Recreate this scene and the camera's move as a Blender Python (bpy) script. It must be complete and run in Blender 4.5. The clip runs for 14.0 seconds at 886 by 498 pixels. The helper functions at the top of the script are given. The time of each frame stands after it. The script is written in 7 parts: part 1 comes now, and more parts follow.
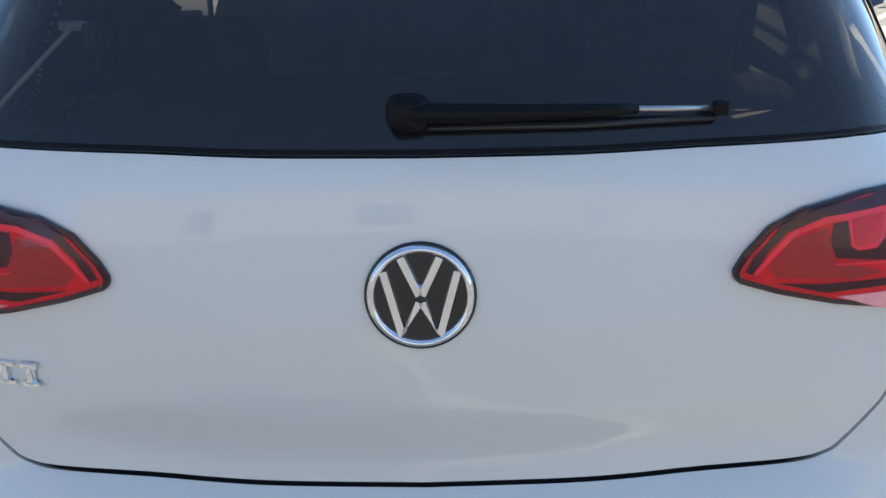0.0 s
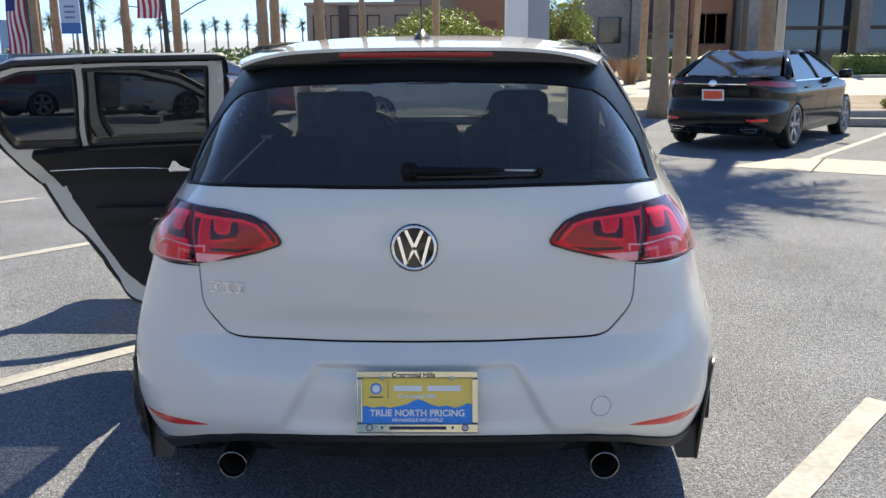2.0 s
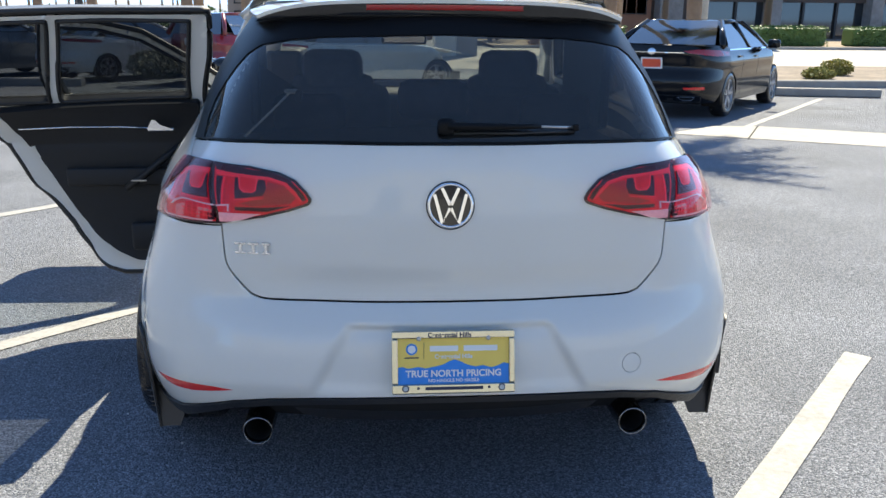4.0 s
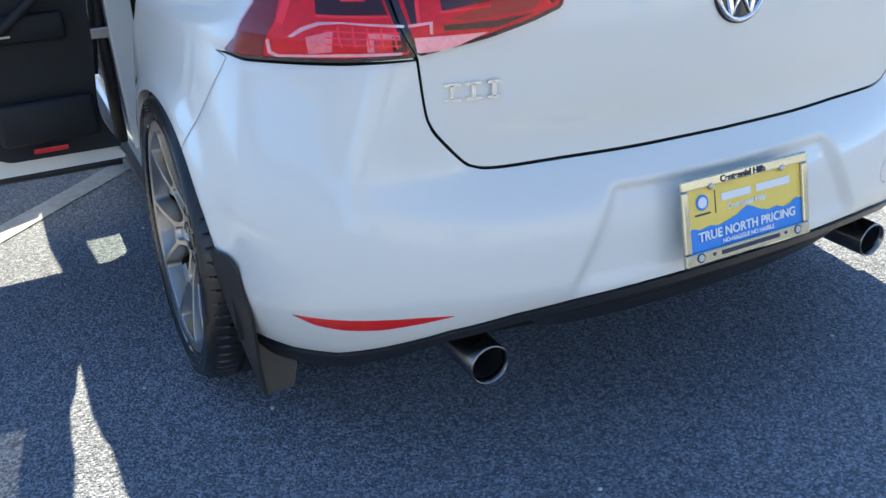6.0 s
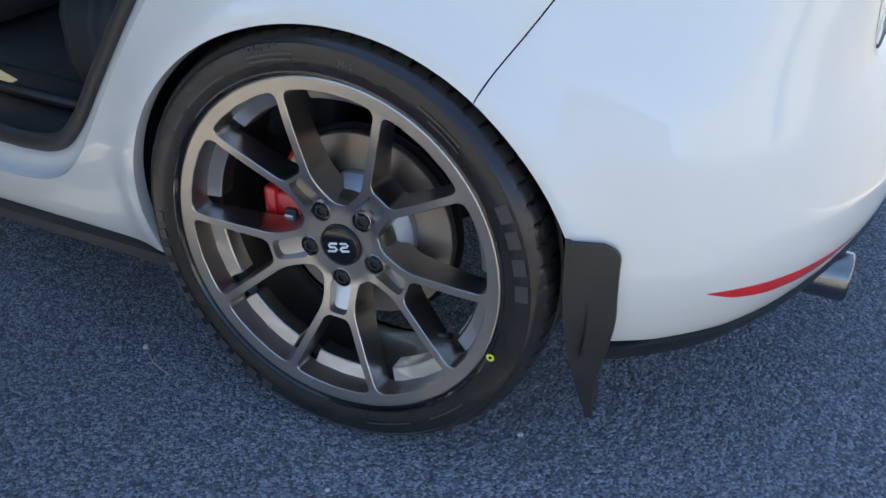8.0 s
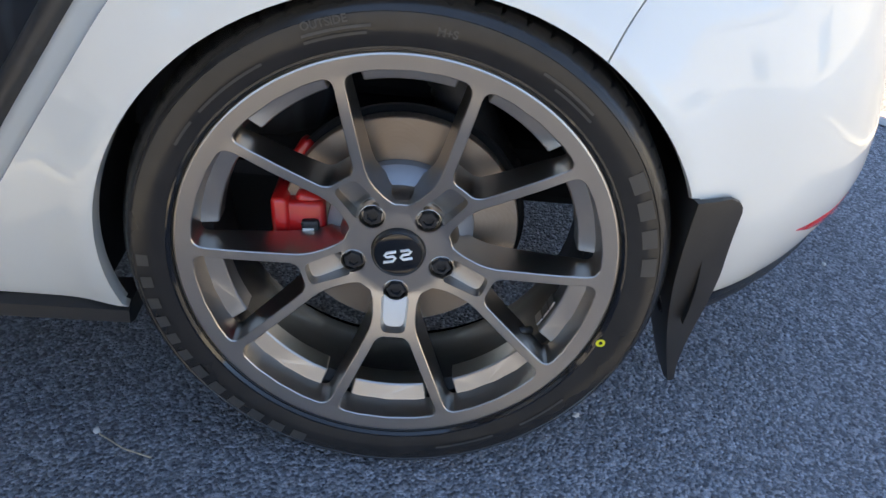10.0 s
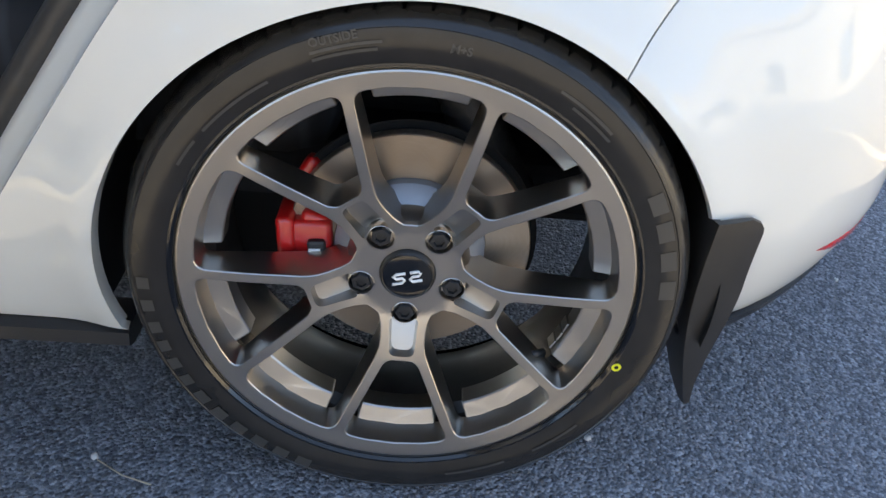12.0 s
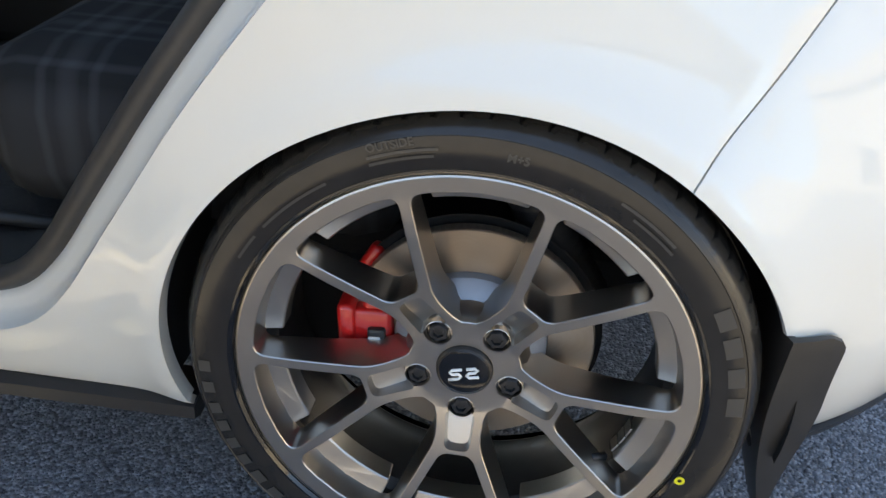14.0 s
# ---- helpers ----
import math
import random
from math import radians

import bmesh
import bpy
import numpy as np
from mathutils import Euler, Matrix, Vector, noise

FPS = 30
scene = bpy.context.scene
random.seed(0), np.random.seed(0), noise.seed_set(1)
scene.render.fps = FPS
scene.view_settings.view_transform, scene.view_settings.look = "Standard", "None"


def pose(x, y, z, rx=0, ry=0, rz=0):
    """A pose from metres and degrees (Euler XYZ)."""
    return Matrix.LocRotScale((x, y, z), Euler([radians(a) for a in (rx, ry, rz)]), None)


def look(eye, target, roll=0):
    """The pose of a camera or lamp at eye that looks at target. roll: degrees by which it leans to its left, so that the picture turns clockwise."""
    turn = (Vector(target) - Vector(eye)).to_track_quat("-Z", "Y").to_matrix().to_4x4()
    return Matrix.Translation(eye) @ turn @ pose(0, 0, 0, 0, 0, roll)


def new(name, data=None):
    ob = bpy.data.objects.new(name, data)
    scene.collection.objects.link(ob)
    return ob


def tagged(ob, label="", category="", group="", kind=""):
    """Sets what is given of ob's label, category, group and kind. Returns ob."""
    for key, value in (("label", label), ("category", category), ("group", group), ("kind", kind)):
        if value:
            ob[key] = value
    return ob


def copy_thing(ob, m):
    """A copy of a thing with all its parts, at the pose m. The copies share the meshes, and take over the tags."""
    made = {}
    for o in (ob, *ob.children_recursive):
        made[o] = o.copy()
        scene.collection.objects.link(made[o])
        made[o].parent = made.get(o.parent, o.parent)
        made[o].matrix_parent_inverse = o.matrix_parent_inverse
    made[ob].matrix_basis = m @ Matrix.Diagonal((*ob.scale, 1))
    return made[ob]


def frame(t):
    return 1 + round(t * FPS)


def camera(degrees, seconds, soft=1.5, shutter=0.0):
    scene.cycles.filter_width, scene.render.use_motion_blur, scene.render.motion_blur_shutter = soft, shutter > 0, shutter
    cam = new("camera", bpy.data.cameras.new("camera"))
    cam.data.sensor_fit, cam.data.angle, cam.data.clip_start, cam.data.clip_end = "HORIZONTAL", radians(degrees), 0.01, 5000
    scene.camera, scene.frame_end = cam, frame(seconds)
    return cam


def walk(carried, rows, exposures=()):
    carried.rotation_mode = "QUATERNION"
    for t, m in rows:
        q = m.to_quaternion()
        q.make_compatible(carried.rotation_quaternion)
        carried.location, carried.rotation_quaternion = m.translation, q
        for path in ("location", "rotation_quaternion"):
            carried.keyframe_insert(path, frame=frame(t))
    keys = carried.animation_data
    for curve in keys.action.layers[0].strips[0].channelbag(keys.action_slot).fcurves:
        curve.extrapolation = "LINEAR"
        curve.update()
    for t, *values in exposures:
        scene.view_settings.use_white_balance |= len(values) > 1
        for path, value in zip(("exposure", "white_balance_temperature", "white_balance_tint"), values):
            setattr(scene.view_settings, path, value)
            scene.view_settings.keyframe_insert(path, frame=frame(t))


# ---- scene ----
PATH = [
    (0, (0.027, -0.719, 1.239), (0.022, 1.131, 0.48), -0.7),
    (0.5, (0.079, -1.061, 1.292), (0.047, 0.825, 0.627), 0.0),
    (1, (0.093, -1.396, 1.306), (0.043, 0.529, 0.765), -0.1),
    (1.5, (0.103, -1.72, 1.33), (0.06, 0.216, 0.832), -0.6),
    (2, (0.118, -1.971, 1.335), (0.076, -0.025, 0.875), -0.5),
    (4.3, (-0.287, -1.916, 1.283), (-0.107, -0.008, 0.712), 0.1),
    (4.5, (-0.376, -1.839, 1.258), (-0.173, 0.051, 0.634), -0.3),
    (5, (-0.598, -1.531, 1.175), (-0.278, 0.307, 0.454), -1.2),
    (5.5, (-0.883, -1.252, 1.135), (-0.302, 0.487, 0.337), -1.1),
    (6, (-1.138, -0.98, 1.091), (-0.32, 0.618, 0.208), -1.6),
    (6.5, (-1.292, -0.658, 1.06), (-0.324, 0.801, 0.093), -1.6),
    (7, (-1.502, -0.379, 1.04), (-0.308, 0.866, 0.028), -0.9),
    (7.5, (-1.636, -0.058, 0.981), (-0.262, 0.929, -0.086), 0.7),
    (8, (-1.732, 0.239, 0.967), (-0.192, 0.902, -0.124), 2.2),
    (8.5, (-1.805, 0.507, 0.961), (-0.16, 0.8, -0.138), 3.7),
    (8.7, (-1.787, 0.592, 0.941), (-0.129, 0.749, -0.166), 4.4),
    (11, (-1.66, 0.766, 0.881), (-0.014, 0.672, -0.25), 6.1),
    (11.5, (-1.651, 0.764, 0.88), (0.002, 0.677, -0.242), 6.0),
    (12, (-1.651, 0.768, 0.882), (0.005, 0.69, -0.237), 6.0),
    (12.5, (-1.655, 0.767, 0.88), (0.006, 0.707, -0.232), 5.7),
    (13, (-1.654, 0.768, 0.884), (0.002, 0.712, -0.235), 5.5),
    (13.5, (-1.654, 0.764, 0.888), (0.007, 0.725, -0.225), 5.2),
    (14, (-1.595, 0.723, 0.94), (0.08, 0.906, -0.137), 3.7),
]
EXPOSURES = [(0.0, 1.50, 6850, 5), (2.0, 1.12, 6650, 7), (4.5, 1.44, 6300, 5), (5.5, 1.83, 6350, 4), (6.5, 1.94, 6450, 3), (8.0, 2.20, 7100, 5), (11.0, 2.62, 8500, 8), (14.0, 2.70, 9400, 7)]
cam = camera(55.9, 14.0)
walk(cam, [(t, look(eye, target, roll)) for t, eye, target, roll in PATH], EXPOSURES)

# ---------------------------------------------------------------- light
SUN = Vector((0.32, 0.85, 1.0)).normalized()
world = bpy.data.worlds.new("sky")
scene.world = world
world.use_nodes = True
wn = world.node_tree
sky = wn.nodes.new("ShaderNodeTexSky")
sky.sky_type, sky.sun_disc = "NISHITA", False
sky.sun_elevation = math.asin(SUN.z)
sky.sun_rotation = math.atan2(SUN.x, SUN.y)
sky.air_density, sky.dust_density, sky.ozone_density = 0.7, 0.0, 2.5
sky_at = wn.nodes.new("ShaderNodeTexCoord")
sky_up = wn.nodes.new("ShaderNodeVectorMath")
sky_up.operation = "ADD"
sky_up.inputs[1].default_value = (0, 0, 0.11)  # dry desert air: clear blue down to the hills
wn.links.new(sky_at.outputs["Generated"], sky_up.inputs[0])
wn.links.new(sky_up.outputs[0], sky.inputs["Vector"])
wn.links.new(sky.outputs[0], wn.nodes["Background"].inputs[0])
wn.nodes["Background"].inputs[1].default_value = 0.14
sun_data = bpy.data.lights.new("sun", "SUN")
sun_data.energy, sun_data.angle, sun_data.color = 5.0, radians(0.35), (1.0, 0.870, 0.665)
sun = new("sun", sun_data)
sun.matrix_world = look(SUN * 50, (0, 0, 0))

# ---------------------------------------------------------------- materials


def nodes_of(name):
    m = bpy.data.materials.new(name)
    m.use_nodes = True
    return m, m.node_tree, m.node_tree.nodes["Principled BSDF"]


def mat(name, color, rough=0.5, metal=0.0, coat=0.0, var=0.0, scale=30.0, bump=0.0, bscale=200.0, spec=0.5, emit=0.0):
    """Plain stuff with two scales of tone and a fine relief."""
    m, nt, p = nodes_of(name)
    p.inputs["Base Color"].default_value = (*color, 1)
    p.inputs["Roughness"].default_value = rough
    p.inputs["Metallic"].default_value = metal
    p.inputs["Coat Weight"].default_value = coat
    p.inputs["Coat Roughness"].default_value = 0.03
    p.inputs["Coat IOR"].default_value = 1.52
    p.inputs["Specular IOR Level"].default_value = spec
    co = nt.nodes.new("ShaderNodeTexCoord")
    if var:
        a = nt.nodes.new("ShaderNodeTexNoise")
        a.inputs["Scale"].default_value, a.inputs["Detail"].default_value = scale, 6
        b = nt.nodes.new("ShaderNodeTexNoise")
        b.inputs["Scale"].default_value = scale * 0.13
        ad = nt.nodes.new("ShaderNodeMath")
        ad.operation = "ADD"
        r = nt.nodes.new("ShaderNodeMapRange")
        r.inputs[1].default_value, r.inputs[2].default_value = 0.6, 1.4
        r.inputs[3].default_value, r.inputs[4].default_value = 1 - var, 1 + var
        mul = nt.nodes.new("ShaderNodeVectorMath")
        mul.operation = "SCALE"
        mul.inputs[0].default_value = color
        nt.links.new(co.outputs["Object"], a.inputs[0])
        nt.links.new(co.outputs["Object"], b.inputs[0])
        nt.links.new(a.outputs[0], ad.inputs[0])
        nt.links.new(b.outputs[0], ad.inputs[1])
        nt.links.new(ad.outputs[0], r.inputs[0])
        nt.links.new(r.outputs[0], mul.inputs["Scale"])
        nt.links.new(mul.outputs[0], p.inputs["Base Color"])
    if bump:
        c = nt.nodes.new("ShaderNodeTexNoise")
        c.inputs["Scale"].default_value, c.inputs["Detail"].default_value = bscale, 4
        bp = nt.nodes.new("ShaderNodeBump")
        bp.inputs["Strength"].default_value, bp.inputs["Distance"].default_value = bump, 0.002
        nt.links.new(co.outputs["Object"], c.inputs[0])
        nt.links.new(c.outputs[0], bp.inputs["Height"])
        nt.links.new(bp.outputs[0], p.inputs["Normal"])
    if emit:
        p.inputs["Emission Color"].default_value = (*color, 1)
        p.inputs["Emission Strength"].default_value = emit
    return m


def glass(name, tint, ior=1.5, rough=0.0, haze=0.0):
    """A thin tinted pane: lets light through in its tint and mirrors by Fresnel; a pale film adds hazy reflection and
    dust.
    """
    m, nt, p = nodes_of(name)
    nt.nodes.remove(p)
    tr, gl = nt.nodes.new("ShaderNodeBsdfTransparent"), nt.nodes.new("ShaderNodeBsdfGlossy")
    tr.inputs[0].default_value = (*tint, 1)
    gl.inputs[0].default_value = (1, 1, 1, 1)
    gl.inputs["Roughness"].default_value = rough
    lw, mix = nt.nodes.new("ShaderNodeLayerWeight"), nt.nodes.new("ShaderNodeMixShader")
    lw.inputs[0].default_value = 0.5
    pw, f = nt.nodes.new("ShaderNodeMath"), nt.nodes.new("ShaderNodeMath")
    pw.operation, f.operation = "POWER", "MULTIPLY_ADD"
    pw.inputs[1].default_value = 5.0
    f0 = ((ior - 1) / (ior + 1)) ** 2
    f.inputs[1].default_value, f.inputs[2].default_value = 1 - f0, f0
    nt.links.new(lw.outputs["Facing"], pw.inputs[0])
    nt.links.new(pw.outputs[0], f.inputs[0])
    nt.links.new(f.outputs[0], mix.inputs[0])
    nt.links.new(tr.outputs[0], mix.inputs[1])
    nt.links.new(gl.outputs[0], mix.inputs[2])
    last = mix
    # diffuse film that brightens the pane: hazy sheen painted in, with some dust
    if haze:
        film_, di = nt.nodes.new("ShaderNodeMixShader"), nt.nodes.new("ShaderNodeBsdfDiffuse")
        di.inputs[0].default_value = (0.72, 0.66, 0.58, 1)
        film_.inputs[0].default_value = haze
        nt.links.new(mix.outputs[0], film_.inputs[1])
        nt.links.new(di.outputs[0], film_.inputs[2])
        last = film_
    nt.links.new(last.outputs[0], nt.nodes["Material Output"].inputs[0])
    return m


def asphalt_material(name, dark, light, seal=0.0):
    """Aggregate in worn bitumen: stones of two sizes, stains and cracks."""
    m, nt, p = nodes_of(name)
    co = nt.nodes.new("ShaderNodeTexCoord")
    v = nt.nodes.new("ShaderNodeTexVoronoi")
    v.inputs["Scale"].default_value = 215
    v2 = nt.nodes.new("ShaderNodeTexVoronoi")
    v2.inputs["Scale"].default_value = 120
    n = nt.nodes.new("ShaderNodeTexNoise")
    n.inputs["Scale"].default_value, n.inputs["Detail"].default_value = 1.1, 8
    n3 = nt.nodes.new("ShaderNodeTexNoise")
    n3.inputs["Scale"].default_value, n3.inputs["Detail"].default_value = 60, 6
    for t in (v, v2, n, n3):
        nt.links.new(co.outputs["Object"], t.inputs["Vector"])
    sep = nt.nodes.new("ShaderNodeSeparateColor")
    nt.links.new(v.outputs["Color"], sep.inputs[0])
    r = nt.nodes.new("ShaderNodeValToRGB")
    r.color_ramp.elements[0].color = (*dark, 1)
    r.color_ramp.elements[1].color = (*light, 1)
    r.color_ramp.elements[0].position, r.color_ramp.elements[1].position = 0.1, 0.95
    mid = r.color_ramp.elements.new(0.55)
    mid.color = (*[0.62 * a + 0.38 * b for a, b in zip(dark, light)], 1)
    nt.links.new(sep.outputs[0], r.inputs[0])
    mr = nt.nodes.new("ShaderNodeMapRange")
    mr.inputs[1].default_value, mr.inputs[2].default_value = 0.3, 0.7
    mr.inputs[3].default_value, mr.inputs[4].default_value = 0.82, 1.15
    nt.links.new(n.outputs[0], mr.inputs[0])
    mr2 = nt.nodes.new("ShaderNodeMapRange")
    mr2.inputs[1].default_value, mr2.inputs[2].default_value = 0.35, 0.65
    mr2.inputs[3].default_value, mr2.inputs[4].default_value = 0.85, 1.15
    nt.links.new(n3.outputs[0], mr2.inputs[0])
    mm = nt.nodes.new("ShaderNodeMath")
    mm.operation = "MULTIPLY"
    nt.links.new(mr.outputs[0], mm.inputs[0])
    nt.links.new(mr2.outputs[0], mm.inputs[1])
    sc = nt.nodes.new("ShaderNodeVectorMath")
    sc.operation = "SCALE"
    nt.links.new(r.outputs[0], sc.inputs[0])
    nt.links.new(mm.outputs[0], sc.inputs["Scale"])
    nt.links.new(sc.outputs[0], p.inputs["Base Color"])
    p.inputs["Roughness"].default_value = 0.85
    p.inputs["Specular IOR Level"].default_value = 0.3
    ad = nt.nodes.new("ShaderNodeMath")
    ad.operation = "ADD"
    nt.links.new(v.outputs["Distance"], ad.inputs[0])
    nt.links.new(v2.outputs["Distance"], ad.inputs[1])
    bp = nt.nodes.new("ShaderNodeBump")
    bp.invert = True
    bp.inputs["Strength"].default_value, bp.inputs["Distance"].default_value = 1.0, 0.0045
    nt.links.new(ad.outputs[0], bp.inputs["Height"])
    nt.links.new(bp.outputs[0], p.inputs["Normal"])
    return m


PAINT = mat("white_paint", (0.722, 0.708, 0.648), 0.35, 0, 1.0, 0.01, 4)
BLACKPAINT = mat("black_paint", (0.004, 0.004, 0.005), 0.12, 0, 0.0, spec=0.45)
GREYPAINT = mat("grey_paint", (0.16, 0.17, 0.18), 0.3, 0.3, 1.0)
REDPAINT = mat("red_paint", (0.22, 0.012, 0.015), 0.3, 0, 1.0)
SILVERPAINT = mat("pale_paint", (0.55, 0.58, 0.58), 0.3, 0.2, 1.0)
BLACKGLOSS = mat("black_gloss", (0.008, 0.008, 0.009), 0.08, 0, 0.3)
BLACKPLASTIC = mat("black_plastic", (0.018, 0.018, 0.019), 0.42, 0, 0, 0.15, 40, 0.25, 600)
# near black holds the shade of hidden undersides and inner spaces; also dark joints
DARKGAP = mat("void_shade_black", (0.004, 0.004, 0.004), 0.9)
RUBBER = mat("rubber_seal", (0.02, 0.019, 0.018), 0.5, 0, 0, 0.2, 60)
CHROME = mat("chrome", (0.82, 0.82, 0.83), 0.06, 1.0)
BRUSHED = mat("brushed_steel", (0.5, 0.48, 0.45), 0.28, 1.0, 0, 0.1, 80)
TRIM = mat("dark_trim", (0.009, 0.009, 0.0095), 0.6, 0, 0, 0.12, 90, 0.4, 900)
GLASS_DARK = glass("tinted_glass", (0.34, 0.335, 0.315), 1.58, haze=0.015)
GLASS_CLEAR = glass("clear_glass", (0.78, 0.86, 0.84))
GLASS_DOOR = glass("door_glass", (0.14, 0.148, 0.155))
GLASS_FRONT = glass("front_door_glass", (0.76, 0.80, 0.79))
LENS_RED = glass("red_lens", (1.0, 0.66, 0.70), 1.38)

# ---------------------------------------------------------------- mesh helpers
import collections

from mathutils.geometry import delaunay_2d_cdt


def obj(name, verts, faces, material, parent=None, label="", smooth=True, mats=None, fm=None, crisp=0):
    me = bpy.data.meshes.new(name)
    me.from_pydata([tuple(v) for v in verts], [], [tuple(f) for f in faces])
    for k in (mats or [material]):
        me.materials.append(k)
    if fm:
        me.polygons.foreach_set("material_index", fm)
    if smooth:
        me.polygons.foreach_set("use_smooth", [True] * len(me.polygons))
    me.update()
    if crisp:
        me.set_sharp_from_angle(angle=radians(crisp))
    ob = new(name, me)
    if parent:
        ob.parent = parent
    if label:
        ob["label"] = label
    return ob


def part(name, bm, material, parent=None, label="", smooth=False):
    me = bpy.data.meshes.new(name)
    bmesh.ops.recalc_face_normals(bm, faces=bm.faces)
    bm.to_mesh(me)
    bm.free()
    me.materials.append(material)
    if smooth:
        me.polygons.foreach_set("use_smooth", [True] * len(me.polygons))
    ob = new(name, me)
    if parent:
        ob.parent = parent
    if label:
        ob["label"] = label
    return ob


def empty(name, parent=None, m=None):
    e = new(name)
    e.empty_display_size = 0.1
    if parent:
        e.parent = parent
    if m is not None:
        e.matrix_basis = m
    return e


def box(bm, cx, cy, cz, sx, sy, sz, bev=0.0, m=None, seg=2):
    """A box with rounded edges, added to bm."""
    t = bmesh.new()
    bmesh.ops.create_cube(t, size=1)
    bmesh.ops.scale(t, vec=(sx, sy, sz), verts=t.verts)
    if bev:
        bmesh.ops.bevel(t, geom=t.edges[:], offset=bev, segments=seg, affect="EDGES", profile=0.5)
    bmesh.ops.translate(t, vec=(cx, cy, cz), verts=t.verts)
    if m is not None:
        bmesh.ops.transform(t, matrix=m, verts=t.verts)
    me = bpy.data.meshes.new("tmp")
    t.to_mesh(me)
    t.free()
    bm.from_mesh(me)
    bpy.data.meshes.remove(me)
    return bm


def block(name, c, s, material, parent=None, bev=0.004, m=None, label="", smooth=False):
    return part(name, box(bmesh.new(), *c, *s, bev, m), material, parent, label, smooth)


def lathe(prof, n=96, closed=False, wob=None):
    """Turns a profile of (radius, axial) round the x axis; axial runs along +x."""
    vs, fs, k = [], [], len(prof)
    for i in range(n):
        a = 2 * math.pi * i / n
        for j, (r, x) in enumerate(prof):
            q = r + (wob(i, j) if wob else 0.0)
            vs.append((x, q * math.cos(a), q * math.sin(a)))
    for i in range(n):
        for j in range(k if closed else k - 1):
            a, b = i * k + j, i * k + (j + 1) % k
            c, d = ((i + 1) % n) * k + (j + 1) % k, ((i + 1) % n) * k + j
            fs.append((a, b, c, d))
    return vs, fs


def tube(name, pts, rad, material, parent=None, n=10, label="", caps=True, flat=1.0):
    """A round bar along a line of points; rad may be a list."""
    pts = [Vector(p) for p in pts]
    rs = rad if isinstance(rad, (list, tuple)) else [rad] * len(pts)
    vs, fs = [], []
    up = Vector((0.13, 0.21, 1)).normalized()
    for i, p in enumerate(pts):
        d = (pts[min(i + 1, len(pts) - 1)] - pts[max(i - 1, 0)]).normalized()
        if abs(d.dot(up)) > 0.95:
            up = Vector((1, 0.2, 0.1)).normalized()
        a = d.cross(up).normalized()
        b = a.cross(d).normalized()
        for k in range(n):
            t = 2 * math.pi * k / n
            vs.append(p + (a * math.cos(t) + b * math.sin(t) * flat) * rs[i])
    for i in range(len(pts) - 1):
        for k in range(n):
            k2 = (k + 1) % n
            fs.append((i * n + k, i * n + k2, (i + 1) * n + k2, (i + 1) * n + k))
    if caps:
        fs.append(tuple(range(n))[::-1])
        fs.append(tuple((len(pts) - 1) * n + k for k in range(n)))
    return obj(name, vs, fs, material, parent, label)


def curve_fn(xs, ys):
    """A monotone cubic through the given stations."""
    xs, ys = np.array(xs, float), np.array(ys, float)
    h, d = np.diff(xs), np.diff(ys) / np.diff(xs)
    m = np.zeros(len(xs))
    m[0], m[-1] = d[0], d[-1]
    for i in range(1, len(xs) - 1):
        if d[i - 1] * d[i] > 0:
            w1, w2 = 2 * h[i] + h[i - 1], h[i] + 2 * h[i - 1]
            m[i] = (w1 + w2) / (w1 / d[i - 1] + w2 / d[i])

    def f(x):
        x = np.clip(np.asarray(x, float), xs[0], xs[-1])
        i = np.clip(np.searchsorted(xs, x) - 1, 0, len(xs) - 2)
        t = (x - xs[i]) / h[i]
        return ((1 + 2 * t) * (1 - t) ** 2 * ys[i] + t * (1 - t) ** 2 * h[i] * m[i]
                + t * t * (3 - 2 * t) * ys[i + 1] + t * t * (t - 1) * h[i] * m[i + 1])
    return f


def step01(x, a, b):
    t = np.clip((np.asarray(x, float) - a) / (b - a), 0, 1)
    return t * t * (3 - 2 * t)


# ---------------------------------------------------------------- the hatchback's outer form
rear_y = curve_fn([0.12, 0.20, 0.25, 0.30, 0.345, 0.385, 0.42, 0.47, 0.515, 0.545, 0.575, 0.60, 0.63, 0.70, 0.80, 0.845, 0.93, 0.985, 1.0, 1.31, 1.42],
                  [0.17, 0.10, 0.07, 0.045, 0.027, 0.018, 0.022, 0.030, 0.043, 0.060, 0.085, 0.106, 0.110, 0.101, 0.098, 0.102, 0.114, 0.129, 0.136, 0.35, 0.42])
corner_y = curve_fn([0.12, 0.20, 0.25, 0.30, 0.345, 0.385, 0.42, 0.50, 0.58, 0.65, 0.72, 0.80, 0.845, 0.93, 0.985, 1.0, 1.31, 1.42],
                    [0.17, 0.10, 0.07, 0.045, 0.028, 0.021, 0.023, 0.039, 0.058, 0.074, 0.087, 0.098, 0.102, 0.114, 0.129, 0.136, 0.35, 0.42])
half_w = curve_fn([0.12, 0.20, 0.30, 0.40, 0.55, 0.70, 0.80, 0.86, 0.92, 0.99, 1.05, 1.12, 1.22, 1.29, 1.345],
                  [0.82, 0.852, 0.874, 0.885, 0.889, 0.887, 0.877, 0.846, 0.800, 0.755, 0.731, 0.702, 0.650, 0.604, 0.55])
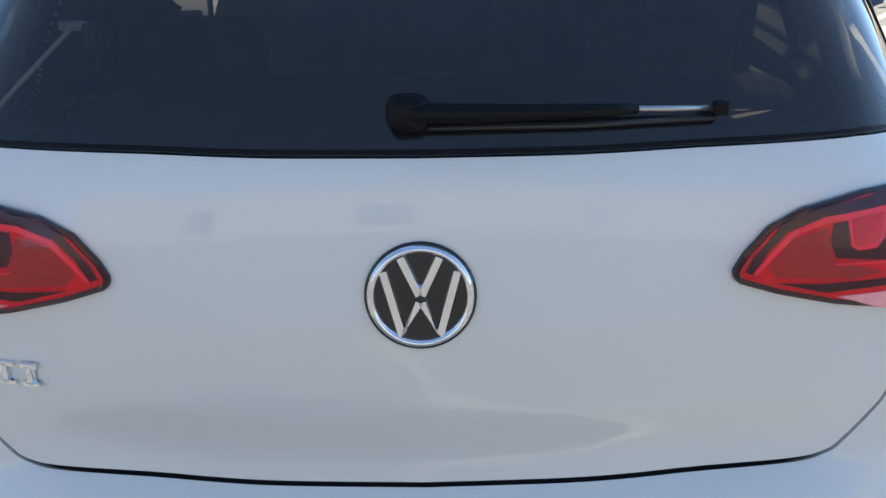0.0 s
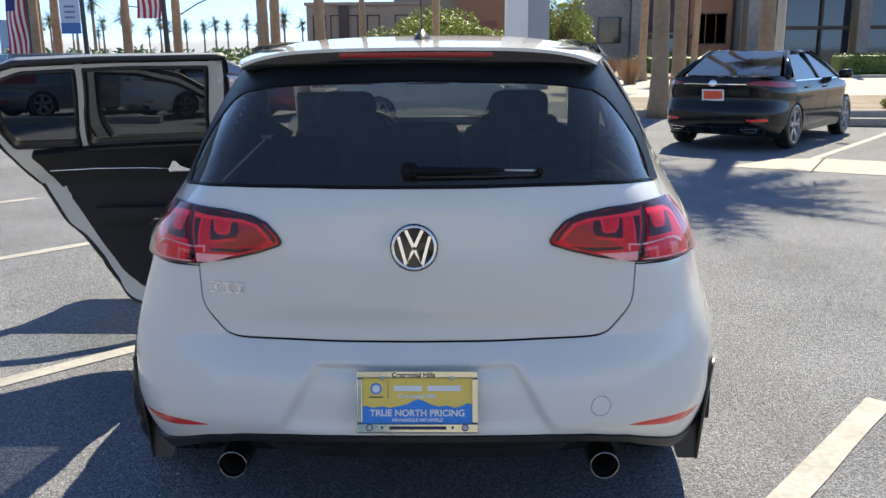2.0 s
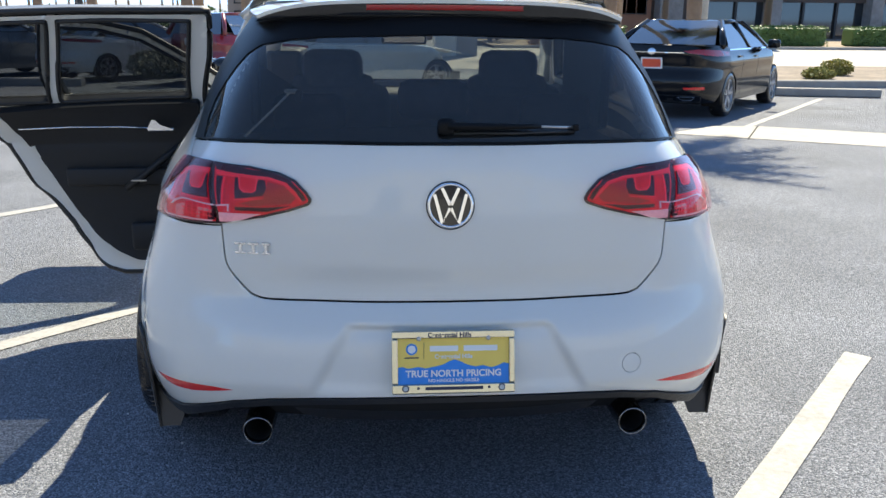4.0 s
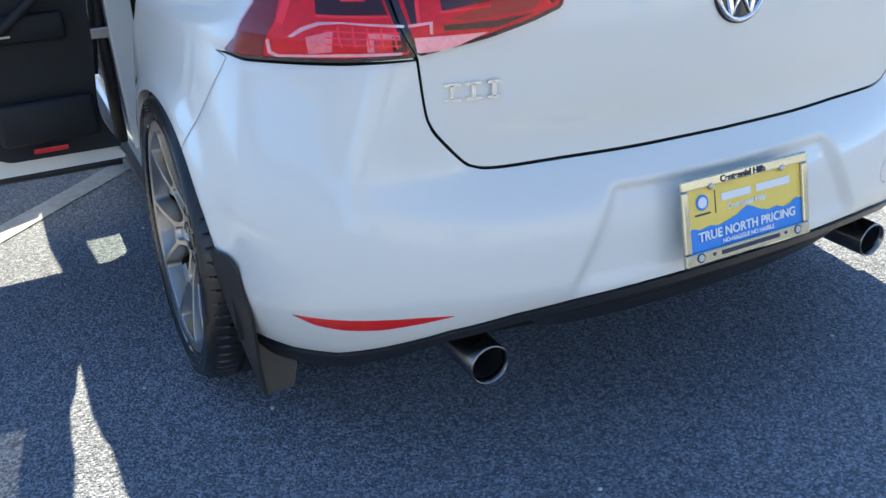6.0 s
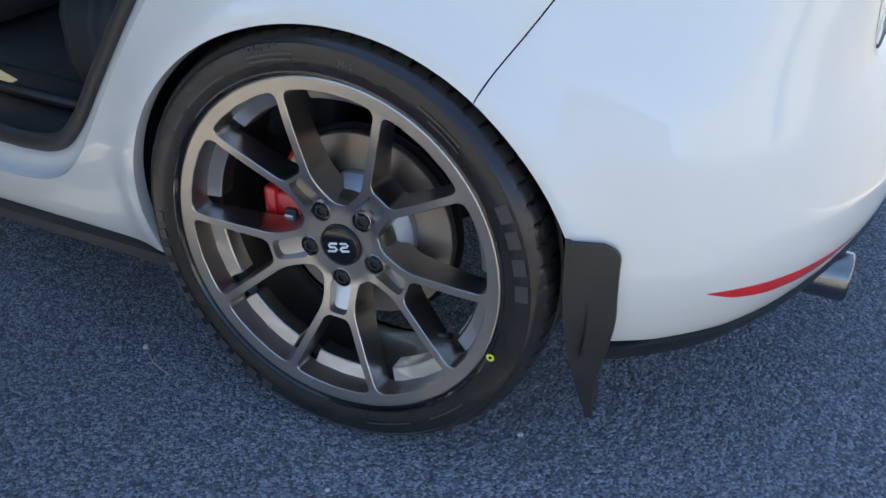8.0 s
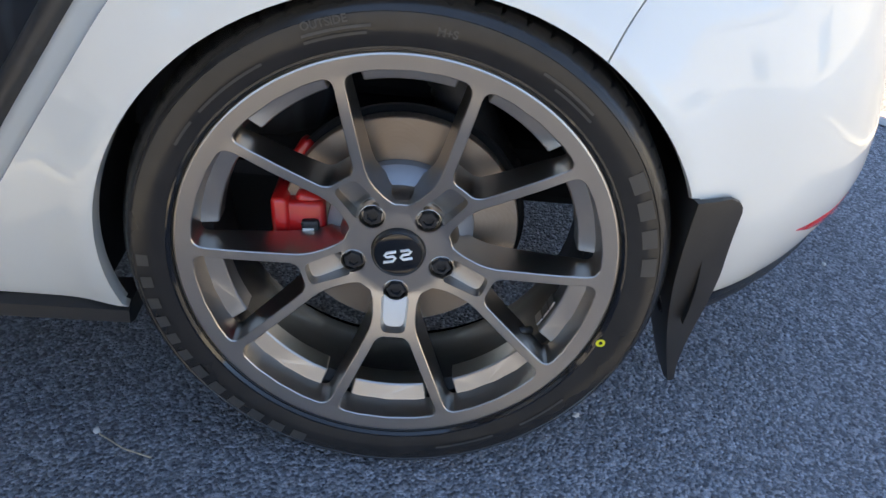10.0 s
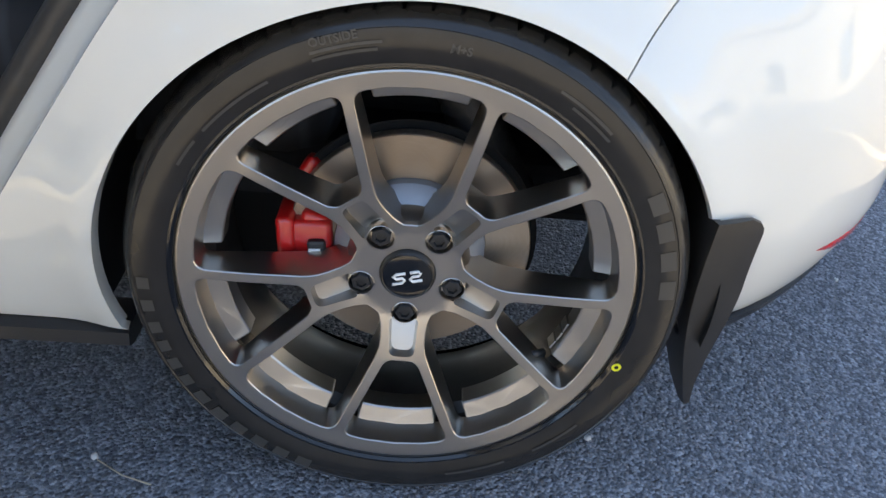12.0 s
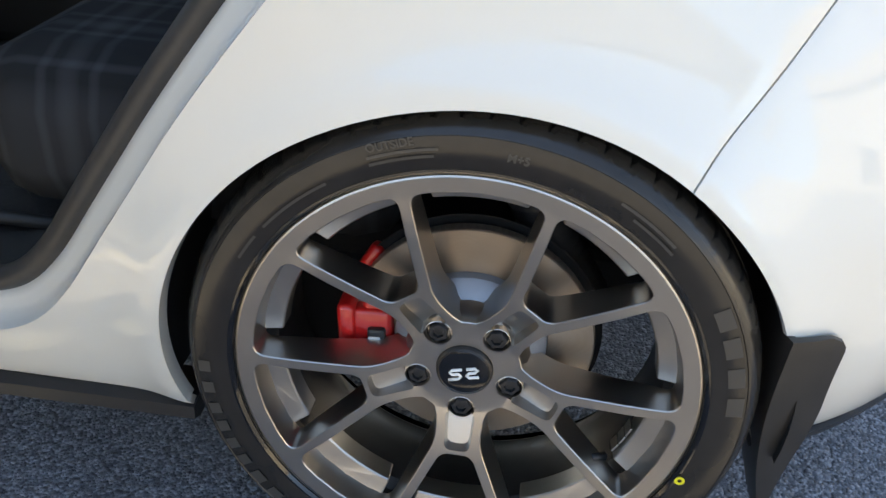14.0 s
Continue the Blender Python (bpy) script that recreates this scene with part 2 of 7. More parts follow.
# the tail is drawn in; the doors stand wider
side_w = curve_fn([0.12, 0.20, 0.30, 0.40, 0.55, 0.70, 0.80, 0.86, 0.92, 0.99, 1.05, 1.12, 1.22, 1.29, 1.345],
                  [0.82, 0.852, 0.874, 0.885, 0.889, 0.888, 0.884, 0.876, 0.858, 0.826, 0.804, 0.778, 0.738, 0.706, 0.665])
US = [0, 0.18, 0.35, 0.50, 0.60, 0.70, 0.80, 0.95, 1.10, 1.25, 1.50]
ra, da = curve_fn(US, [0, .202, .39, .555, .66, .752, .828, .898, .942, .974, 1.0]), curve_fn(US, [0, .008, .033, .060, .087, .138, .222, .347, .475, .62, .87])
rb, db = curve_fn(US, [0, .202, .39, .56, .66, .767, .86, .945, .982, .995, 1.0]), curve_fn(US, [0, .008, .030, .058, .085, .128, .192, .308, .445, .60, .87])
UT = np.linspace(0, 1.5, 400)
FRONT = 4.0


def body(u, z):
    """The skin of the car: u runs round it from the middle of the tail, z is the height."""
    u, z = np.asarray(u, float), np.asarray(z, float)
    au = np.abs(u)
    k = step01(z, 0.50, 0.80)
    ub = np.clip(au, 0, 1.5)
    r = rb(ub) * (1 - k) + ra(ub) * k
    d = db(ub) * (1 - k) + da(ub) * k
    c = step01(au, 0.30, 0.80)
    y = rear_y(z) * (1 - c) + corner_y(z) * c + d + np.clip(au - 1.5, 0, FRONT - 1.5)
    t = np.clip((au - FRONT) / 1.3, 0, 1) * math.pi / 2
    r = np.where(au > FRONT, np.cos(t) ** 0.55, r)
    y = y + np.where(au > FRONT, 0.66 * np.sin(t) ** 0.75, 0)
    f = step01(au, 1.05, 1.85)
    x = np.sign(u) * r * (half_w(z) * (1 - f) + side_w(z) * f)
    # the shallow recess round the number plate
    ax = np.abs(x)
    side = 0.265 + (0.545 - z) * 0.55
    m = step01(side - ax, -0.012, 0.028) * step01(0.548 - z, 0.0, 0.018) * step01(z, 0.345, 0.40)
    y = y + np.where(au < 0.7, 0.017 * m, 0)
    # the crease under the shoulder
    x = x * (1 + 0.004 * np.exp(-((z - 0.80) / 0.018) ** 2) * step01(au, 1.0, 1.3))
    # lips of the rear wheel arches stand out a little
    q = np.hypot(y - 0.768, z - 0.285)
    x = x + np.sign(u) * 0.015 * np.exp(-((q - 0.352) / 0.045) ** 2) * step01(au, 0.85, 1.05)
    y = y - 0.006 * step01(z, 0.55, 0.70)
    return np.stack([x, y, z * (1 + 0.008 * step01(z, 0.5, 0.8))], -1)


def body_n(u, z):
    e = 0.003
    a = body(u + e, z) - body(u - e, z)
    b = body(u, z + e) - body(u, z - e)
    n = np.cross(a, b)
    return n / np.linalg.norm(n, axis=-1, keepdims=True)


def X(x, z):
    """Skin place at x across the tail."""
    k = float(step01(z, 0.50, 0.80))
    r = abs(x) / float(half_w(z))
    return (math.copysign(float(np.interp(r, rb(UT) * (1 - k) + ra(UT) * k, UT)), x), z)


def Y(y, z):
    """Skin place at y along the right flank."""
    k = float(step01(z, 0.50, 0.80))
    d = y - float(corner_y(z))
    return (1.5 + d - 0.87, z) if d > 0.87 else (float(np.interp(d, db(UT) * (1 - k) + da(UT) * k, UT)), z)


def ccw(poly):
    return poly if sum(a[0] * b[1] - b[0] * a[1] for a, b in zip(poly, poly[1:] + poly[:1])) > 0 else poly[::-1]


def mir(poly):
    return [(-u, z) for u, z in reversed(poly)]


def dense(poly, step):
    out = []
    for i, a in enumerate(poly):
        b = poly[(i + 1) % len(poly)]
        n = max(1, int(math.ceil(math.dist(a, b) / step)))
        out += [(a[0] + (b[0] - a[0]) * k / n, a[1] + (b[1] - a[1]) * k / n) for k in range(n)]
    return out


def inset(poly, d):
    """Moves a closed outline inwards by d."""
    out, n = [], len(poly)
    area = sum(poly[i][0] * poly[(i + 1) % n][1] - poly[(i + 1) % n][0] * poly[i][1] for i in range(n))
    s = 1 if area > 0 else -1
    for i in range(n):
        a, b, c = Vector(poly[i - 1]), Vector(poly[i]), Vector(poly[(i + 1) % n])
        n1, n2 = (b - a).normalized(), (c - b).normalized()
        m = Vector((-(n1 + n2).y, (n1 + n2).x))
        m = m.normalized() if m.length > 1e-6 else Vector((-n1.y, n1.x))
        k = 1 / max(0.5, m.dot(Vector((-n1.y, n1.x))))
        out.append(tuple(b + m * d * k * s))
    return out


def flow(pts, n=6):
    """A smooth open line through the points."""
    out = []
    for i in range(len(pts) - 1):
        a, b, c, d = (Vector(pts[min(max(i + k, 0), len(pts) - 1)]) for k in (-1, 0, 1, 2))
        for j in range(n):
            t = j / n
            out.append(tuple(0.5 * (2 * b + (c - a) * t + (2 * a - 5 * b + 4 * c - d) * t * t + (3 * b - a - 3 * c + d) * t ** 3)))
    return out + [tuple(pts[-1])]


def soften(poly, times=2, step=0.03):
    poly = dense(poly, step)
    for _ in range(times):
        q = []
        for i, a in enumerate(poly):
            b = poly[(i + 1) % len(poly)]
            q += [(0.75 * a[0] + 0.25 * b[0], 0.75 * a[1] + 0.25 * b[1]), (0.25 * a[0] + 0.75 * b[0], 0.25 * a[1] + 0.75 * b[1])]
        poly = q
    return poly


def inside(p, poly):
    q = np.array(poly)
    x, y = p[:, 0:1], p[:, 1:2]
    x1, y1, x2, y2 = q[:, 0], q[:, 1], np.roll(q[:, 0], -1), np.roll(q[:, 1], -1)
    c = ((y1 > y) != (y2 > y)) & (x < (x2 - x1) * (y - y1) / (y2 - y1 + 1e-12) + x1)
    return c.sum(1) % 2 == 1


def skin(name, poly, material, parent=None, off=0.0, thick=0.012, step=0.014, holes=(), surf=body, normal=body_n, label="", soft=1, lip=0.0012):
    """A sheet on the skin bounded by poly in (u, z), with turned-in edges."""
    loops = [soften(l, soft, step * 1.6) if soft else dense(l, step) for l in (poly, *holes)]
    pts, edges = [], []
    for l in loops:
        b = len(pts)
        pts += l
        edges += [(b + i, b + (i + 1) % len(l)) for i in range(len(l))]
    nb = len(pts)
    q = np.array(loops[0])
    lo, hi = q.min(0), q.max(0)
    g = np.stack(np.meshgrid(np.arange(lo[0] + step / 2, hi[0], step), np.arange(lo[1] + step / 2, hi[1], step)), -1).reshape(-1, 2)
    keep = inside(g, loops[0])
    for l in loops[1:]:
        keep &= ~inside(g, l)
    g = g[keep]
    allb = np.array(pts)
    if len(g):
        dmin = np.concatenate([np.min(np.linalg.norm(c[:, None] - allb[None], axis=2), axis=1) for c in np.array_split(g, max(1, len(g) // 400))])
        g = g[dmin > step * 0.55]
    v2, _, f2, *_ = delaunay_2d_cdt([Vector(p) for p in pts] + [Vector((float(a), float(b))) for a, b in g], edges, [], 0 if holes else 1, 1e-7)
    P = np.array([(v.x, v.y) for v in v2])
    S, N = surf(P[:, 0], P[:, 1]), normal(P[:, 0], P[:, 1])
    S = S + N * off
    S[:nb] -= N[:nb] * lip
    verts, faces = [tuple(v) for v in S], []
    mids = np.array([P[list(f)].mean(0) for f in f2])
    solid = np.ones(len(f2), bool) if not holes else inside(mids, loops[0])
    for l in loops[1:]:
        solid &= ~inside(mids, l)
    for f, ok in zip(f2, solid):
        if not ok:
            continue
        a, b, c = P[f[0]], P[f[1]], P[f[2]]
        s = (b[0] - a[0]) * (c[1] - a[1]) - (b[1] - a[1]) * (c[0] - a[0])
        faces.append(tuple(f) if s > 0 else tuple(f)[::-1])
    if thick:
        used = {}
        for f in faces:
            for i in range(3):
                e = (f[i], f[(i + 1) % 3])
                used[e] = used.get(e, 0) + 1
        rim = [e for e in used if (e[1], e[0]) not in used]
        top, bot = {}, {}
        for a, b in rim:
            for i in (a, b):
                if i not in top:
                    top[i] = len(verts)
                    verts.append(tuple(S[i]))
                    bot[i] = len(verts)
                    verts.append(tuple(S[i] - N[i] * thick))
            faces.append((top[b], top[a], bot[a], bot[b]))
    return obj(name, verts, faces, material, parent, label)


def on_skin(x, z, off=0.0):
    u, z = X(x, z)
    return Vector((body(u, z) + body_n(u, z) * off).tolist())


def flank(y, z, off=0.0, left=True):
    u, z = Y(y, z)
    u = -u if left else u
    return Vector((body(np.array(u), np.array(z)) + body_n(np.array(u), np.array(z)) * off).tolist())


# ---------------------------------------------------------------- the hatchback
car = tagged(empty("hatchback_car"), "white five-door hatchback with its near-side doors standing open", "car")
ARCH_Y, ARCH_Z, ARCH_R = 0.768, 0.285, 0.354


def arc(a0, a1, n=24, r=ARCH_R, cy=ARCH_Y):
    return [(cy + r * math.cos(radians(a0 + (a1 - a0) * i / n)), ARCH_Z + r * math.sin(radians(a0 + (a1 - a0) * i / n))) for i in range(n + 1)]


HATCH_LOW = [(0.0, 0.5970), (0.20, 0.5962), (0.36, 0.5960), (0.46, 0.5978), (0.496, 0.604), (0.516, 0.616), (0.553, 0.657), (0.567, 0.679), (0.5735, 0.705), (0.579, 0.783), (0.602, 0.905), (0.6965, 0.9165)]
HATCH_TOP = [(0.6965, 0.9585), (0.66, 0.966), (0.60, 0.977), (0.50, 0.984), (0.30, 0.9868), (0.0, 0.9878)]
right = [X(*p) for p in flow(HATCH_LOW[:10], 4) + flow(HATCH_LOW[10:], 1) + HATCH_TOP]
hatch = skin("tailgate", right + mir(right[1:-1]), PAINT, car, step=0.013, label="white painted tailgate")
BUMP_TOP = [(0.0, 0.5922), (0.20, 0.5914), (0.361, 0.5912), (0.462, 0.5932), (0.499, 0.600), (0.520, 0.6125), (0.5575, 0.654), (0.5715, 0.677), (0.578, 0.704), (0.583, 0.777), (0.68, 0.770), (0.79, 0.758), (0.812, 0.764)]
BUMP_LOW = [(0.79, 0.246), (0.73, 0.262), (0.66, 0.292), (0.57, 0.325), (0.46, 0.346), (0.36, 0.354), (0.20, 0.362), (0.0, 0.365)]
SEAM = flow([(0.470, 0.759), (0.482, 0.738), (0.525, 0.666), (0.556, 0.614), (0.5725, 0.578)], 5)
seam = [(y - 0.0012, z) for y, z in SEAM[1:-1]]
arch_rear = [p for p in arc(123.95, 184, 40)]
right = [X(*p) for p in flow(BUMP_TOP[:10], 4) + flow(BUMP_TOP[10:], 1)] + [Y(*p) for p in seam + arch_rear + [(0.43, 0.25), (0.37, 0.243)]] + [X(*p) for p in BUMP_LOW]
tow = [(X(0.486 + 0.027 * math.cos(a), 0.424 + 0.027 * math.sin(a))) for a in np.linspace(0, 2 * math.pi, 25)[:-1]]
bumper = skin("rear_bumper", right + mir(right[1:-1]), PAINT, car, step=0.009, holes=[tow], label="white painted rear bumper", soft=0)
skin("towing_eye_cover", [(X(0.486 + 0.0255 * math.cos(a), 0.424 + 0.0255 * math.sin(a))) for a in np.linspace(0, 2 * math.pi, 25)[:-1]], PAINT, bumper, 0.0, 0.006, 0.01, soft=0)
# black backing sheet, added so the gaps between tail panels look shaded
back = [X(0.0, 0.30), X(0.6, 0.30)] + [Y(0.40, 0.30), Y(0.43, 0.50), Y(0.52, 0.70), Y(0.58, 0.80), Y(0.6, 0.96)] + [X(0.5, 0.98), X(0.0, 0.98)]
skin("gap_shade_shell", back + mir(back[1:-1]), DARKGAP, car, -0.016, 0, 0.03, soft=0)
LIP_LOW = [(0.0, 0.349), (0.20, 0.345), (0.36, 0.335), (0.46, 0.326), (0.57, 0.303), (0.66, 0.260), (0.72, 0.222), (0.79, 0.200)]
low = [X(*p) for p in LIP_LOW] + [Y(0.40, 0.200), Y(0.435, 0.245), Y(0.37, 0.232)] + [X(x, z - 0.003) for x, z in BUMP_LOW]
skin("lower_valance", low + mir(low[1:-1]), BLACKPLASTIC, car, 0.006, 0.05, 0.014, label="black plastic lower bumper valance")
dif = [X(*p) for p in [(0.0, 0.262), (0.33, 0.258), (0.39, 0.272), (0.43, 0.318), (0.36, 0.330), (0.20, 0.340), (0.0, 0.344)]]
skin("diffuser", dif + mir(dif[1:-1]), BLACKPLASTIC, car, -0.020, 0.06, 0.016, label="recessed black plastic diffuser")
# near-black sheet that paints in the shade under the bumper
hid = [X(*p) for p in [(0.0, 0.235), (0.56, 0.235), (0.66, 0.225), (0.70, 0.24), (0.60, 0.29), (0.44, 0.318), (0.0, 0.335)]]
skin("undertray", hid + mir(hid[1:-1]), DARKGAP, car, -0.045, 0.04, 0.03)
# quarter panels
edge_top = flow([(0.90, 1.325), (0.79, 1.285), (0.745, 1.22), (0.715, 1.12), (0.705, 1.05), (0.715, 0.995), (0.745, 0.950)], 4)
edge_low = flow([(0.745, 0.950), (0.83, 0.868), (0.91, 0.790), (0.980, 0.712), (1.050, 0.622), (1.162, 0.460), (1.230, 0.362), (1.285, 0.305), (1.345, 0.276), (1.42, 0.266)], 6)
q_rear = [X(*p) for p in [(0.817, 0.765), (0.586, 0.780), (0.609, 0.903), (0.6985, 0.9155), (0.6985, 0.962), (0.6985, 1.05), (0.661, 1.15), (0.599, 1.24), (0.553, 1.30), (0.535, 1.336)]]
q_side = [Y(0.75, 1.338), Y(0.90, 1.338)] + [Y(*p) for p in edge_top + edge_low[1:]]
q_open = q_side + [Y(1.8, 0.265), Y(2.3, 0.265), Y(2.80, 0.265), Y(2.80, 0.165), Y(2.3, 0.174), Y(1.8, 0.182), Y(1.36, 0.190), Y(1.104, 0.195)]
q_shut = q_side[:-14] + [Y(1.30, 0.262), Y(1.36, 0.235), Y(1.36, 0.190), Y(1.104, 0.195)]
q_arch = [Y(*p) for p in arc(-14, 123.55, 60)] + [Y(y + 0.0012, z) for y, z in SEAM[1:-1][::-1]]
quarter = (q_rear + q_open + q_arch)[::-1]
skin("quarter_panel", mir(quarter), PAINT, car, step=0.014, label="white painted rear wing", soft=0)
skin("quarter_panel", (q_rear + q_shut + q_arch)[::-1], PAINT, car, step=0.03, label="white painted rear wing", soft=0)
# rolled flange inside each wheel arch
for s in (-1, 1):
    fl = [flank(y, z, -0.001, s < 0) for y, z in arc(-14, 186, 60)]
    vs = fl + [p + Vector((-s * 0.022, 0, 0)) for p in fl]
    n = len(fl)
    obj("arch_flange", vs, [(i, i + 1, n + i + 1, n + i) for i in range(n - 1)], PAINT, car)
    lv, lf = [], []
    for i, (y, z) in enumerate(arc(-9, 187, 48, ARCH_R + 0.010)):
        lv += [(s * 0.872, y, z), (s * 0.66, y, z), (s * 0.60, ARCH_Y + (y - ARCH_Y) * 0.9, ARCH_Z + (z - ARCH_Z) * 0.9)]
    lf = [(3 * i + k, 3 * i + k + 1, 3 * i + k + 4, 3 * i + k + 3) for i in range(48) for k in range(2)]
    obj("wheel_arch_liner", lv, lf, TRIM, car)

# roof, spoiler and greenhouse
roof_z = curve_fn([0.30, 0.42, 0.62, 1.0, 1.5, 2.0, 2.35], [1.346, 1.355, 1.369, 1.388, 1.397, 1.385, 1.345])
roof_w = curve_fn([0.30, 0.42, 0.62, 0.9, 2.0, 2.35], [0.500, 0.525, 0.552, 0.562, 0.565, 0.55])


def roof_grid(name, y0, y1, ny, parent, label):
    vs, fs, nx = [], [], 40
    for j in range(ny + 1):
        y = y0 + (y1 - y0) * j / ny
        w = float(roof_w(y))
        for i in range(nx + 1):
            t = 2 * i / nx - 1
            t = math.copysign(1 - (1 - abs(t)) ** 1.5, t)
            yy = y + (0.13 * abs(t) ** 3 * max(0.0, 1 - (y - 0.30) / 0.5))
            vs.append((w * t, yy, float(roof_z(yy)) - 0.012 * t * t - 0.040 * abs(t) ** 5))
    k = nx + 1
    fs = [(j * k + i, j * k + i + 1, (j + 1) * k + i + 1, (j + 1) * k + i) for j in range(ny) for i in range(nx)]
    # the turned-down edges
    ring = [i for i in range(k)] + [j * k + nx for j in range(1, ny + 1)] + [ny * k + i for i in range(nx - 1, -1, -1)] + [j * k for j in range(ny - 1, 0, -1)]
    b = len(vs)
    for i in ring:
        x, y, z = vs[i]
        vs.append((x, y, z))
        vs.append((x * 0.997, y + 0.002, z - 0.009))
    m = len(ring)
    fs += [(b + 2 * i, b + 2 * i + 1, b + 2 * ((i + 1) % m) + 1, b + 2 * ((i + 1) % m)) for i in range(m)]
    return obj(name, vs, fs, PAINT, parent, label)


roof = roof_grid("roof", 0.545, 2.35, 40, car, "white painted roof")
spoiler = roof_grid("roof_spoiler", 0.315, 0.541, 14, hatch, "white roof spoiler over the rear window")
# black underside of the spoiler and the gloss-black cheeks beside the window
vs, fs = [], []
for i in range(33):
    t = 2 * i / 32 - 1
    yy = 0.319 + 0.13 * abs(t) ** 3
    x = 0.502 * t
    z0 = float(roof_z(yy)) - 0.0085 - 0.012 * t * t - 0.040 * abs(t) ** 5
    dp = 1 - 0.85 * abs(t) ** 4
    vs += [(x, yy, z0), (x * 1.0, yy + 0.002, z0 - 0.028 * dp), (x * 1.03, yy + 0.040, z0 - 0.058 * dp), (x * 1.06, yy + 0.12, z0 - 0.050 * dp)]
fs = [(4 * i + k, 4 * i + k + 1, 4 * i + k + 5, 4 * i + k + 4) for i in range(32) for k in range(3)]
obj("spoiler_underside", vs, fs, BLACKGLOSS, spoiler, "gloss black underside of the spoiler")
vs = []
for i in range(21):
    t = 2 * i / 20 - 1
    x = 0.205 * t
    yy = 0.319 + 0.13 * abs(x / 0.502) ** 3 - 0.003
    z0 = float(roof_z(yy)) - 0.010 - 0.012 * (x / 0.502) ** 2
    vs += [(x, yy, z0 - 0.003), (x, yy - 0.001, z0 - 0.016), (x, yy + 0.02, z0 - 0.016)]
obj("brake_light", vs, [(3 * i + k, 3 * i + k + 1, 3 * i + k + 4, 3 * i + k + 3) for i in range(20) for k in range(2)], mat("brake_red", (0.35, 0.02, 0.02), 0.2, 0, 0.5), spoiler, "thin red high-level brake light")
gl = [X(*p) for p in [(0.0, 0.9918), (0.30, 0.9908), (0.50, 0.988), (0.60, 0.981), (0.66, 0.970), (0.695, 0.9625), (0.694, 1.05), (0.656, 1.15), (0.594, 1.24), (0.548, 1.30), (0.51, 1.332), (0.0, 1.332)]]
pane_line = [(0.0, 0.996), (0.30, 0.995), (0.50, 0.992), (0.60, 0.985), (0.652, 0.975), (0.648, 1.02), (0.630, 1.07), (0.574, 1.15), (0.530, 1.195), (0.49, 1.218), (0.407, 1.233), (0.319, 1.241), (0.0, 1.25)]
hole = [X(*p) for p in pane_line]
SATINBLACK = mat("satin_black_trim", (0.006, 0.006, 0.0065), 0.4, 0, 0, spec=0.15)
skin("window_surround", gl + mir(gl[1:-1]), SATINBLACK, hatch, 0.003, 0.008, 0.02, holes=[hole + mir(hole[1:-1])], label="black side blades and border of the rear window", soft=0)
wide = inset(hole + mir(hole[1:-1]), -0.006)
skin("rear_window", wide, GLASS_DARK, hatch, -0.001, 0, 0.02, label="dark tinted rear window", lip=0)

# tail lamps
LAMP = [(0.70, 0.922), (0.60, 0.931), (0.50, 0.929), (0.425, 0.917), (0.385, 0.900), (0.357, 0.872), (0.345, 0.853), (0.350, 0.840), (0.40, 0.823), (0.47, 0.805), (0.58, 0.783), (0.68, 0.775), (0.785, 0.763), (0.804, 0.769), (0.787, 0.797), (0.757, 0.847), (0.727, 0.893)]
RED_IN = mat("red_reflector", (0.74, 0.004, 0.028), 0.35, 0.0, 0.0, 0.25, 90, 0.5, 350, 0.3)
RED_BRIGHT = mat("red_light_bar", (1.0, 0.065, 0.11), 0.25, 0.0, 0.0, spec=0.4)
MAROON = mat("dark_lamp_housing", (0.028, 0.004, 0.014), 0.2, 0, 0.0, spec=0.4)
SILVER_IN = mat("clear_reflector", (0.92, 0.88, 0.82), 0.25, 0.4, 0.2, 0.2, 120, 0.6, 300)
ORANGE_IN = mat("amber_red_reflector", (0.40, 0.02, 0.02), 0.3, 0.0, 0.0, 0.2, 60, 0.7, 260)

PINK_IN = mat("pale_red_reflector", (0.95, 0.42, 0.40), 0.25, 0.2, 0.2, 0.25, 120, 0.8, 300)
DEEPRED = mat("deep_red_lens_side", (0.16, 0.003, 0.010), 0.15, 0, 0.3, 0.2, 60)


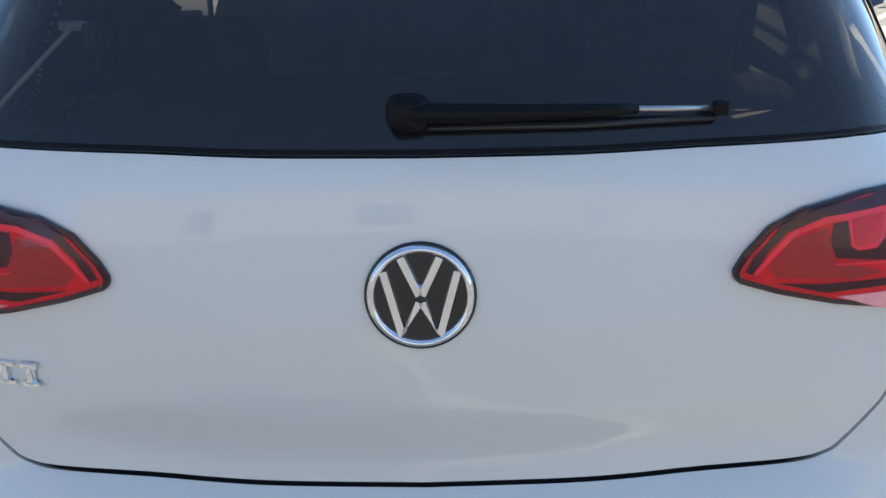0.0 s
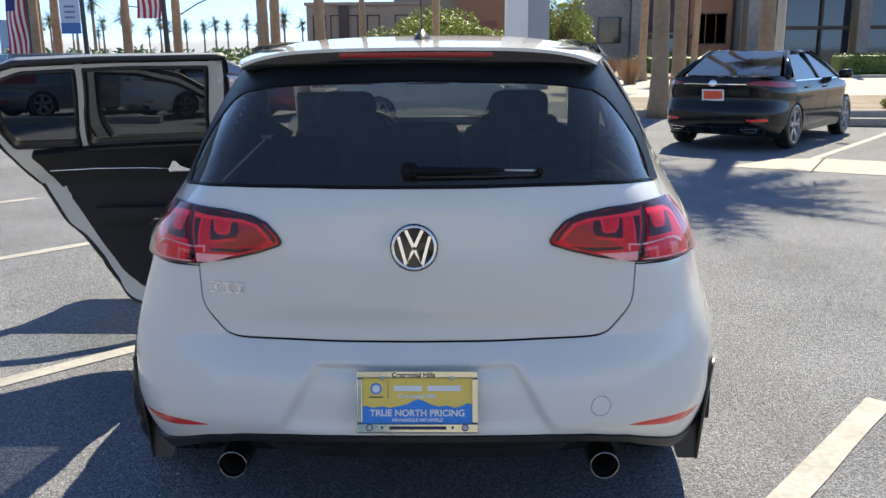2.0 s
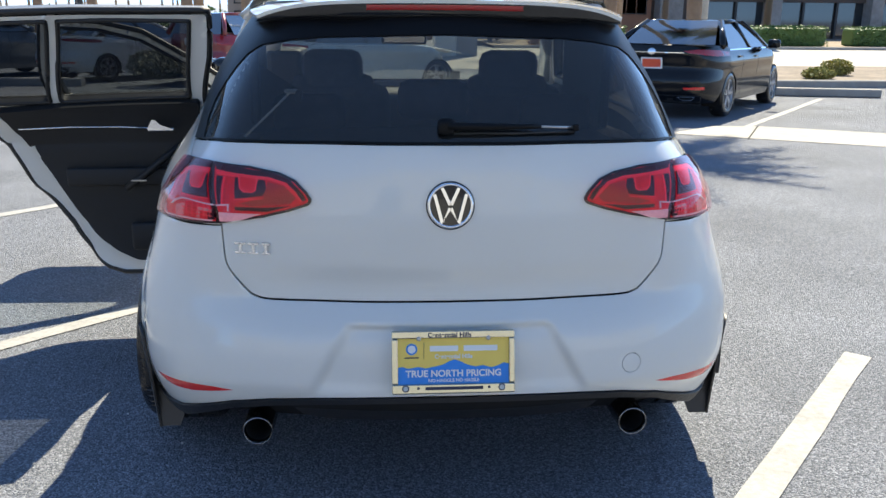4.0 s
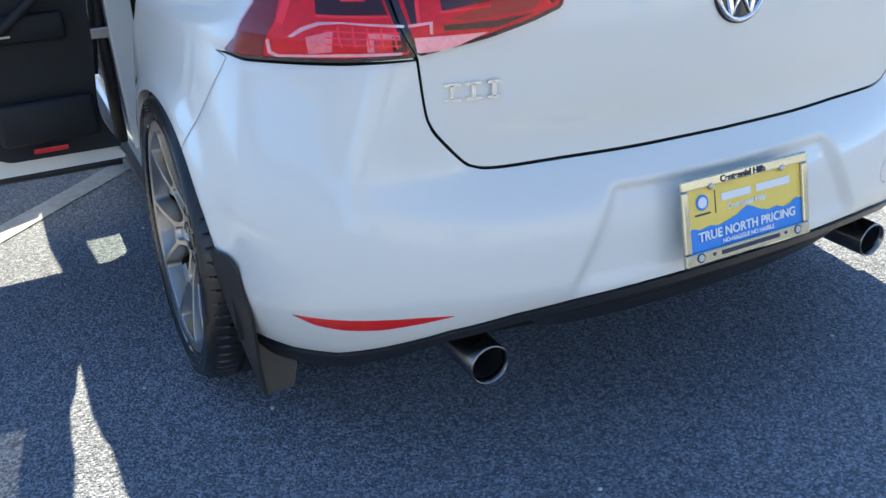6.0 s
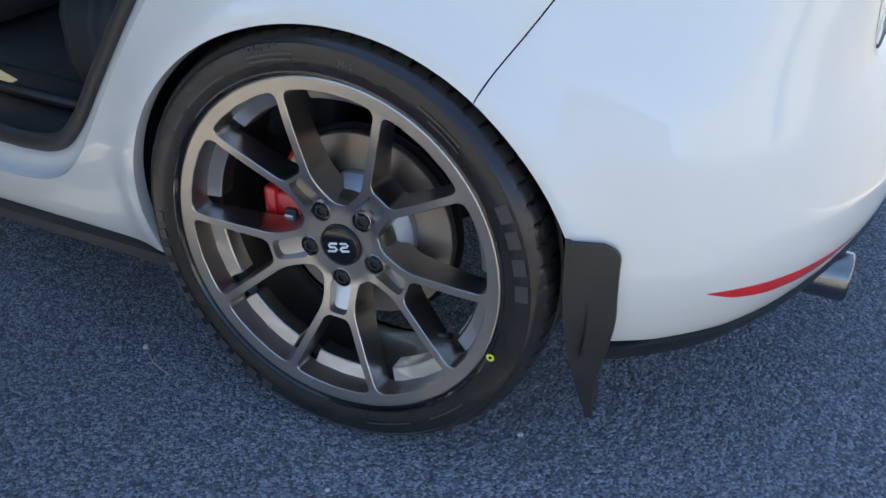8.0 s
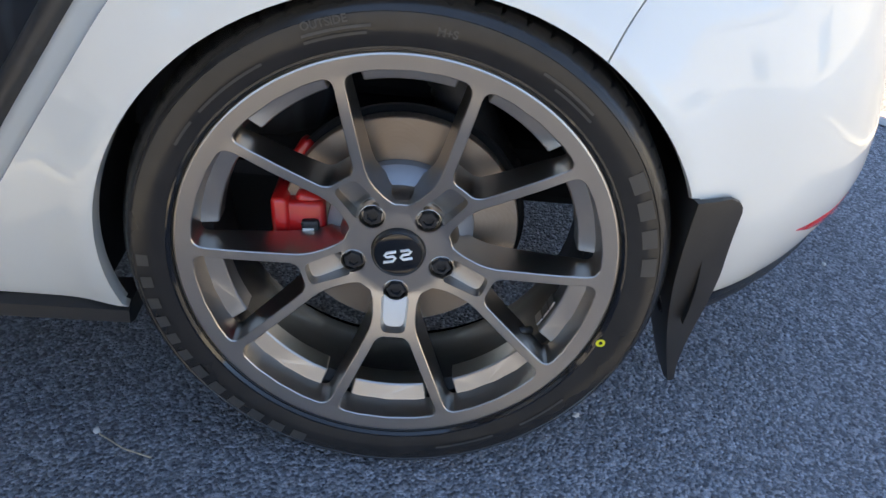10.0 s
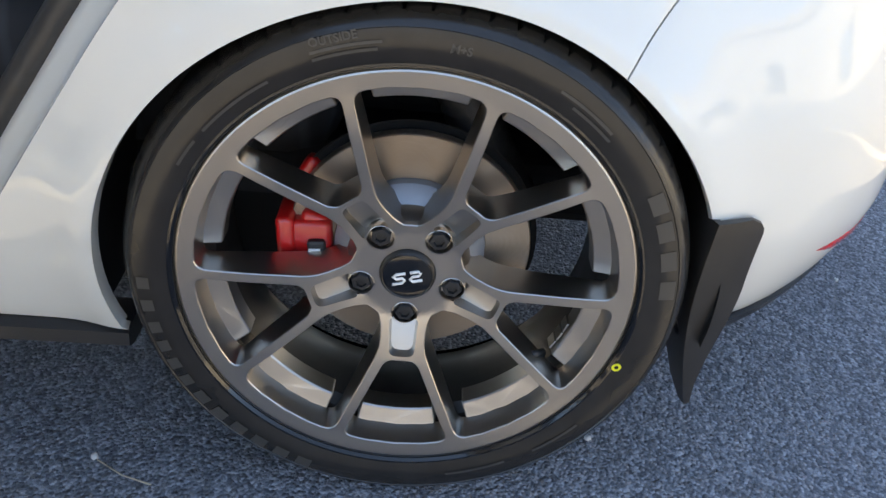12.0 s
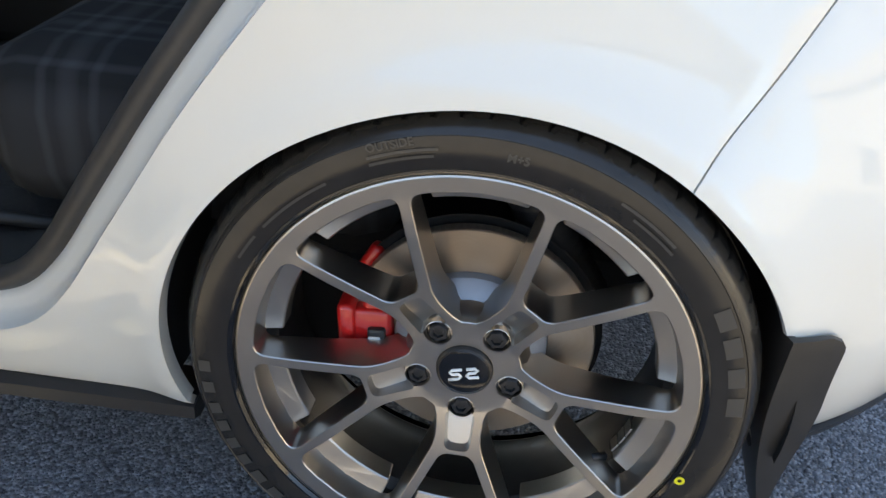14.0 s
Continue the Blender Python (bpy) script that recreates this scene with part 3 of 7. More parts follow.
def lamp(s):
    def pl(pts):
        p = [X(x, z) for x, z in pts]
        return [(-u, z) for u, z in p] if s < 0 else p

    def sheet(name, pts, m, off, parent, thick=0.003, **k):
        p = pl(pts)
        area = sum(a[0] * b[1] - b[0] * a[1] for a, b in zip(p, p[1:] + p[:1]))
        return skin(name, p if area > 0 else p[::-1], m, parent, off, thick, 0.011, lip=0.0006, **k)

    inner = [(0.6015, 0.9305)] + [p for p in LAMP[2:10]] + [(0.5785, 0.7845)]
    outer = [(0.6045, 0.931), (0.5815, 0.7835)] + LAMP[11:] + [LAMP[0]]
    for nm, shape, own in (("inner_tail_lamp", inner, hatch), ("outer_tail_lamp", outer, car)):
        base = sheet(nm, shape, BLACKGLOSS, 0.006, own, 0.012, label="red tail lamp in a dark border")
        sheet("reflector", inset(shape, 0.0065), RED_IN, 0.0075, base)
        if nm[0] == "i":
            sheet("top_band", [(0.594, 0.926), (0.528, 0.924), (0.438, 0.914), (0.398, 0.9), (0.367, 0.868), (0.358, 0.852), (0.367, 0.848), (0.384, 0.872), (0.406, 0.892), (0.449, 0.904), (0.589, 0.912)], MAROON, 0.0085, base, soft=0)
            sheet("light_bar", [(0.588, 0.912), (0.449, 0.904), (0.408, 0.892), (0.384, 0.868), (0.367, 0.848), (0.373, 0.848), (0.39, 0.866), (0.415, 0.888), (0.454, 0.898), (0.589, 0.9)], RED_BRIGHT, 0.0095, base, soft=0)
            sheet("housing_block", [(0.587, 0.898), (0.566, 0.898), (0.574, 0.83), (0.584, 0.83)], MAROON, 0.0092, base, soft=0)
            sheet("housing_block", [(0.537, 0.9), (0.461, 0.896), (0.458, 0.876), (0.467, 0.858), (0.539, 0.848)], MAROON, 0.0092, base, soft=0)
            sheet("light_unit", [(0.529, 0.902), (0.478, 0.898), (0.484, 0.87), (0.493, 0.864), (0.517, 0.864), (0.527, 0.874)], RED_BRIGHT, 0.0102, base, soft=0)
            sheet("light_unit", [(0.524, 0.902), (0.483, 0.898), (0.488, 0.872), (0.495, 0.868), (0.514, 0.87), (0.522, 0.876)], RED_IN, 0.0114, base, soft=0)
            sheet("pink_line", [(0.568, 0.898), (0.563, 0.898), (0.571, 0.83), (0.576, 0.83)], RED_BRIGHT, 0.0102, base, soft=0)
            sheet("pink_line", [(0.543, 0.848), (0.465, 0.852), (0.466, 0.85), (0.543, 0.844)], RED_BRIGHT, 0.0102, base, soft=0)
            sheet("indicator", [(0.454, 0.892), (0.413, 0.884), (0.384, 0.856), (0.397, 0.842), (0.494, 0.832), (0.53, 0.836), (0.466, 0.854)], ORANGE_IN, 0.009, base, soft=0)
            sheet("dark_line", [(0.54, 0.828), (0.456, 0.83), (0.397, 0.836), (0.457, 0.82), (0.539, 0.82)], MAROON, 0.0098, base, soft=0)
            sheet("bright_line", [(0.588, 0.83), (0.554, 0.834), (0.556, 0.816), (0.56, 0.816), (0.559, 0.83), (0.589, 0.826)], SILVER_IN, 0.0106, base, soft=0)
            sheet("reversing_light", [(0.582, 0.812), (0.473, 0.814), (0.538, 0.792), (0.58, 0.79)], SILVER_IN, 0.0098, base, soft=0)
        else:
            sheet("side_band", [(0.704, 0.914), (0.727, 0.889), (0.755, 0.846), (0.784, 0.797), (0.797, 0.772), (0.764, 0.771), (0.757, 0.798), (0.742, 0.824), (0.722, 0.868), (0.700, 0.896)], DEEPRED, 0.0088, base, soft=0)
            sheet("top_band", [(0.698, 0.918), (0.605, 0.926), (0.605, 0.914), (0.67, 0.906), (0.693, 0.894), (0.719, 0.862), (0.728, 0.866)], MAROON, 0.0085, base, soft=0)
            sheet("light_bar", [(0.607, 0.912), (0.611, 0.9), (0.676, 0.892), (0.694, 0.884), (0.713, 0.862), (0.733, 0.822), (0.74, 0.824), (0.719, 0.866), (0.696, 0.892), (0.674, 0.904)], RED_BRIGHT, 0.0095, base, soft=0)
            sheet("housing_block", [(0.679, 0.892), (0.614, 0.898), (0.612, 0.844), (0.694, 0.84)], MAROON, 0.0092, base, soft=0)
            sheet("light_unit", [(0.67, 0.894), (0.617, 0.898), (0.627, 0.87), (0.635, 0.862), (0.661, 0.86), (0.668, 0.866)], RED_BRIGHT, 0.0102, base, soft=0)
            sheet("light_unit", [(0.665, 0.894), (0.621, 0.898), (0.63, 0.872), (0.636, 0.866), (0.658, 0.864), (0.665, 0.868)], RED_IN, 0.0114, base, soft=0)
            sheet("pink_line", [(0.694, 0.84), (0.609, 0.842), (0.609, 0.84), (0.695, 0.836)], RED_BRIGHT, 0.0102, base, soft=0)
            sheet("bright_line", [(0.731, 0.806), (0.715, 0.82), (0.694, 0.83), (0.67, 0.832), (0.593, 0.83), (0.594, 0.826), (0.669, 0.83), (0.693, 0.826), (0.713, 0.816), (0.726, 0.806)], SILVER_IN, 0.0106, base, soft=0)
            sheet("bright_line", [(0.755, 0.798), (0.756, 0.778), (0.748, 0.774), (0.675, 0.784), (0.601, 0.788), (0.6, 0.792), (0.674, 0.788), (0.745, 0.778), (0.752, 0.782), (0.752, 0.8)], SILVER_IN, 0.0106, base, soft=0)
            sheet("reversing_light", [(0.712, 0.808), (0.68, 0.82), (0.686, 0.79), (0.712, 0.784)], PINK_IN, 0.0098, base, soft=0)
            sheet("reversing_light", [(0.641, 0.82), (0.601, 0.816), (0.601, 0.81), (0.635, 0.81), (0.636, 0.792), (0.644, 0.792)], PINK_IN, 0.0098, base, soft=0)
            sheet("dark_cell", [(0.611, 0.814), (0.594, 0.812), (0.593, 0.792), (0.612, 0.792)], MAROON, 0.0098, base, soft=0)
            for k in range(5):
                x0 = 0.605 + 0.017 * k
                sheet("rib", [(x0, 0.826), (x0 + 0.0022, 0.826), (x0 + 0.0022, 0.797), (x0, 0.797)], RED_BRIGHT, 0.0100, base, soft=0)
            for k in range(3):
                z0 = 0.800 + 0.009 * k
                sheet("rib", [(0.600, z0), (0.600, z0 + 0.002), (0.690, z0 + 0.002), (0.690, z0)], RED_BRIGHT, 0.0102, base, soft=0)
        lens = inset(shape, 0.003)
        sheet("lens", lens, LENS_RED, 0.0165, base, thick=0.009, label="clear red plastic lens")


lamp(-1)
lamp(1)

# badge on the tailgate
ec = on_skin(0, 0.8435, 0)
en = Vector(body_n(0.0, 0.8435).tolist())
EM = Matrix.Translation(ec) @ Vector((1, 0, 0)).to_track_quat("X", "Z").to_matrix().to_4x4()
tilt = math.atan2(en.z, -en.y)
EM = Matrix.Translation(ec) @ Matrix.Rotation(-tilt, 4, "X")


def badge_part(name, prof, m, parent, label=""):
    v, f = lathe(prof, 64)
    v = [EM @ Vector((b, -a, c)) for a, b, c in v]
    return obj(name, v, f, m, parent, label)


badge = badge_part("badge", [(0.0, 0.002), (0.050, 0.002), (0.0585, 0.003), (0.061, 0.0015), (0.061, -0.004)], BLACKGLOSS, hatch, "round chrome badge on a black ground")
badge_part("ring", [(0.0495, 0.002), (0.0505, 0.0055), (0.053, 0.0075), (0.056, 0.0065), (0.0580, 0.003)], CHROME, badge, "chrome ring")


def bar_on(name, parent, pts, w, m, M, h=0.006, base=0.002):
    """A raised chrome bar along 2D points on a plate."""
    bmx = bmesh.new()
    L, R = [], []
    for i, p in enumerate(pts):
        a, b = Vector(pts[max(i - 1, 0)]), Vector(pts[min(i + 1, len(pts) - 1)])
        d = (b - a).normalized()
        k = 1.0
        if 0 < i < len(pts) - 1:
            d0 = (Vector(p) - a).normalized()
            k = 1 / max(0.5, d.dot(d0))
        n = Vector((-d.y, d.x)) * w / 2 * k
        L.append(Vector(p) + n)
        R.append(Vector(p) - n)
    n = len(pts)
    rows = []
    for q, hh, sh in ((L, base, 1.0), (L, h, 0.7), (R, h, 0.7), (R, base, 1.0)):
        row = []
        for i in range(n):
            c = Vector(pts[i])
            e = c + (q[i] - c) * sh
            row.append(bmx.verts.new(M @ Vector((e.x, -hh, e.y))))
        rows.append(row)
    for a, b in zip(rows, rows[1:]):
        for i in range(n - 1):
            bmx.faces.new((a[i], a[i + 1], b[i + 1], b[i]))
    for i in (0, n - 1):
        bmx.faces.new([r[i] for r in rows])
    return part(name, bmx, m, parent)


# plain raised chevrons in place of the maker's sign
for s in (-1, 1):
    bar_on("bar", badge, [(s * 0.021, 0.0445), (s * 0.0015, 0.002)], 0.0115, CHROME, EM)
    bar_on("bar", badge, [(s * 0.040, 0.029), (s * 0.0205, -0.0445), (s * 0.0015, -0.006)], 0.0115, CHROME, EM)
# raised chrome shapes in place of the model letters
gm = on_skin(-0.50, 0.7265, 0)
GM = Matrix.Translation(gm) @ Matrix.Rotation(math.atan2(0.085, 0.35), 4, "Z").inverted() @ Matrix.Rotation(-0.02, 4, "X")
lettering = block("model_badge", (0, 0.004, 0), (0.094, 0.001, 0.004), CHROME, hatch, 0.0, GM, "small chrome model badge drawn as plain bars")
for cx, wd in ((-0.033, 0.028), (0.002, 0.027), (0.036, 0.021)):
    bar_on("bar", lettering, [(cx - wd / 2, 0.012), (cx + wd / 2, 0.012)], 0.007, CHROME, GM, 0.005, 0)
    bar_on("bar", lettering, [(cx - wd / 2, -0.012), (cx + wd / 2, -0.012)], 0.007, CHROME, GM, 0.005, 0)
    bar_on("bar", lettering, [(cx, 0.012), (cx, -0.012)], 0.010, CHROME, GM, 0.005, 0)

# wiper on the rear window
wz = 1.020
p0, p1, p2 = on_skin(-0.005, wz + 0.004, 0.022), on_skin(0.225, wz + 0.002, 0.022), on_skin(0.322, wz, 0.014)
wiper = part("rear_wiper", box(bmesh.new(), 0, 0, 0, 0.044, 0.026, 0.040, 0.012, Matrix.Translation(p0 + Vector((-0.004, 0.004, 0)))), SATINBLACK, hatch, "black rear wiper arm with a steel blade end", True)
wa = []
for i in range(9):
    t = i / 8
    c = p0.lerp(p1, t)
    c.y -= 0.006 * math.sin(math.pi * t)
    wa.append(c)
tube("arm", wa, [0.013, 0.014, 0.0135, 0.0125, 0.0115, 0.0105, 0.0095, 0.0085, 0.0075], SATINBLACK, wiper, 12, flat=0.75)
tube("blade", [p1 - Vector((0.02, 0, 0)), p2], 0.0035, BRUSHED, wiper, 8)
tube("blade_rubber", [on_skin(0.01, wz - 0.006, 0.008), on_skin(0.17, wz - 0.007, 0.008), on_skin(0.318, wz - 0.007, 0.008)], 0.0035, RUBBER, wiper, 6)
block("blade_tip", tuple(p2), (0.016, 0.014, 0.016), SATINBLACK, wiper, 0.003)

# roof aerial
ab = Vector((0.0, 0.70, float(roof_z(0.70)) - 0.004))
vs, fs = [], []
prof = [(0.0, 0.026, 0.055), (0.012, 0.024, 0.050), (0.024, 0.014, 0.036), (0.032, 0.008, 0.02), (0.036, 0.003, 0.01)]
for z, w, l in prof:
    vs += [(ab.x + w * math.cos(a), ab.y + l * math.sin(a) + z * 0.4, ab.z + z) for a in np.linspace(0, 2 * math.pi, 17)[:-1]]
fs = [(k * 16 + i, k * 16 + (i + 1) % 16, (k + 1) * 16 + (i + 1) % 16, (k + 1) * 16 + i) for k in range(4) for i in range(16)] + [tuple(range(64, 80))]
aer = obj("roof_aerial", vs, fs, BLACKPLASTIC, roof, "short black aerial foot")
tube("mast", [ab + Vector((0, 0.01, 0.02)), ab + Vector((0, -0.05, 0.15))], [0.004, 0.0025], BLACKPLASTIC, aer, 8)

# reflectors low in the bumper
REFL = mat("red_reflex", (0.72, 0.012, 0.010), 0.25, 0, 0.8, 0.1, 200, 0.5, 500)
for s in (-1, 1):
    rp = [X(*p) for p in [(0.562, 0.361), (0.62, 0.348), (0.68, 0.336), (0.73, 0.331), (0.77, 0.334), (0.80, 0.3475), (0.775, 0.351), (0.73, 0.356), (0.68, 0.360), (0.62, 0.363)]]
    rp = rp[::-1]
    a2 = sum(a[0] * b[1] - b[0] * a[1] for a, b in zip(rp, rp[1:] + rp[:1]))
    rp = rp if a2 > 0 else rp[::-1]
    skin("reflector", rp if s > 0 else mir(rp), REFL, bumper, 0.0015, 0.004, 0.01, label="narrow red bumper reflector", soft=1)

# number plate in its frame
pt, pb = Vector((0.006, 0.048, 0.536)), Vector((0.006, 0.010, 0.388))
pa = math.atan2(pt.y - pb.y, pt.z - pb.z)
PM = Matrix.Translation((pt + pb) / 2 + Vector((0, -0.006, 0))) @ Matrix.Rotation(-pa, 4, "X")
PW, PH = 0.312, 0.152
plate = block("number_plate", (0, 0, 0), (PW - 0.01, 0.004, PH - 0.008), mat("plate_back", (0.8, 0.8, 0.78), 0.4), car, 0.001, PM, "yellow and blue dealer plate in a chrome frame")
YEL = mat("plate_yellow", (0.92, 0.66, 0.13), 0.45, 0, 0, 0.05, 30)
BLU = mat("plate_blue", (0.03, 0.24, 0.70), 0.45, 0, 0, 0.08, 60)
WHT = mat("plate_white", (0.82, 0.82, 0.80), 0.45)
INK = mat("dark_ink", (0.02, 0.025, 0.06), 0.5)


def flat(name, pts, m, parent, M, dep):
    n = len(pts)
    vs = [M @ Vector((x, -dep, z)) for x, z in pts] + [M @ Vector((x, -dep + 0.0012, z)) for x, z in pts]
    fs = [tuple(range(n))] + [(i, (i + 1) % n, n + (i + 1) % n, n + i) for i in range(n)]
    bmx = bmesh.new()
    bv = [bmx.verts.new(v) for v in vs]
    for f in fs:
        bmx.faces.new([bv[i] for i in f])
    return part(name, bmx, m, parent)


def rect(x0, z0, x1, z1):
    return [(x0, z0), (x1, z0), (x1, z1), (x0, z1)]


flat("panel", rect(-0.142, -0.056, 0.142, 0.062), YEL, plate, PM, 0.0032)
hills = [(-0.142, -0.056), (0.142, -0.056), (0.142, -0.008), (0.128, -0.004), (0.112, -0.012), (0.095, -0.016), (0.075, -0.010), (0.055, -0.013), (0.035, -0.008), (0.015, 0.002), (0.002, 0.006), (-0.012, 0.001), (-0.025, -0.006), (-0.045, -0.011), (-0.07, -0.016), (-0.09, -0.012), (-0.115, -0.016), (-0.130, -0.011), (-0.142, -0.013)]
flat("hill_shape", hills, BLU, plate, PM, 0.0046)
pf = bmesh.new()
for x0, z0, x1, z1 in ((-PW / 2, -PH / 2 - 0.004, PW / 2, -PH / 2 + 0.021), (-PW / 2, PH / 2 - 0.016, PW / 2, PH / 2 + 0.004), (-PW / 2, -PH / 2 + 0.021, -PW / 2 + 0.016, PH / 2 - 0.016), (PW / 2 - 0.016, -PH / 2 + 0.021, PW / 2, PH / 2 - 0.016)):
    box(pf, (x0 + x1) / 2, -0.005, (z0 + z1) / 2, x1 - x0, 0.010, z1 - z0, 0.003, PM)
part("plate_frame", pf, mat("frame_chrome", (0.50, 0.50, 0.42), 0.10, 1.0, 0.0, 0.08, 25), plate, "chrome plate frame")
for x in (-0.088, 0.088):
    v, f = lathe([(0, 0), (0.004, 0), (0.006, 0.0015), (0.006, 0.006)], 14)
    obj("bolt", [PM @ Vector((b + x, -0.0125 + a, c + 0.060)) for a, b, c in v], f, BRUSHED, plate)


def words(name, text, size, x, z, m, parent, M, dep, spread=1.0, wide=1.0):
    cu = bpy.data.curves.new(name, "FONT")
    cu.body, cu.size, cu.align_x, cu.align_y, cu.extrude = text, size, "CENTER", "CENTER", 0.0003
    cu.space_character = spread
    cu.offset = size * 0.028
    t = bpy.data.objects.new(name, cu)
    scene.collection.objects.link(t)
    bpy.context.view_layer.update()
    me = bpy.data.meshes.new_from_object(t.evaluated_get(bpy.context.evaluated_depsgraph_get()))
    bpy.data.objects.remove(t)
    me.transform(M @ Matrix.Translation((x, -dep, z)) @ Matrix.Rotation(math.pi / 2, 4, "X") @ Matrix.Diagonal((wide, 1, 1, 1)))
    me.materials.clear()
    me.materials.append(m)
    ob = new(name, me)
    ob.parent = parent
    return ob


words("lettering", "TRUE NORTH PRICING", 0.0235, 0.0, -0.0295, WHT, plate, PM, 0.0066, 1.0, 1.0)
words("lettering", "NO-HAGGLE NO HASSLE", 0.0115, 0.0, -0.0468, WHT, plate, PM, 0.0066)
words("lettering", "Centennial Hills", 0.0165, -0.01, 0.0685, INK, plate, PM, 0.0106, 1.0, 1.05)
words("lettering", "Centennial Hills", 0.0150, 0.0, 0.0135, WHT, plate, PM, 0.0050)
for x0, x1 in ((-0.060, 0.012), (0.026, 0.112)):
    flat("text_bar", rect(x0, 0.027, x1, 0.041), WHT, plate, PM, 0.0048)
flat("text_bar", rect(-0.072, -0.070, 0.074, -0.062), INK, plate, PM, 0.0106)
flat("text_bar", rect(-0.124, 0.010, -0.088, 0.013), INK, plate, PM, 0.0048)
flat("divider", rect(-0.0755, 0.008, -0.0745, 0.050), INK, plate, PM, 0.0048)
for x, z, r, d in ((-0.106, 0.033, 0.0145, 0.0048), (-0.122, -0.0655, 0.009, 0.0106), (0.122, -0.0655, 0.009, 0.0106), (-0.09, -0.065, 0.0035, 0.0106), (0.09, -0.065, 0.0035, 0.0106)):
    flat("round_mark", [(x + r * math.cos(a), z + r * math.sin(a)) for a in np.linspace(0, 2 * math.pi, 25)[:-1]], BLU if z > 0 else INK, plate, PM, d)
    if r > 0.005:
        flat("mark_centre", [(x + r * 0.7 * math.cos(a), z + r * 0.7 * math.sin(a)) for a in np.linspace(0, 2 * math.pi, 25)[:-1]], WHT if z > 0 else mat("mark_grey", (0.5, 0.52, 0.5), 0.4), plate, PM, d + 0.001)

# exhaust pipes
PIPE = mat("stained_steel", (0.26, 0.25, 0.24), 0.25, 1.0, 0, 0.2, 60)
for s in (-1, 1):
    v, f = lathe([(0.0365, 0.30), (0.0395, 0.28), (0.0395, 0.004), (0.038, 0.0), (0.0355, 0.002), (0.034, 0.02), (0.033, 0.29), (0.0, 0.29)], 40)
    e = obj("exhaust_pipe", [(s * 0.503 + b, 0.086 + a, 0.248 + c) for a, b, c in v], f, PIPE, car, "round steel exhaust tip")
    v, f = lathe([(0.0332, 0.015), (0.0328, 0.28), (0.0, 0.281)], 32)
    obj("dark_bore", [(s * 0.503 + b, 0.086 + a, 0.248 + c) for a, b, c in v], f, DARKGAP, e)
# mud flaps behind the rear wheels
FLAP = mat("mud_flap_plastic", (0.028, 0.025, 0.022), 0.38, 0, 0, 0.2, 20, 0.05, 400)
for s in (-1, 1):
    vs, fs, n = [], [], 40
    for i in range(n + 1):
        t = i / n
        z = 0.428 - 0.310 * t
        y = 0.440 - 0.050 * t + 0.015 * math.sin(math.pi * t)
        xo = 0.8925 - 0.050 * t + 0.004 * math.sin(math.pi * t)
        lipw = 0.056 * (1 - float(step01(t, 0.34, 1.06))) * min(1.0, 0.62 + 0.38 * math.sqrt(t / 0.06)) + 0.008
        xi = 0.70 + 0.080 * t ** 1.4
        for x, yy in ((xo - 0.40 * lipw, y - lipw), (xo - 0.16 * lipw, y - lipw * 0.5), (xo, y), (xo - 0.012, y + 0.004), (xi, y + 0.004), (xi, y - 0.003), (xo - 0.010, y - 0.004), (xo - 0.40 * lipw - 0.006, y - lipw)):
            vs.append((s * x, yy, z))
    fs = [(8 * i + k, 8 * i + (k + 1) % 8, 8 * i + 8 + (k + 1) % 8, 8 * i + 8 + k) for i in range(n) for k in range(8)] + [tuple(range(8)), tuple(range(8 * n, 8 * n + 8))]
    bmx = bmesh.new()
    bv = [bmx.verts.new(v) for v in vs]
    for f in fs:
        bmx.faces.new([bv[i] for i in f])
    part("mud_flap", bmx, FLAP, car, "black plastic mud flap", True).data.set_sharp_from_angle(angle=radians(40))

# ---------------------------------------------------------------- wheels
ALLOY = mat("bronze_grey_alloy", (0.485, 0.452, 0.415), 0.31, 1.0, 0.0, 0.04, 20, 0.05, 900)
# the barrel's shade is put into this near-black alloy, over brown brake dust
ALLOYDARK = mat("shaded_alloy_barrel", (0.034, 0.030, 0.027), 0.40, 0.4, 0.1, 0.35, 25)
TYRE = mat("tyre_rubber", (0.0205, 0.0182, 0.0160), 0.26, 0, 0, 0.3, 25, 0.04, 300)
TYREMARK = mat("tyre_raised_mark", (0.050, 0.046, 0.041), 0.36)
DISC = mat("brake_disc_steel", (0.30, 0.24, 0.19), 0.44, 0.75)


def ringed(m, a, b, scale):
    """Turned steel: fine rings round the axle."""
    nt = m.node_tree
    co, w, n = nt.nodes.new("ShaderNodeTexCoord"), nt.nodes.new("ShaderNodeTexWave"), nt.nodes.new("ShaderNodeTexNoise")
    w.wave_type, w.rings_direction = "RINGS", "X"
    w.inputs["Scale"].default_value, w.inputs["Distortion"].default_value = scale, 1.5
    n.inputs["Scale"].default_value = 14
    ml, r = nt.nodes.new("ShaderNodeMath"), nt.nodes.new("ShaderNodeValToRGB")
    ml.operation = "MULTIPLY"
    r.color_ramp.elements[0].color, r.color_ramp.elements[1].color = (*a, 1), (*b, 1)
    nt.links.new(co.outputs["Object"], w.inputs[0])
    nt.links.new(co.outputs["Object"], n.inputs[0])
    nt.links.new(w.outputs["Fac"], ml.inputs[0])
    nt.links.new(n.outputs[0], ml.inputs[1])
    nt.links.new(ml.outputs[0], r.inputs[0])
    nt.links.new(r.outputs[0], nt.nodes["Principled BSDF"].inputs["Base Color"])


ringed(DISC, (0.24, 0.175, 0.125), (0.72, 0.61, 0.50), 300.0)
CALIPER = mat("red_caliper", (0.60, 0.012, 0.012), 0.35, 0, 0.6)


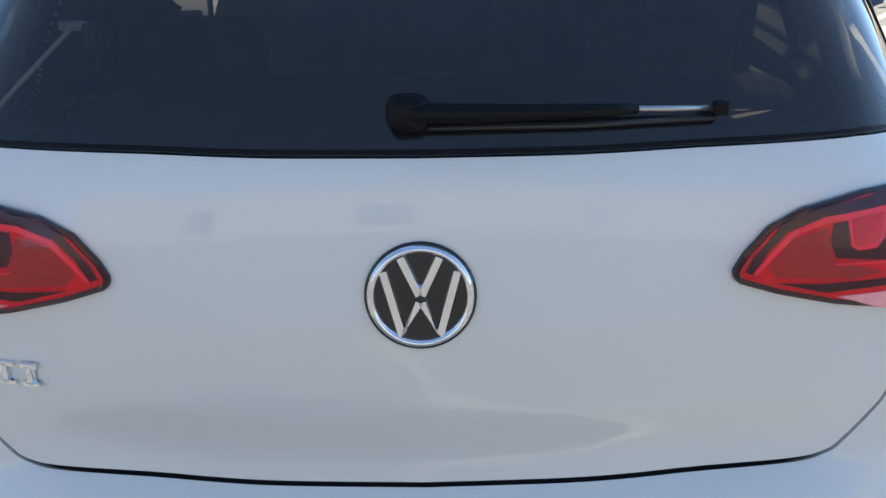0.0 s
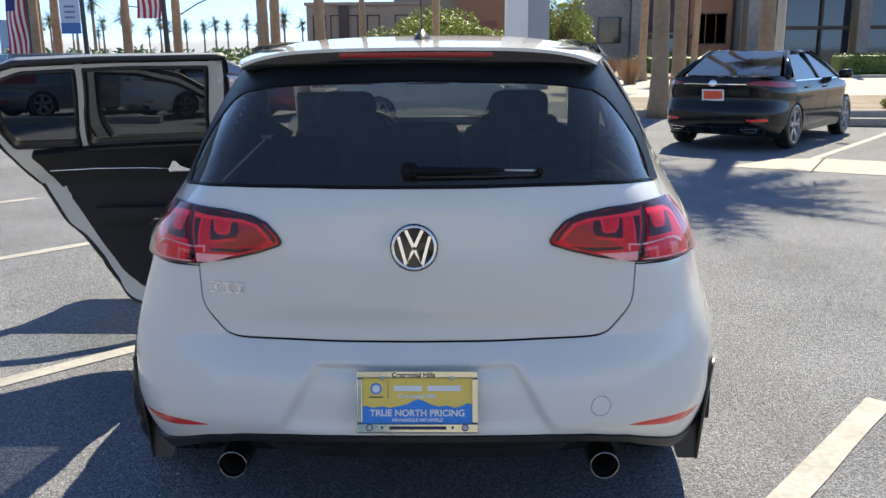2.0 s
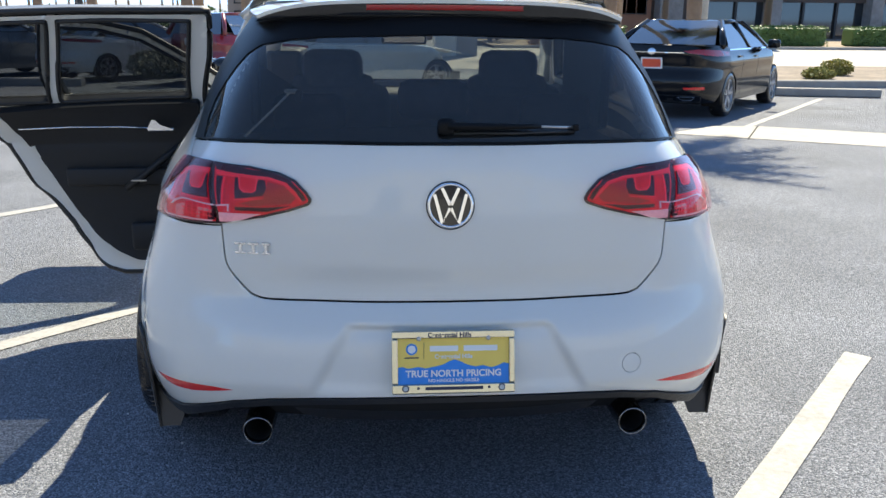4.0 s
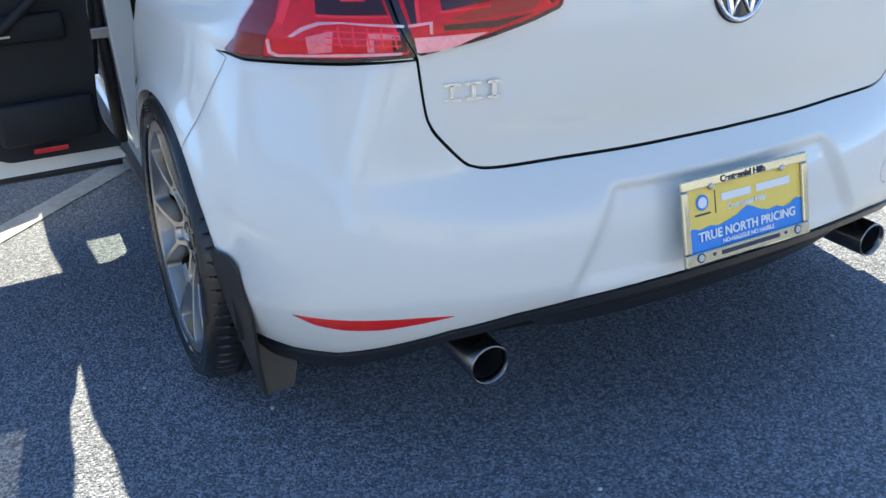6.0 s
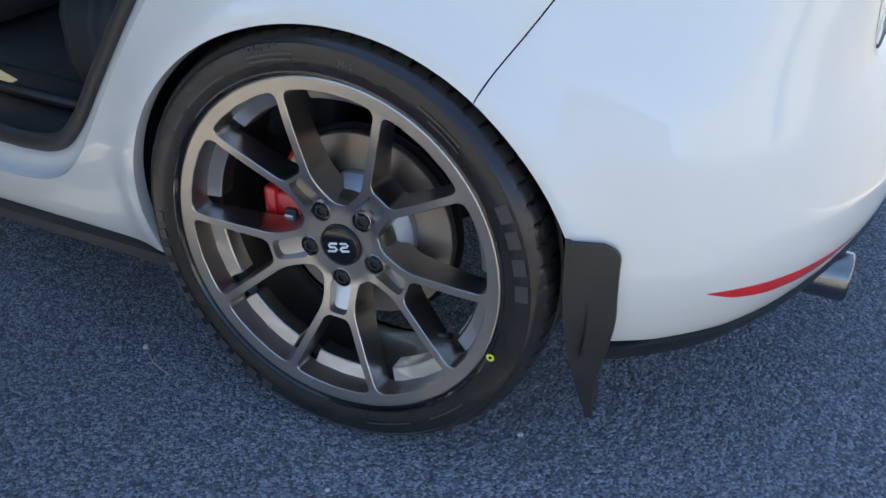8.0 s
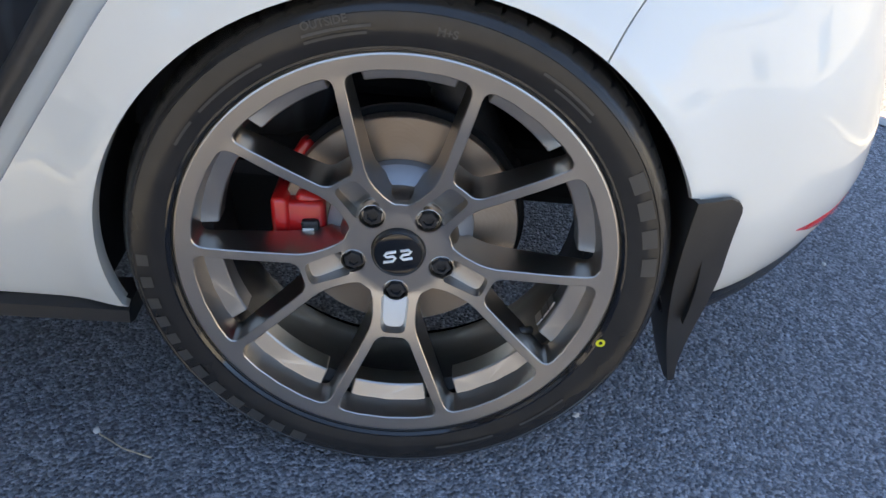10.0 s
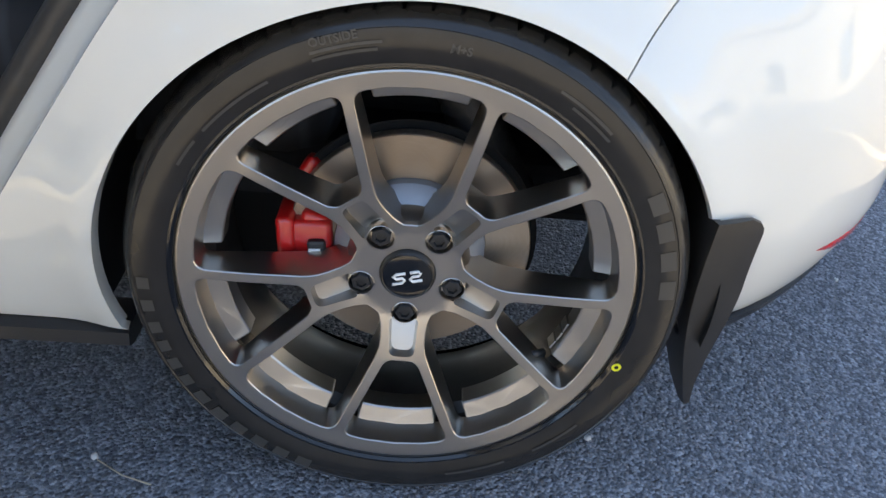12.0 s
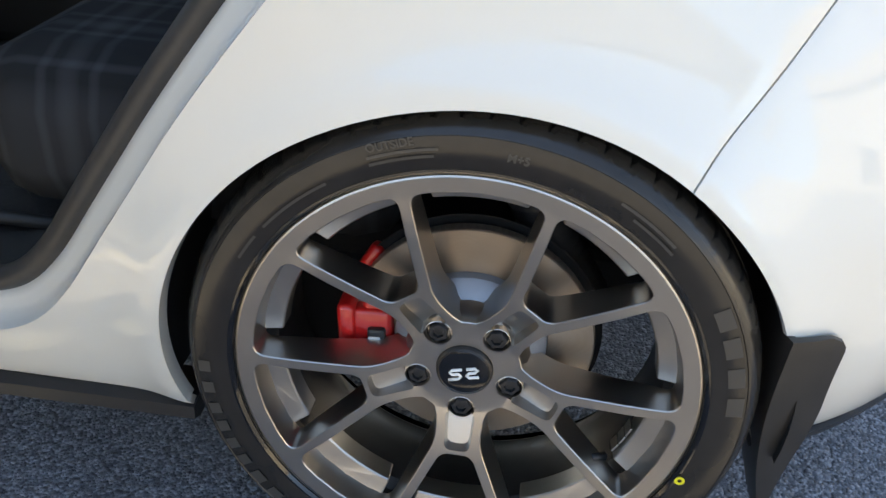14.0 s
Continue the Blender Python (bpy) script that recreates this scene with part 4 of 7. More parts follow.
def bars(name, path, material, parent, M=Matrix()):
    """A cast spoke: path rows of (radial, lateral, width, front, back)."""
    vs, fs = [], []
    for i, (r, t, w, f, b) in enumerate(path):
        a, c = path[max(i - 1, 0)], path[min(i + 1, len(path) - 1)]
        d = Vector((c[0] - a[0], c[1] - a[1])).normalized()
        n = Vector((-d.y, d.x))
        for q, x in ((-0.50, f), (0.50, f), (0.56, f + 0.003), (0.57, (f + b) / 2), (0.62, b), (-0.62, b), (-0.57, (f + b) / 2), (-0.56, f + 0.003)):
            vs.append(M @ Vector((x, r + n.x * q * w, t + n.y * q * w)))
    k = 8
    for i in range(len(path) - 1):
        fs += [(i * k + j, i * k + (j + 1) % k, (i + 1) * k + (j + 1) % k, (i + 1) * k + j) for j in range(k)]
    fs += [tuple(range(k)), tuple(range((len(path) - 1) * k, len(path) * k))]
    bmx = bmesh.new()
    bv = [bmx.verts.new(v) for v in vs]
    for f in fs:
        bmx.faces.new([bv[i] for i in f])
    bmesh.ops.recalc_face_normals(bmx, faces=bmx.faces)
    bmesh.ops.bevel(bmx, geom=[e for e in bmx.edges if e.calc_face_angle(0) > 0.7], offset=0.0012, segments=1, affect="EDGES")
    return part(name, bmx, material, parent)


def ring_part(name, prof, material, parent, n=96, M=None, label="", wob=None, closed=False):
    v, f = lathe(prof, n, closed, wob)
    if M is not None:
        v = [M @ Vector(p) for p in v]
    return obj(name, v, f, material, parent, label, crisp=28)


def fillet(poly, rads, n=5):
    """Rounds the corners of an outline, each by its own radius."""
    out, m = [], len(poly)
    for i in range(m):
        a, b, c = Vector(poly[i - 1]), Vector(poly[i]), Vector(poly[(i + 1) % m])
        if not rads[i]:
            out.append(tuple(b))
            continue
        d0, d1 = (a - b), (c - b)
        L = min(rads[i], 0.46 * d0.length, 0.46 * d1.length)
        p0, p1 = b + d0.normalized() * L, b + d1.normalized() * L
        for k in range(n + 1):
            t = k / n
            out.append(tuple(p0 * (1 - t) ** 2 + b * 2 * t * (1 - t) + p1 * t * t))
    return out


face_x = curve_fn([0.030, 0.058, 0.070, 0.094, 0.116, 0.150, 0.190, 0.212, 0.2335, 0.2540], [0.0350, 0.0346, 0.0316, 0.0257, 0.0207, 0.0142, 0.0075, 0.0048, 0.0028, 0.0])
back_x = curve_fn([0.030, 0.070, 0.116, 0.150, 0.190, 0.212, 0.232], [0.090, 0.084, 0.072, 0.060, 0.049, 0.043, 0.0365])
ARM = curve_fn([0.055, 0.070, 0.094, 0.104, 0.116, 0.150, 0.190, 0.212, 0.236], [0.0225, 0.0222, 0.0210, 0.0214, 0.0250, 0.0397, 0.0570, 0.0665, 0.0770])
RING_R, ARM_W = 0.2370, 0.0064


def cast_face(rim):
    """The front of the one-piece wheel: five forked spokes between hub and rim, with milled windows and bolt channels."""
    def turned(pts, deg):
        c, q = math.cos(radians(deg)), math.sin(radians(deg))
        return [(r * c - t * q, r * q + t * c) for r, t in pts]

    def edge(r, side):
        d = (float(ARM(r + 0.004)) - float(ARM(r - 0.004))) / 0.008
        k = ARM_W * (0.90 if r < 0.10 else 1.0) / math.sqrt(1 + d * d)
        return (r + side * -d * k, float(ARM(r)) + side * k)
    up = [edge(r, -1) for r in (0.122, 0.150, 0.185, 0.2275)]
    a1 = math.atan2(up[-1][1], up[-1][0])
    top = [(RING_R * math.cos(a1 * q), RING_R * math.sin(a1 * q)) for q in (1.0, 0.55, 0.0, -0.55, -1.0)]
    w1 = [(0.1185, 0.0), (0.1185, 0.0140)] + up[:-1] + top + [(r, -t) for r, t in up[:-1][::-1]] + [(0.1185, -0.0140)]
    r1 = [0, 0.004, 0.004, 0.01, 0] + [0.016, 0, 0, 0, 0.016] + [0, 0.01, 0.004, 0.004]
    lo = [edge(r, 1) for r in (0.070, 0.088, 0.1015, 0.115, 0.150, 0.185, 0.2235)]
    a2 = math.atan2(lo[-1][1], lo[-1][0])
    am = radians(36)
    half = [(0.0655 * math.cos(am), 0.0655 * math.sin(am)), (0.0655 * math.cos(am * 0.80), 0.0655 * math.sin(am * 0.80))] + lo[:-1]
    ring = [(RING_R * math.cos(a), RING_R * math.sin(a)) for a in (a2, a2 + (am - a2) * 0.5, am)]
    half += ring
    rh = [0, 0.006, 0.006, 0, 0.012, 0.012, 0, 0, 0.016, 0, 0]
    flip = [tuple(Matrix.Rotation(2 * am, 2) @ Vector((r, -t))) for r, t in half[1:-1][::-1]]
    w2, r2 = half + flip, rh + rh[1:-1][::-1]
    holes, walls = [], []
    for k in range(5):
        A = -90 + 72 * k
        for w, rr in ((w1, r1), (w2, r2)):
            loop = ccw(dense(fillet(turned(w, A), rr), 0.006))
            holes.append(loop)
            walls.append(loop)
        holes.append([(0.056 * math.cos(radians(A)) + 0.0150 * math.cos(b), 0.056 * math.sin(radians(A)) + 0.0150 * math.sin(b)) for b in np.linspace(0, 2 * math.pi, 25)[:-1]])
    holes.append([(0.0320 * math.cos(b), 0.0320 * math.sin(b)) for b in np.linspace(0, 2 * math.pi, 49)[:-1]])
    front = [inset(l, -0.0011) for l in holes]
    outer = [(0.2540 * math.cos(b), 0.2540 * math.sin(b)) for b in np.linspace(0, 2 * math.pi, 161)[:-1]]
    # the bolt channels: a milled floor inside each stem
    marks = []
    for k in range(5):
        A = -90 + 72 * k
        for g in (0.0, 0.0022):
            q = [(0.0640 + g, 0.0172 - g), (0.1125 - g, 0.0152 - g), (0.1125 - g, -0.0152 + g), (0.0640 + g, -0.0172 + g)]
            marks.append(dense(fillet(turned(q, A), [0.004, 0.009, 0.009, 0.004], 3), 0.005))
    pts, edges = [], []
    for l in [outer] + front + marks:
        b = len(pts)
        pts += l
        edges += [(b + i, b + (i + 1) % len(l)) for i in range(len(l))]
    ax = np.arange(-0.254, 0.2541, 0.0075)
    g = np.stack(np.meshgrid(ax, ax), -1).reshape(-1, 2)
    keep = np.hypot(g[:, 0], g[:, 1]) < 0.250
    for l in front:
        keep &= ~inside(g, l)
    g, allb = g[keep], np.array(pts)
    dmin = np.concatenate([np.min(np.linalg.norm(c[:, None] - allb[None], axis=2), axis=1) for c in np.array_split(g, max(1, len(g) // 200))])
    g = g[dmin > 0.0035]
    v2, _, f2, *_ = delaunay_2d_cdt([Vector(p) for p in pts] + [Vector((float(a), float(b))) for a, b in g], edges, [], 0, 1e-7)
    P = np.array([(v.x, v.y) for v in v2])
    mid = np.array([P[list(f)].mean(0) for f in f2])
    solid = np.hypot(mid[:, 0], mid[:, 1]) < 0.2545
    for l in front:
        solid &= ~inside(mid, l)
    depth = np.asarray(face_x(np.hypot(P[:, 0], P[:, 1])))
    for q in marks[1::2]:
        floor_pts = inside(P, inset(q, -0.0003))
        depth = depth + np.where(floor_pts, np.interp(np.hypot(P[:, 0], P[:, 1]), [0.064, 0.1125], [0.0195, 0.0105]), 0.0)
    V = [(float(d), float(a), float(b)) for d, (a, b) in zip(depth, P)]

    def piece(y, z):
        r = math.hypot(y, z)
        if r > RING_R - 0.001:
            return "ring"
        if r < 0.0660:
            return "hub"
        return int(round((math.degrees(math.atan2(z, y)) + 90) / 72)) % 5
    faces = collections.defaultdict(list)
    for f, ok, (my, mz) in zip(f2, solid, mid):
        if ok:
            a, b, c = P[f[0]], P[f[1]], P[f[2]]
            sg = (b[0] - a[0]) * (c[1] - a[1]) - (b[1] - a[1]) * (c[0] - a[0])
            faces[piece(my, mz)].append(tuple(f)[::-1] if sg > 0 else tuple(f))
    for l in walls:
        rows = []
        for q, kind in ((inset(l, -0.0011), 0), (l, 1), (inset(l, 0.0030), 2)):
            row = []
            for y, z in q:
                r = math.hypot(y, z)
                x = float(face_x(r))
                row.append(len(V))
                V.append((x if kind == 0 else x + 0.0011 if kind == 1 else float(back_x(r)), y, z))
            rows.append(row)
        for ra_, rb_ in zip(rows, rows[1:]):
            for i in range(len(l)):
                j = (i + 1) % len(l)
                my, mz = (l[i][0] + l[j][0]) / 2, (l[i][1] + l[j][1]) / 2
                faces[piece(my * 1.004, mz * 1.004)].append((ra_[i], rb_[i], rb_[j], ra_[j]))
    for key, fl in faces.items():
        used = sorted({i for f in fl for i in f})
        at = {i: n for n, i in enumerate(used)}
        nm = {"ring": "rim_face", "hub": "hub_face"}.get(key, "spoke")
        obj(nm, [V[i] for i in used], [tuple(at[i] for i in f) for f in fl], ALLOY, rim, crisp=32)
    # milled ledges at the foot of each window
    for k in range(10):
        c0, wd = radians(-90 + 36 * k), radians(12.4 if k % 2 == 0 else 13.4)
        out = [(0.2375 * math.cos(c0 + wd * q), 0.2375 * math.sin(c0 + wd * q)) for q in np.linspace(-1, 1, 15)]
        inn = [(0.2135 * math.cos(c0 + wd * q), 0.2135 * math.sin(c0 + wd * q)) for q in np.linspace(1, -1, 15)]
        lp = fillet(out + inn, [0] * 15 + [0.008] + [0] * 13 + [0.008], 4)
        bmx = bmesh.new()
        rows = [[bmx.verts.new((x, y, z)) for y, z in (inset(ccw(lp), g2))] for x, g2 in ((0.0335, 0.0016), (0.0350, 0.0), (0.070, 0.0))]
        for v in rows[0] + rows[1]:
            v.co.x += 0.34 * max(0.0, 0.2375 - math.hypot(v.co.y, v.co.z))
        bmx.faces.new(rows[0])
        for ra_, rb_ in zip(rows, rows[1:]):
            for i in range(len(lp)):
                bmx.faces.new((ra_[i], rb_[i], rb_[(i + 1) % len(lp)], ra_[(i + 1) % len(lp)]))
        part("rim_ledge", bmx, ALLOY, rim)


def wheel(parent):
    w = empty("wheel", parent)
    w["label"] = "bronze-grey ten-spoke alloy wheel on a low-profile tyre"
    tp = [(0.250, 0.014), (0.2555, 0.004), (0.2605, -0.001), (0.2615, -0.003), (0.264, -0.0035), (0.275, -0.0085), (0.288, -0.0098), (0.2995, -0.0078), (0.3005, -0.0088), (0.3025, -0.0080), (0.3085, -0.001), (0.3125, 0.006), (0.3165, 0.014), (0.3190, 0.024), (0.3200, 0.034), (0.3205, 0.052), (0.3135, 0.054), (0.3135, 0.064), (0.321, 0.066), (0.321, 0.098), (0.314, 0.100), (0.314, 0.112), (0.321, 0.114), (0.321, 0.148), (0.314, 0.150), (0.314, 0.162), (0.3205, 0.164), (0.3195, 0.190), (0.3160, 0.204), (0.308, 0.219), (0.288, 0.227), (0.264, 0.222), (0.250, 0.205)]
    slot = {11: 0.0015, 12: 0.004, 13: 0.0055, 14: 0.006, 15: 0.006, 26: 0.006, 27: 0.005}
    ring_part("tyre", tp, TYRE, w, 640, label="black low-profile tyre", wob=lambda i, j: -slot.get(j, 0.0) if (i + (j - 12) // 2) % 9 == 0 else 0.0)
    rim = ring_part("rim", [(0.2585, 0.016), (0.2580, 0.004), (0.2560, 0.0008), (0.2540, 0.0)], ALLOY, w, 160, label="bronze-grey alloy rim")
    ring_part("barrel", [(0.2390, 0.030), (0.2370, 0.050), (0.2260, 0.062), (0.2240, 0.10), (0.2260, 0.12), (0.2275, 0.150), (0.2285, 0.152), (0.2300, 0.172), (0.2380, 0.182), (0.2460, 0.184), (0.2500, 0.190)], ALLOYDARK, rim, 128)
    cast_face(rim)
    ring_part("rim_bead", [(0.2578, 0.006), (0.2588, -0.0012), (0.2618, -0.0046), (0.2642, -0.0044), (0.2650, -0.0030)], BLACKGLOSS, rim, 128)
    hub = ring_part("hub", [(0.0320, 0.050), (0.0320, 0.0362), (0.036, 0.039), (0.058, 0.039), (0.0655, 0.0405), (0.0705, 0.050), (0.0735, 0.066)], ALLOY, rim, 80)
    for k in range(5):
        M = Matrix.Rotation(radians(-90 + 72 * k), 4, "X")
        c = M @ Vector((0, 0.056, 0))
        T = Matrix.Translation(c + Vector((0.015, 0, 0)))
        ring_part("bolt_seat", [(0.0132, 0.045), (0.0138, 0.0215), (0.0146, 0.0198), (0.0153, 0.0202), (0.0158, 0.028)], ALLOY, hub, 28, T)
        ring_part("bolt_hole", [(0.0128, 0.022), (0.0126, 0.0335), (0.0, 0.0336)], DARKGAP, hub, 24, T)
        bolt = ring_part("wheel_bolt", [(0.0124, 0.034), (0.0124, 0.0215), (0.0108, 0.0190), (0.0066, 0.0186), (0.0060, 0.0225), (0.0, 0.0226)], BLACKPLASTIC, hub, 6, T @ Matrix.Rotation(0.3 * k, 4, "X"), "black wheel bolt")
    cap = ring_part("centre_cap", [(0.0, 0.0270), (0.020, 0.0272), (0.0280, 0.0285), (0.0305, 0.0305), (0.0312, 0.039)], BLACKGLOSS, rim, 48, label="black centre cap with a white mark")
    ring_part("cap_ring", [(0.0285, 0.0288), (0.0298, 0.0278), (0.0315, 0.0292), (0.0325, 0.036)], ALLOYDARK, cap, 48)
    K = Matrix.Translation((0.0275, 0, 0)) @ Matrix.Rotation(-math.pi / 2, 4, "Z") @ Matrix.Rotation(radians(-4), 4, "Y")
    for line in ([(-0.002, 0.0060), (-0.0125, 0.0060), (-0.0150, 0.0035), (-0.0125, 0.0008), (-0.0055, 0.0008), (-0.0030, -0.0020), (-0.0055, -0.0048), (-0.0165, -0.0048)],
                 [(0.0030, 0.0060), (0.0125, 0.0060), (0.0150, 0.0035), (0.0125, 0.0008), (0.0060, 0.0008), (0.0032, -0.0020), (0.0060, -0.0048), (0.0165, -0.0048)]):
        tube("cap_mark", [K @ Vector((x * 1.05, -0.0006, z * 1.15 + x * 0.20 - 0.0015)) for x, z in line], 0.0019, WHT, cap, 6, flat=1.0)
    disc = ring_part("brake_disc", [(0.090, 0.100), (0.092, 0.097), (0.1455, 0.097), (0.147, 0.099), (0.147, 0.112), (0.1455, 0.114), (0.08, 0.114)], DISC, w, 96, label="worn steel brake disc")
    ring_part("disc_bell", [(0.0, 0.068), (0.072, 0.068), (0.0755, 0.070), (0.0905, 0.086), (0.0915, 0.099)], mat("bell_grey", (0.36, 0.375, 0.40), 0.42, 0.5, 0, 0.1, 40), disc, 64)
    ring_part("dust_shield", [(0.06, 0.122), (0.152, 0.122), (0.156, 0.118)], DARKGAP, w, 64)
    bmx = bmesh.new()
    for a, r, sx, sr, st in ((183, 0.122, 0.062, 0.058, 0.076), (183, 0.147, 0.075, 0.022, 0.092), (200, 0.116, 0.05, 0.034, 0.026), (167, 0.118, 0.05, 0.034, 0.026), (150, 0.150, 0.022, 0.018, 0.050)):
        M = Matrix.Rotation(radians(180 - a), 4, "X") @ Matrix.Translation((0.110 if sx > 0.03 else 0.125, r, 0))
        box(bmx, 0, 0, 0, sx, sr, st, 0.007, M)
    cal = part("brake_caliper", bmx, CALIPER, w, "red brake caliper", True)
    M = Matrix.Rotation(radians(-5), 4, "X") @ Matrix.Translation((0.0775, 0.110, 0))
    part("caliper_piston", box(bmesh.new(), 0, 0, 0, 0.012, 0.022, 0.040, 0.004, M), BLACKPLASTIC, cal)
    for z in (-0.01, 0.0, 0.009):
        part("caliper_text_bar", box(bmesh.new(), -0.0065, 0.002, z, 0.001, 0.014, 0.003, 0, M), WHT, cal)
    # plain raised marks on the tyre wall, and the words that are no maker's
    def arcmark(a0, a1, r0, r1, m=TYREMARK):
        vs, fs = [], []
        n = max(3, int(abs(a1 - a0) / 1.5))
        for i in range(n + 1):
            a = radians(a0 + (a1 - a0) * i / n)
            for r in (r0, r1):
                x = -0.0098 - 0.0012 + 0.010 * ((r - 0.286) / 0.022) ** 2 * 0.45
                vs.append((x, -r * math.cos(a), r * math.sin(a)))
        fs = [(2 * i, 2 * i + 1, 2 * i + 3, 2 * i + 2) for i in range(n)]
        return obj("raised_mark", vs, fs, m, w)
    for a in (28.5, 21.5, 14, 6.5):
        arcmark(a + 2.4, a - 2.4, 0.280, 0.297)
    for a in np.linspace(-113, -144, 6):
        arcmark(a + 1.9, a - 1.9, 0.283, 0.297)
    for a in list(np.linspace(-150, -166, 4)) + [-172, -178]:
        arcmark(a + 1.5, a - 1.5, 0.283, 0.297)
    for a0, a1, r in ((112, 98, 0.286), (112, 99, 0.279), (140, 122, 0.276), (62, 48, 0.283), (58, 47, 0.276), (-38, -52, 0.279), (-60, -76, 0.279), (150, 143, 0.276)):
        arcmark(a0, a1, r, r + 0.003)
    for a, text, r in ((107, "OUTSIDE", 0.2955), (83, "M+S", 0.284)):
        T = Matrix.Rotation(radians(a - 90), 4, "X").inverted() @ Matrix.Translation((-0.0068, 0, r)) @ Matrix.Rotation(-math.pi / 2, 4, "Z")
        words("lettering", text, 0.0115, 0, 0, TYREMARK, w, T, 0.003)
    v, f = lathe([(0.0025, 0.0), (0.0042, -0.0006), (0.0058, 0.0)], 20)
    obj("yellow_dot", [(a - 0.0068, b - 0.253, c - 0.082) for a, b, c in v], f, mat("yellow_paint", (0.75, 0.68, 0.03), 0.5), w)
    # valve and balance weights
    tube("valve", [(0.045, -0.205 * math.cos(radians(-32)), 0.205 * math.sin(radians(-32))), (0.030, -0.188 * math.cos(radians(-32)), 0.188 * math.sin(radians(-32)))], [0.006, 0.004], BLACKPLASTIC, rim, 10)
    for a in (-20, -24, -28):
        M = Matrix.Rotation(radians(180 - a), 4, "X") @ Matrix.Translation((0.06, 0.211, 0))
        part("balance_weight", box(bmesh.new(), 0, 0, 0, 0.02, 0.003, 0.013, 0.001, M), BRUSHED, rim)
    return w


AXLE_Y, AXLE_F, HUB_Z = 0.769, 3.39, 0.3175
w1 = wheel(car)
w1.matrix_basis = pose(-0.904, AXLE_Y, HUB_Z, 0, 2.6, 0)
for x, y, a in ((0.855, AXLE_Y, 180), (-0.905, AXLE_F, 0), (0.905, AXLE_F, 180)):
    copy_thing(w1, pose(x, y, HUB_Z, 0, -2.6 if x > 0 else 2.6, a))
# running gear and floor take the shade black, not their own metal tone
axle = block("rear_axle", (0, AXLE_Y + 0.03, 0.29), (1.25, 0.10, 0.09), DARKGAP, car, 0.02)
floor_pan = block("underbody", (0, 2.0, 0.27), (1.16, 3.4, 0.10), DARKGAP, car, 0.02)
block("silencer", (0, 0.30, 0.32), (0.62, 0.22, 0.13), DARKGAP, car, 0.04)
tube("damper_boot", [(-0.735 + 0.02 * (i / 30), 0.728 - 0.092 * (i / 30) ** 1.3, 0.520 - 0.190 * (i / 30)) for i in range(31)], [0.034 if i % 2 else 0.028 for i in range(31)], BLACKPLASTIC, car, 20)
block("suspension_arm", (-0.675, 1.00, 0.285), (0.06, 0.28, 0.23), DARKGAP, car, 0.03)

# ---------------------------------------------------------------- doors
HINGE_R, HINGE_F = 1.64, 2.72
SEAL_IN = 0.05


def car_door(name, outline, windows, trim, hinge_y, side, angle, label, pane=GLASS_DOOR):
    def side_poly(p):
        q = [Y(*v) for v in p]
        return ccw([(-u, z) for u, z in q] if side < 0 else q)
    out, wins = side_poly(outline), [side_poly(v) for v in windows]
    d = skin(name, out, PAINT, car, -0.001, 0.045, 0.022, holes=wins, label=label)
    skin("door_shell", inset(out, 0.004), PAINT, d, -0.048, 0.0, 0.022, holes=[inset(v, -0.012) for v in wins], label="white inner door shell")
    for v in wins:
        skin("window_frame", inset(v, -0.010), TRIM, d, -0.050, -0.044, 0.022, holes=[inset(v, 0.002)], label="dark window frame trim")
    skin("trim_panel", side_poly(trim), TRIM, d, -0.088, -0.038, 0.022, label="black door trim panel", soft=2)
    for v in wins:
        skin("door_window", inset(v, -0.006), pane, d, -0.022, 0, 0.03, lip=0, label="dark tinted door glass")
        ring = soften(inset(v, -0.004), 1, 0.03)
        pts = [Vector((body(np.array(u), np.array(z)) - body_n(np.array(u), np.array(z)) * 0.050).tolist()) for u, z in ring]
        tube("window_seal", pts + pts[:1], 0.008, RUBBER, d, 6, caps=False)
    far = max(abs(u) for u, z in out) - 0.012
    ring = [q for q in dense(inset(out, -0.003), 0.03) if abs(q[0]) < far]
    pts = [Vector((body(np.array(u), np.array(z)) - body_n(np.array(u), np.array(z)) * 0.036).tolist()) for u, z in ring]
    tube("door_seal", pts, 0.013, RUBBER, d, 6, caps=True, label="black rubber door seal")
    if angle:
        h = Vector((side * 0.872, hinge_y, 0))
        d.matrix_basis = Matrix.Translation(h) @ Matrix.Rotation(radians(angle), 4, "Z") @ Matrix.Translation(-h)
    return d


RD = [(1.632, 0.238), (1.325, 0.240), (1.262, 0.262), (1.205, 0.325), (1.121, 0.450), (0.998, 0.627), (0.935, 0.712), (0.866, 0.805), (0.806, 0.870), (0.756, 0.940), (0.727, 0.993), (0.712, 1.05), (0.722, 1.12), (0.752, 1.22), (0.797, 1.282), (0.90, 1.318), (1.20, 1.330), (1.685, 1.330), (1.665, 1.15), (1.632, 0.95)]
RD_OPEN = [(y - 0.08 * float(np.clip((0.96 - z) / 0.34, 0, 1)) * float(step01(1.60 - y, 0.0, 0.2)), z) for y, z in RD]
RW = [[(1.572, 1.000), (1.078, 0.986), (1.142, 1.297), (1.30, 1.302), (1.608, 1.296)], [(1.030, 0.985), (0.785, 0.983), (0.755, 1.05), (0.765, 1.13), (0.797, 1.215), (0.835, 1.26), (0.91, 1.287), (1.094, 1.296)]]
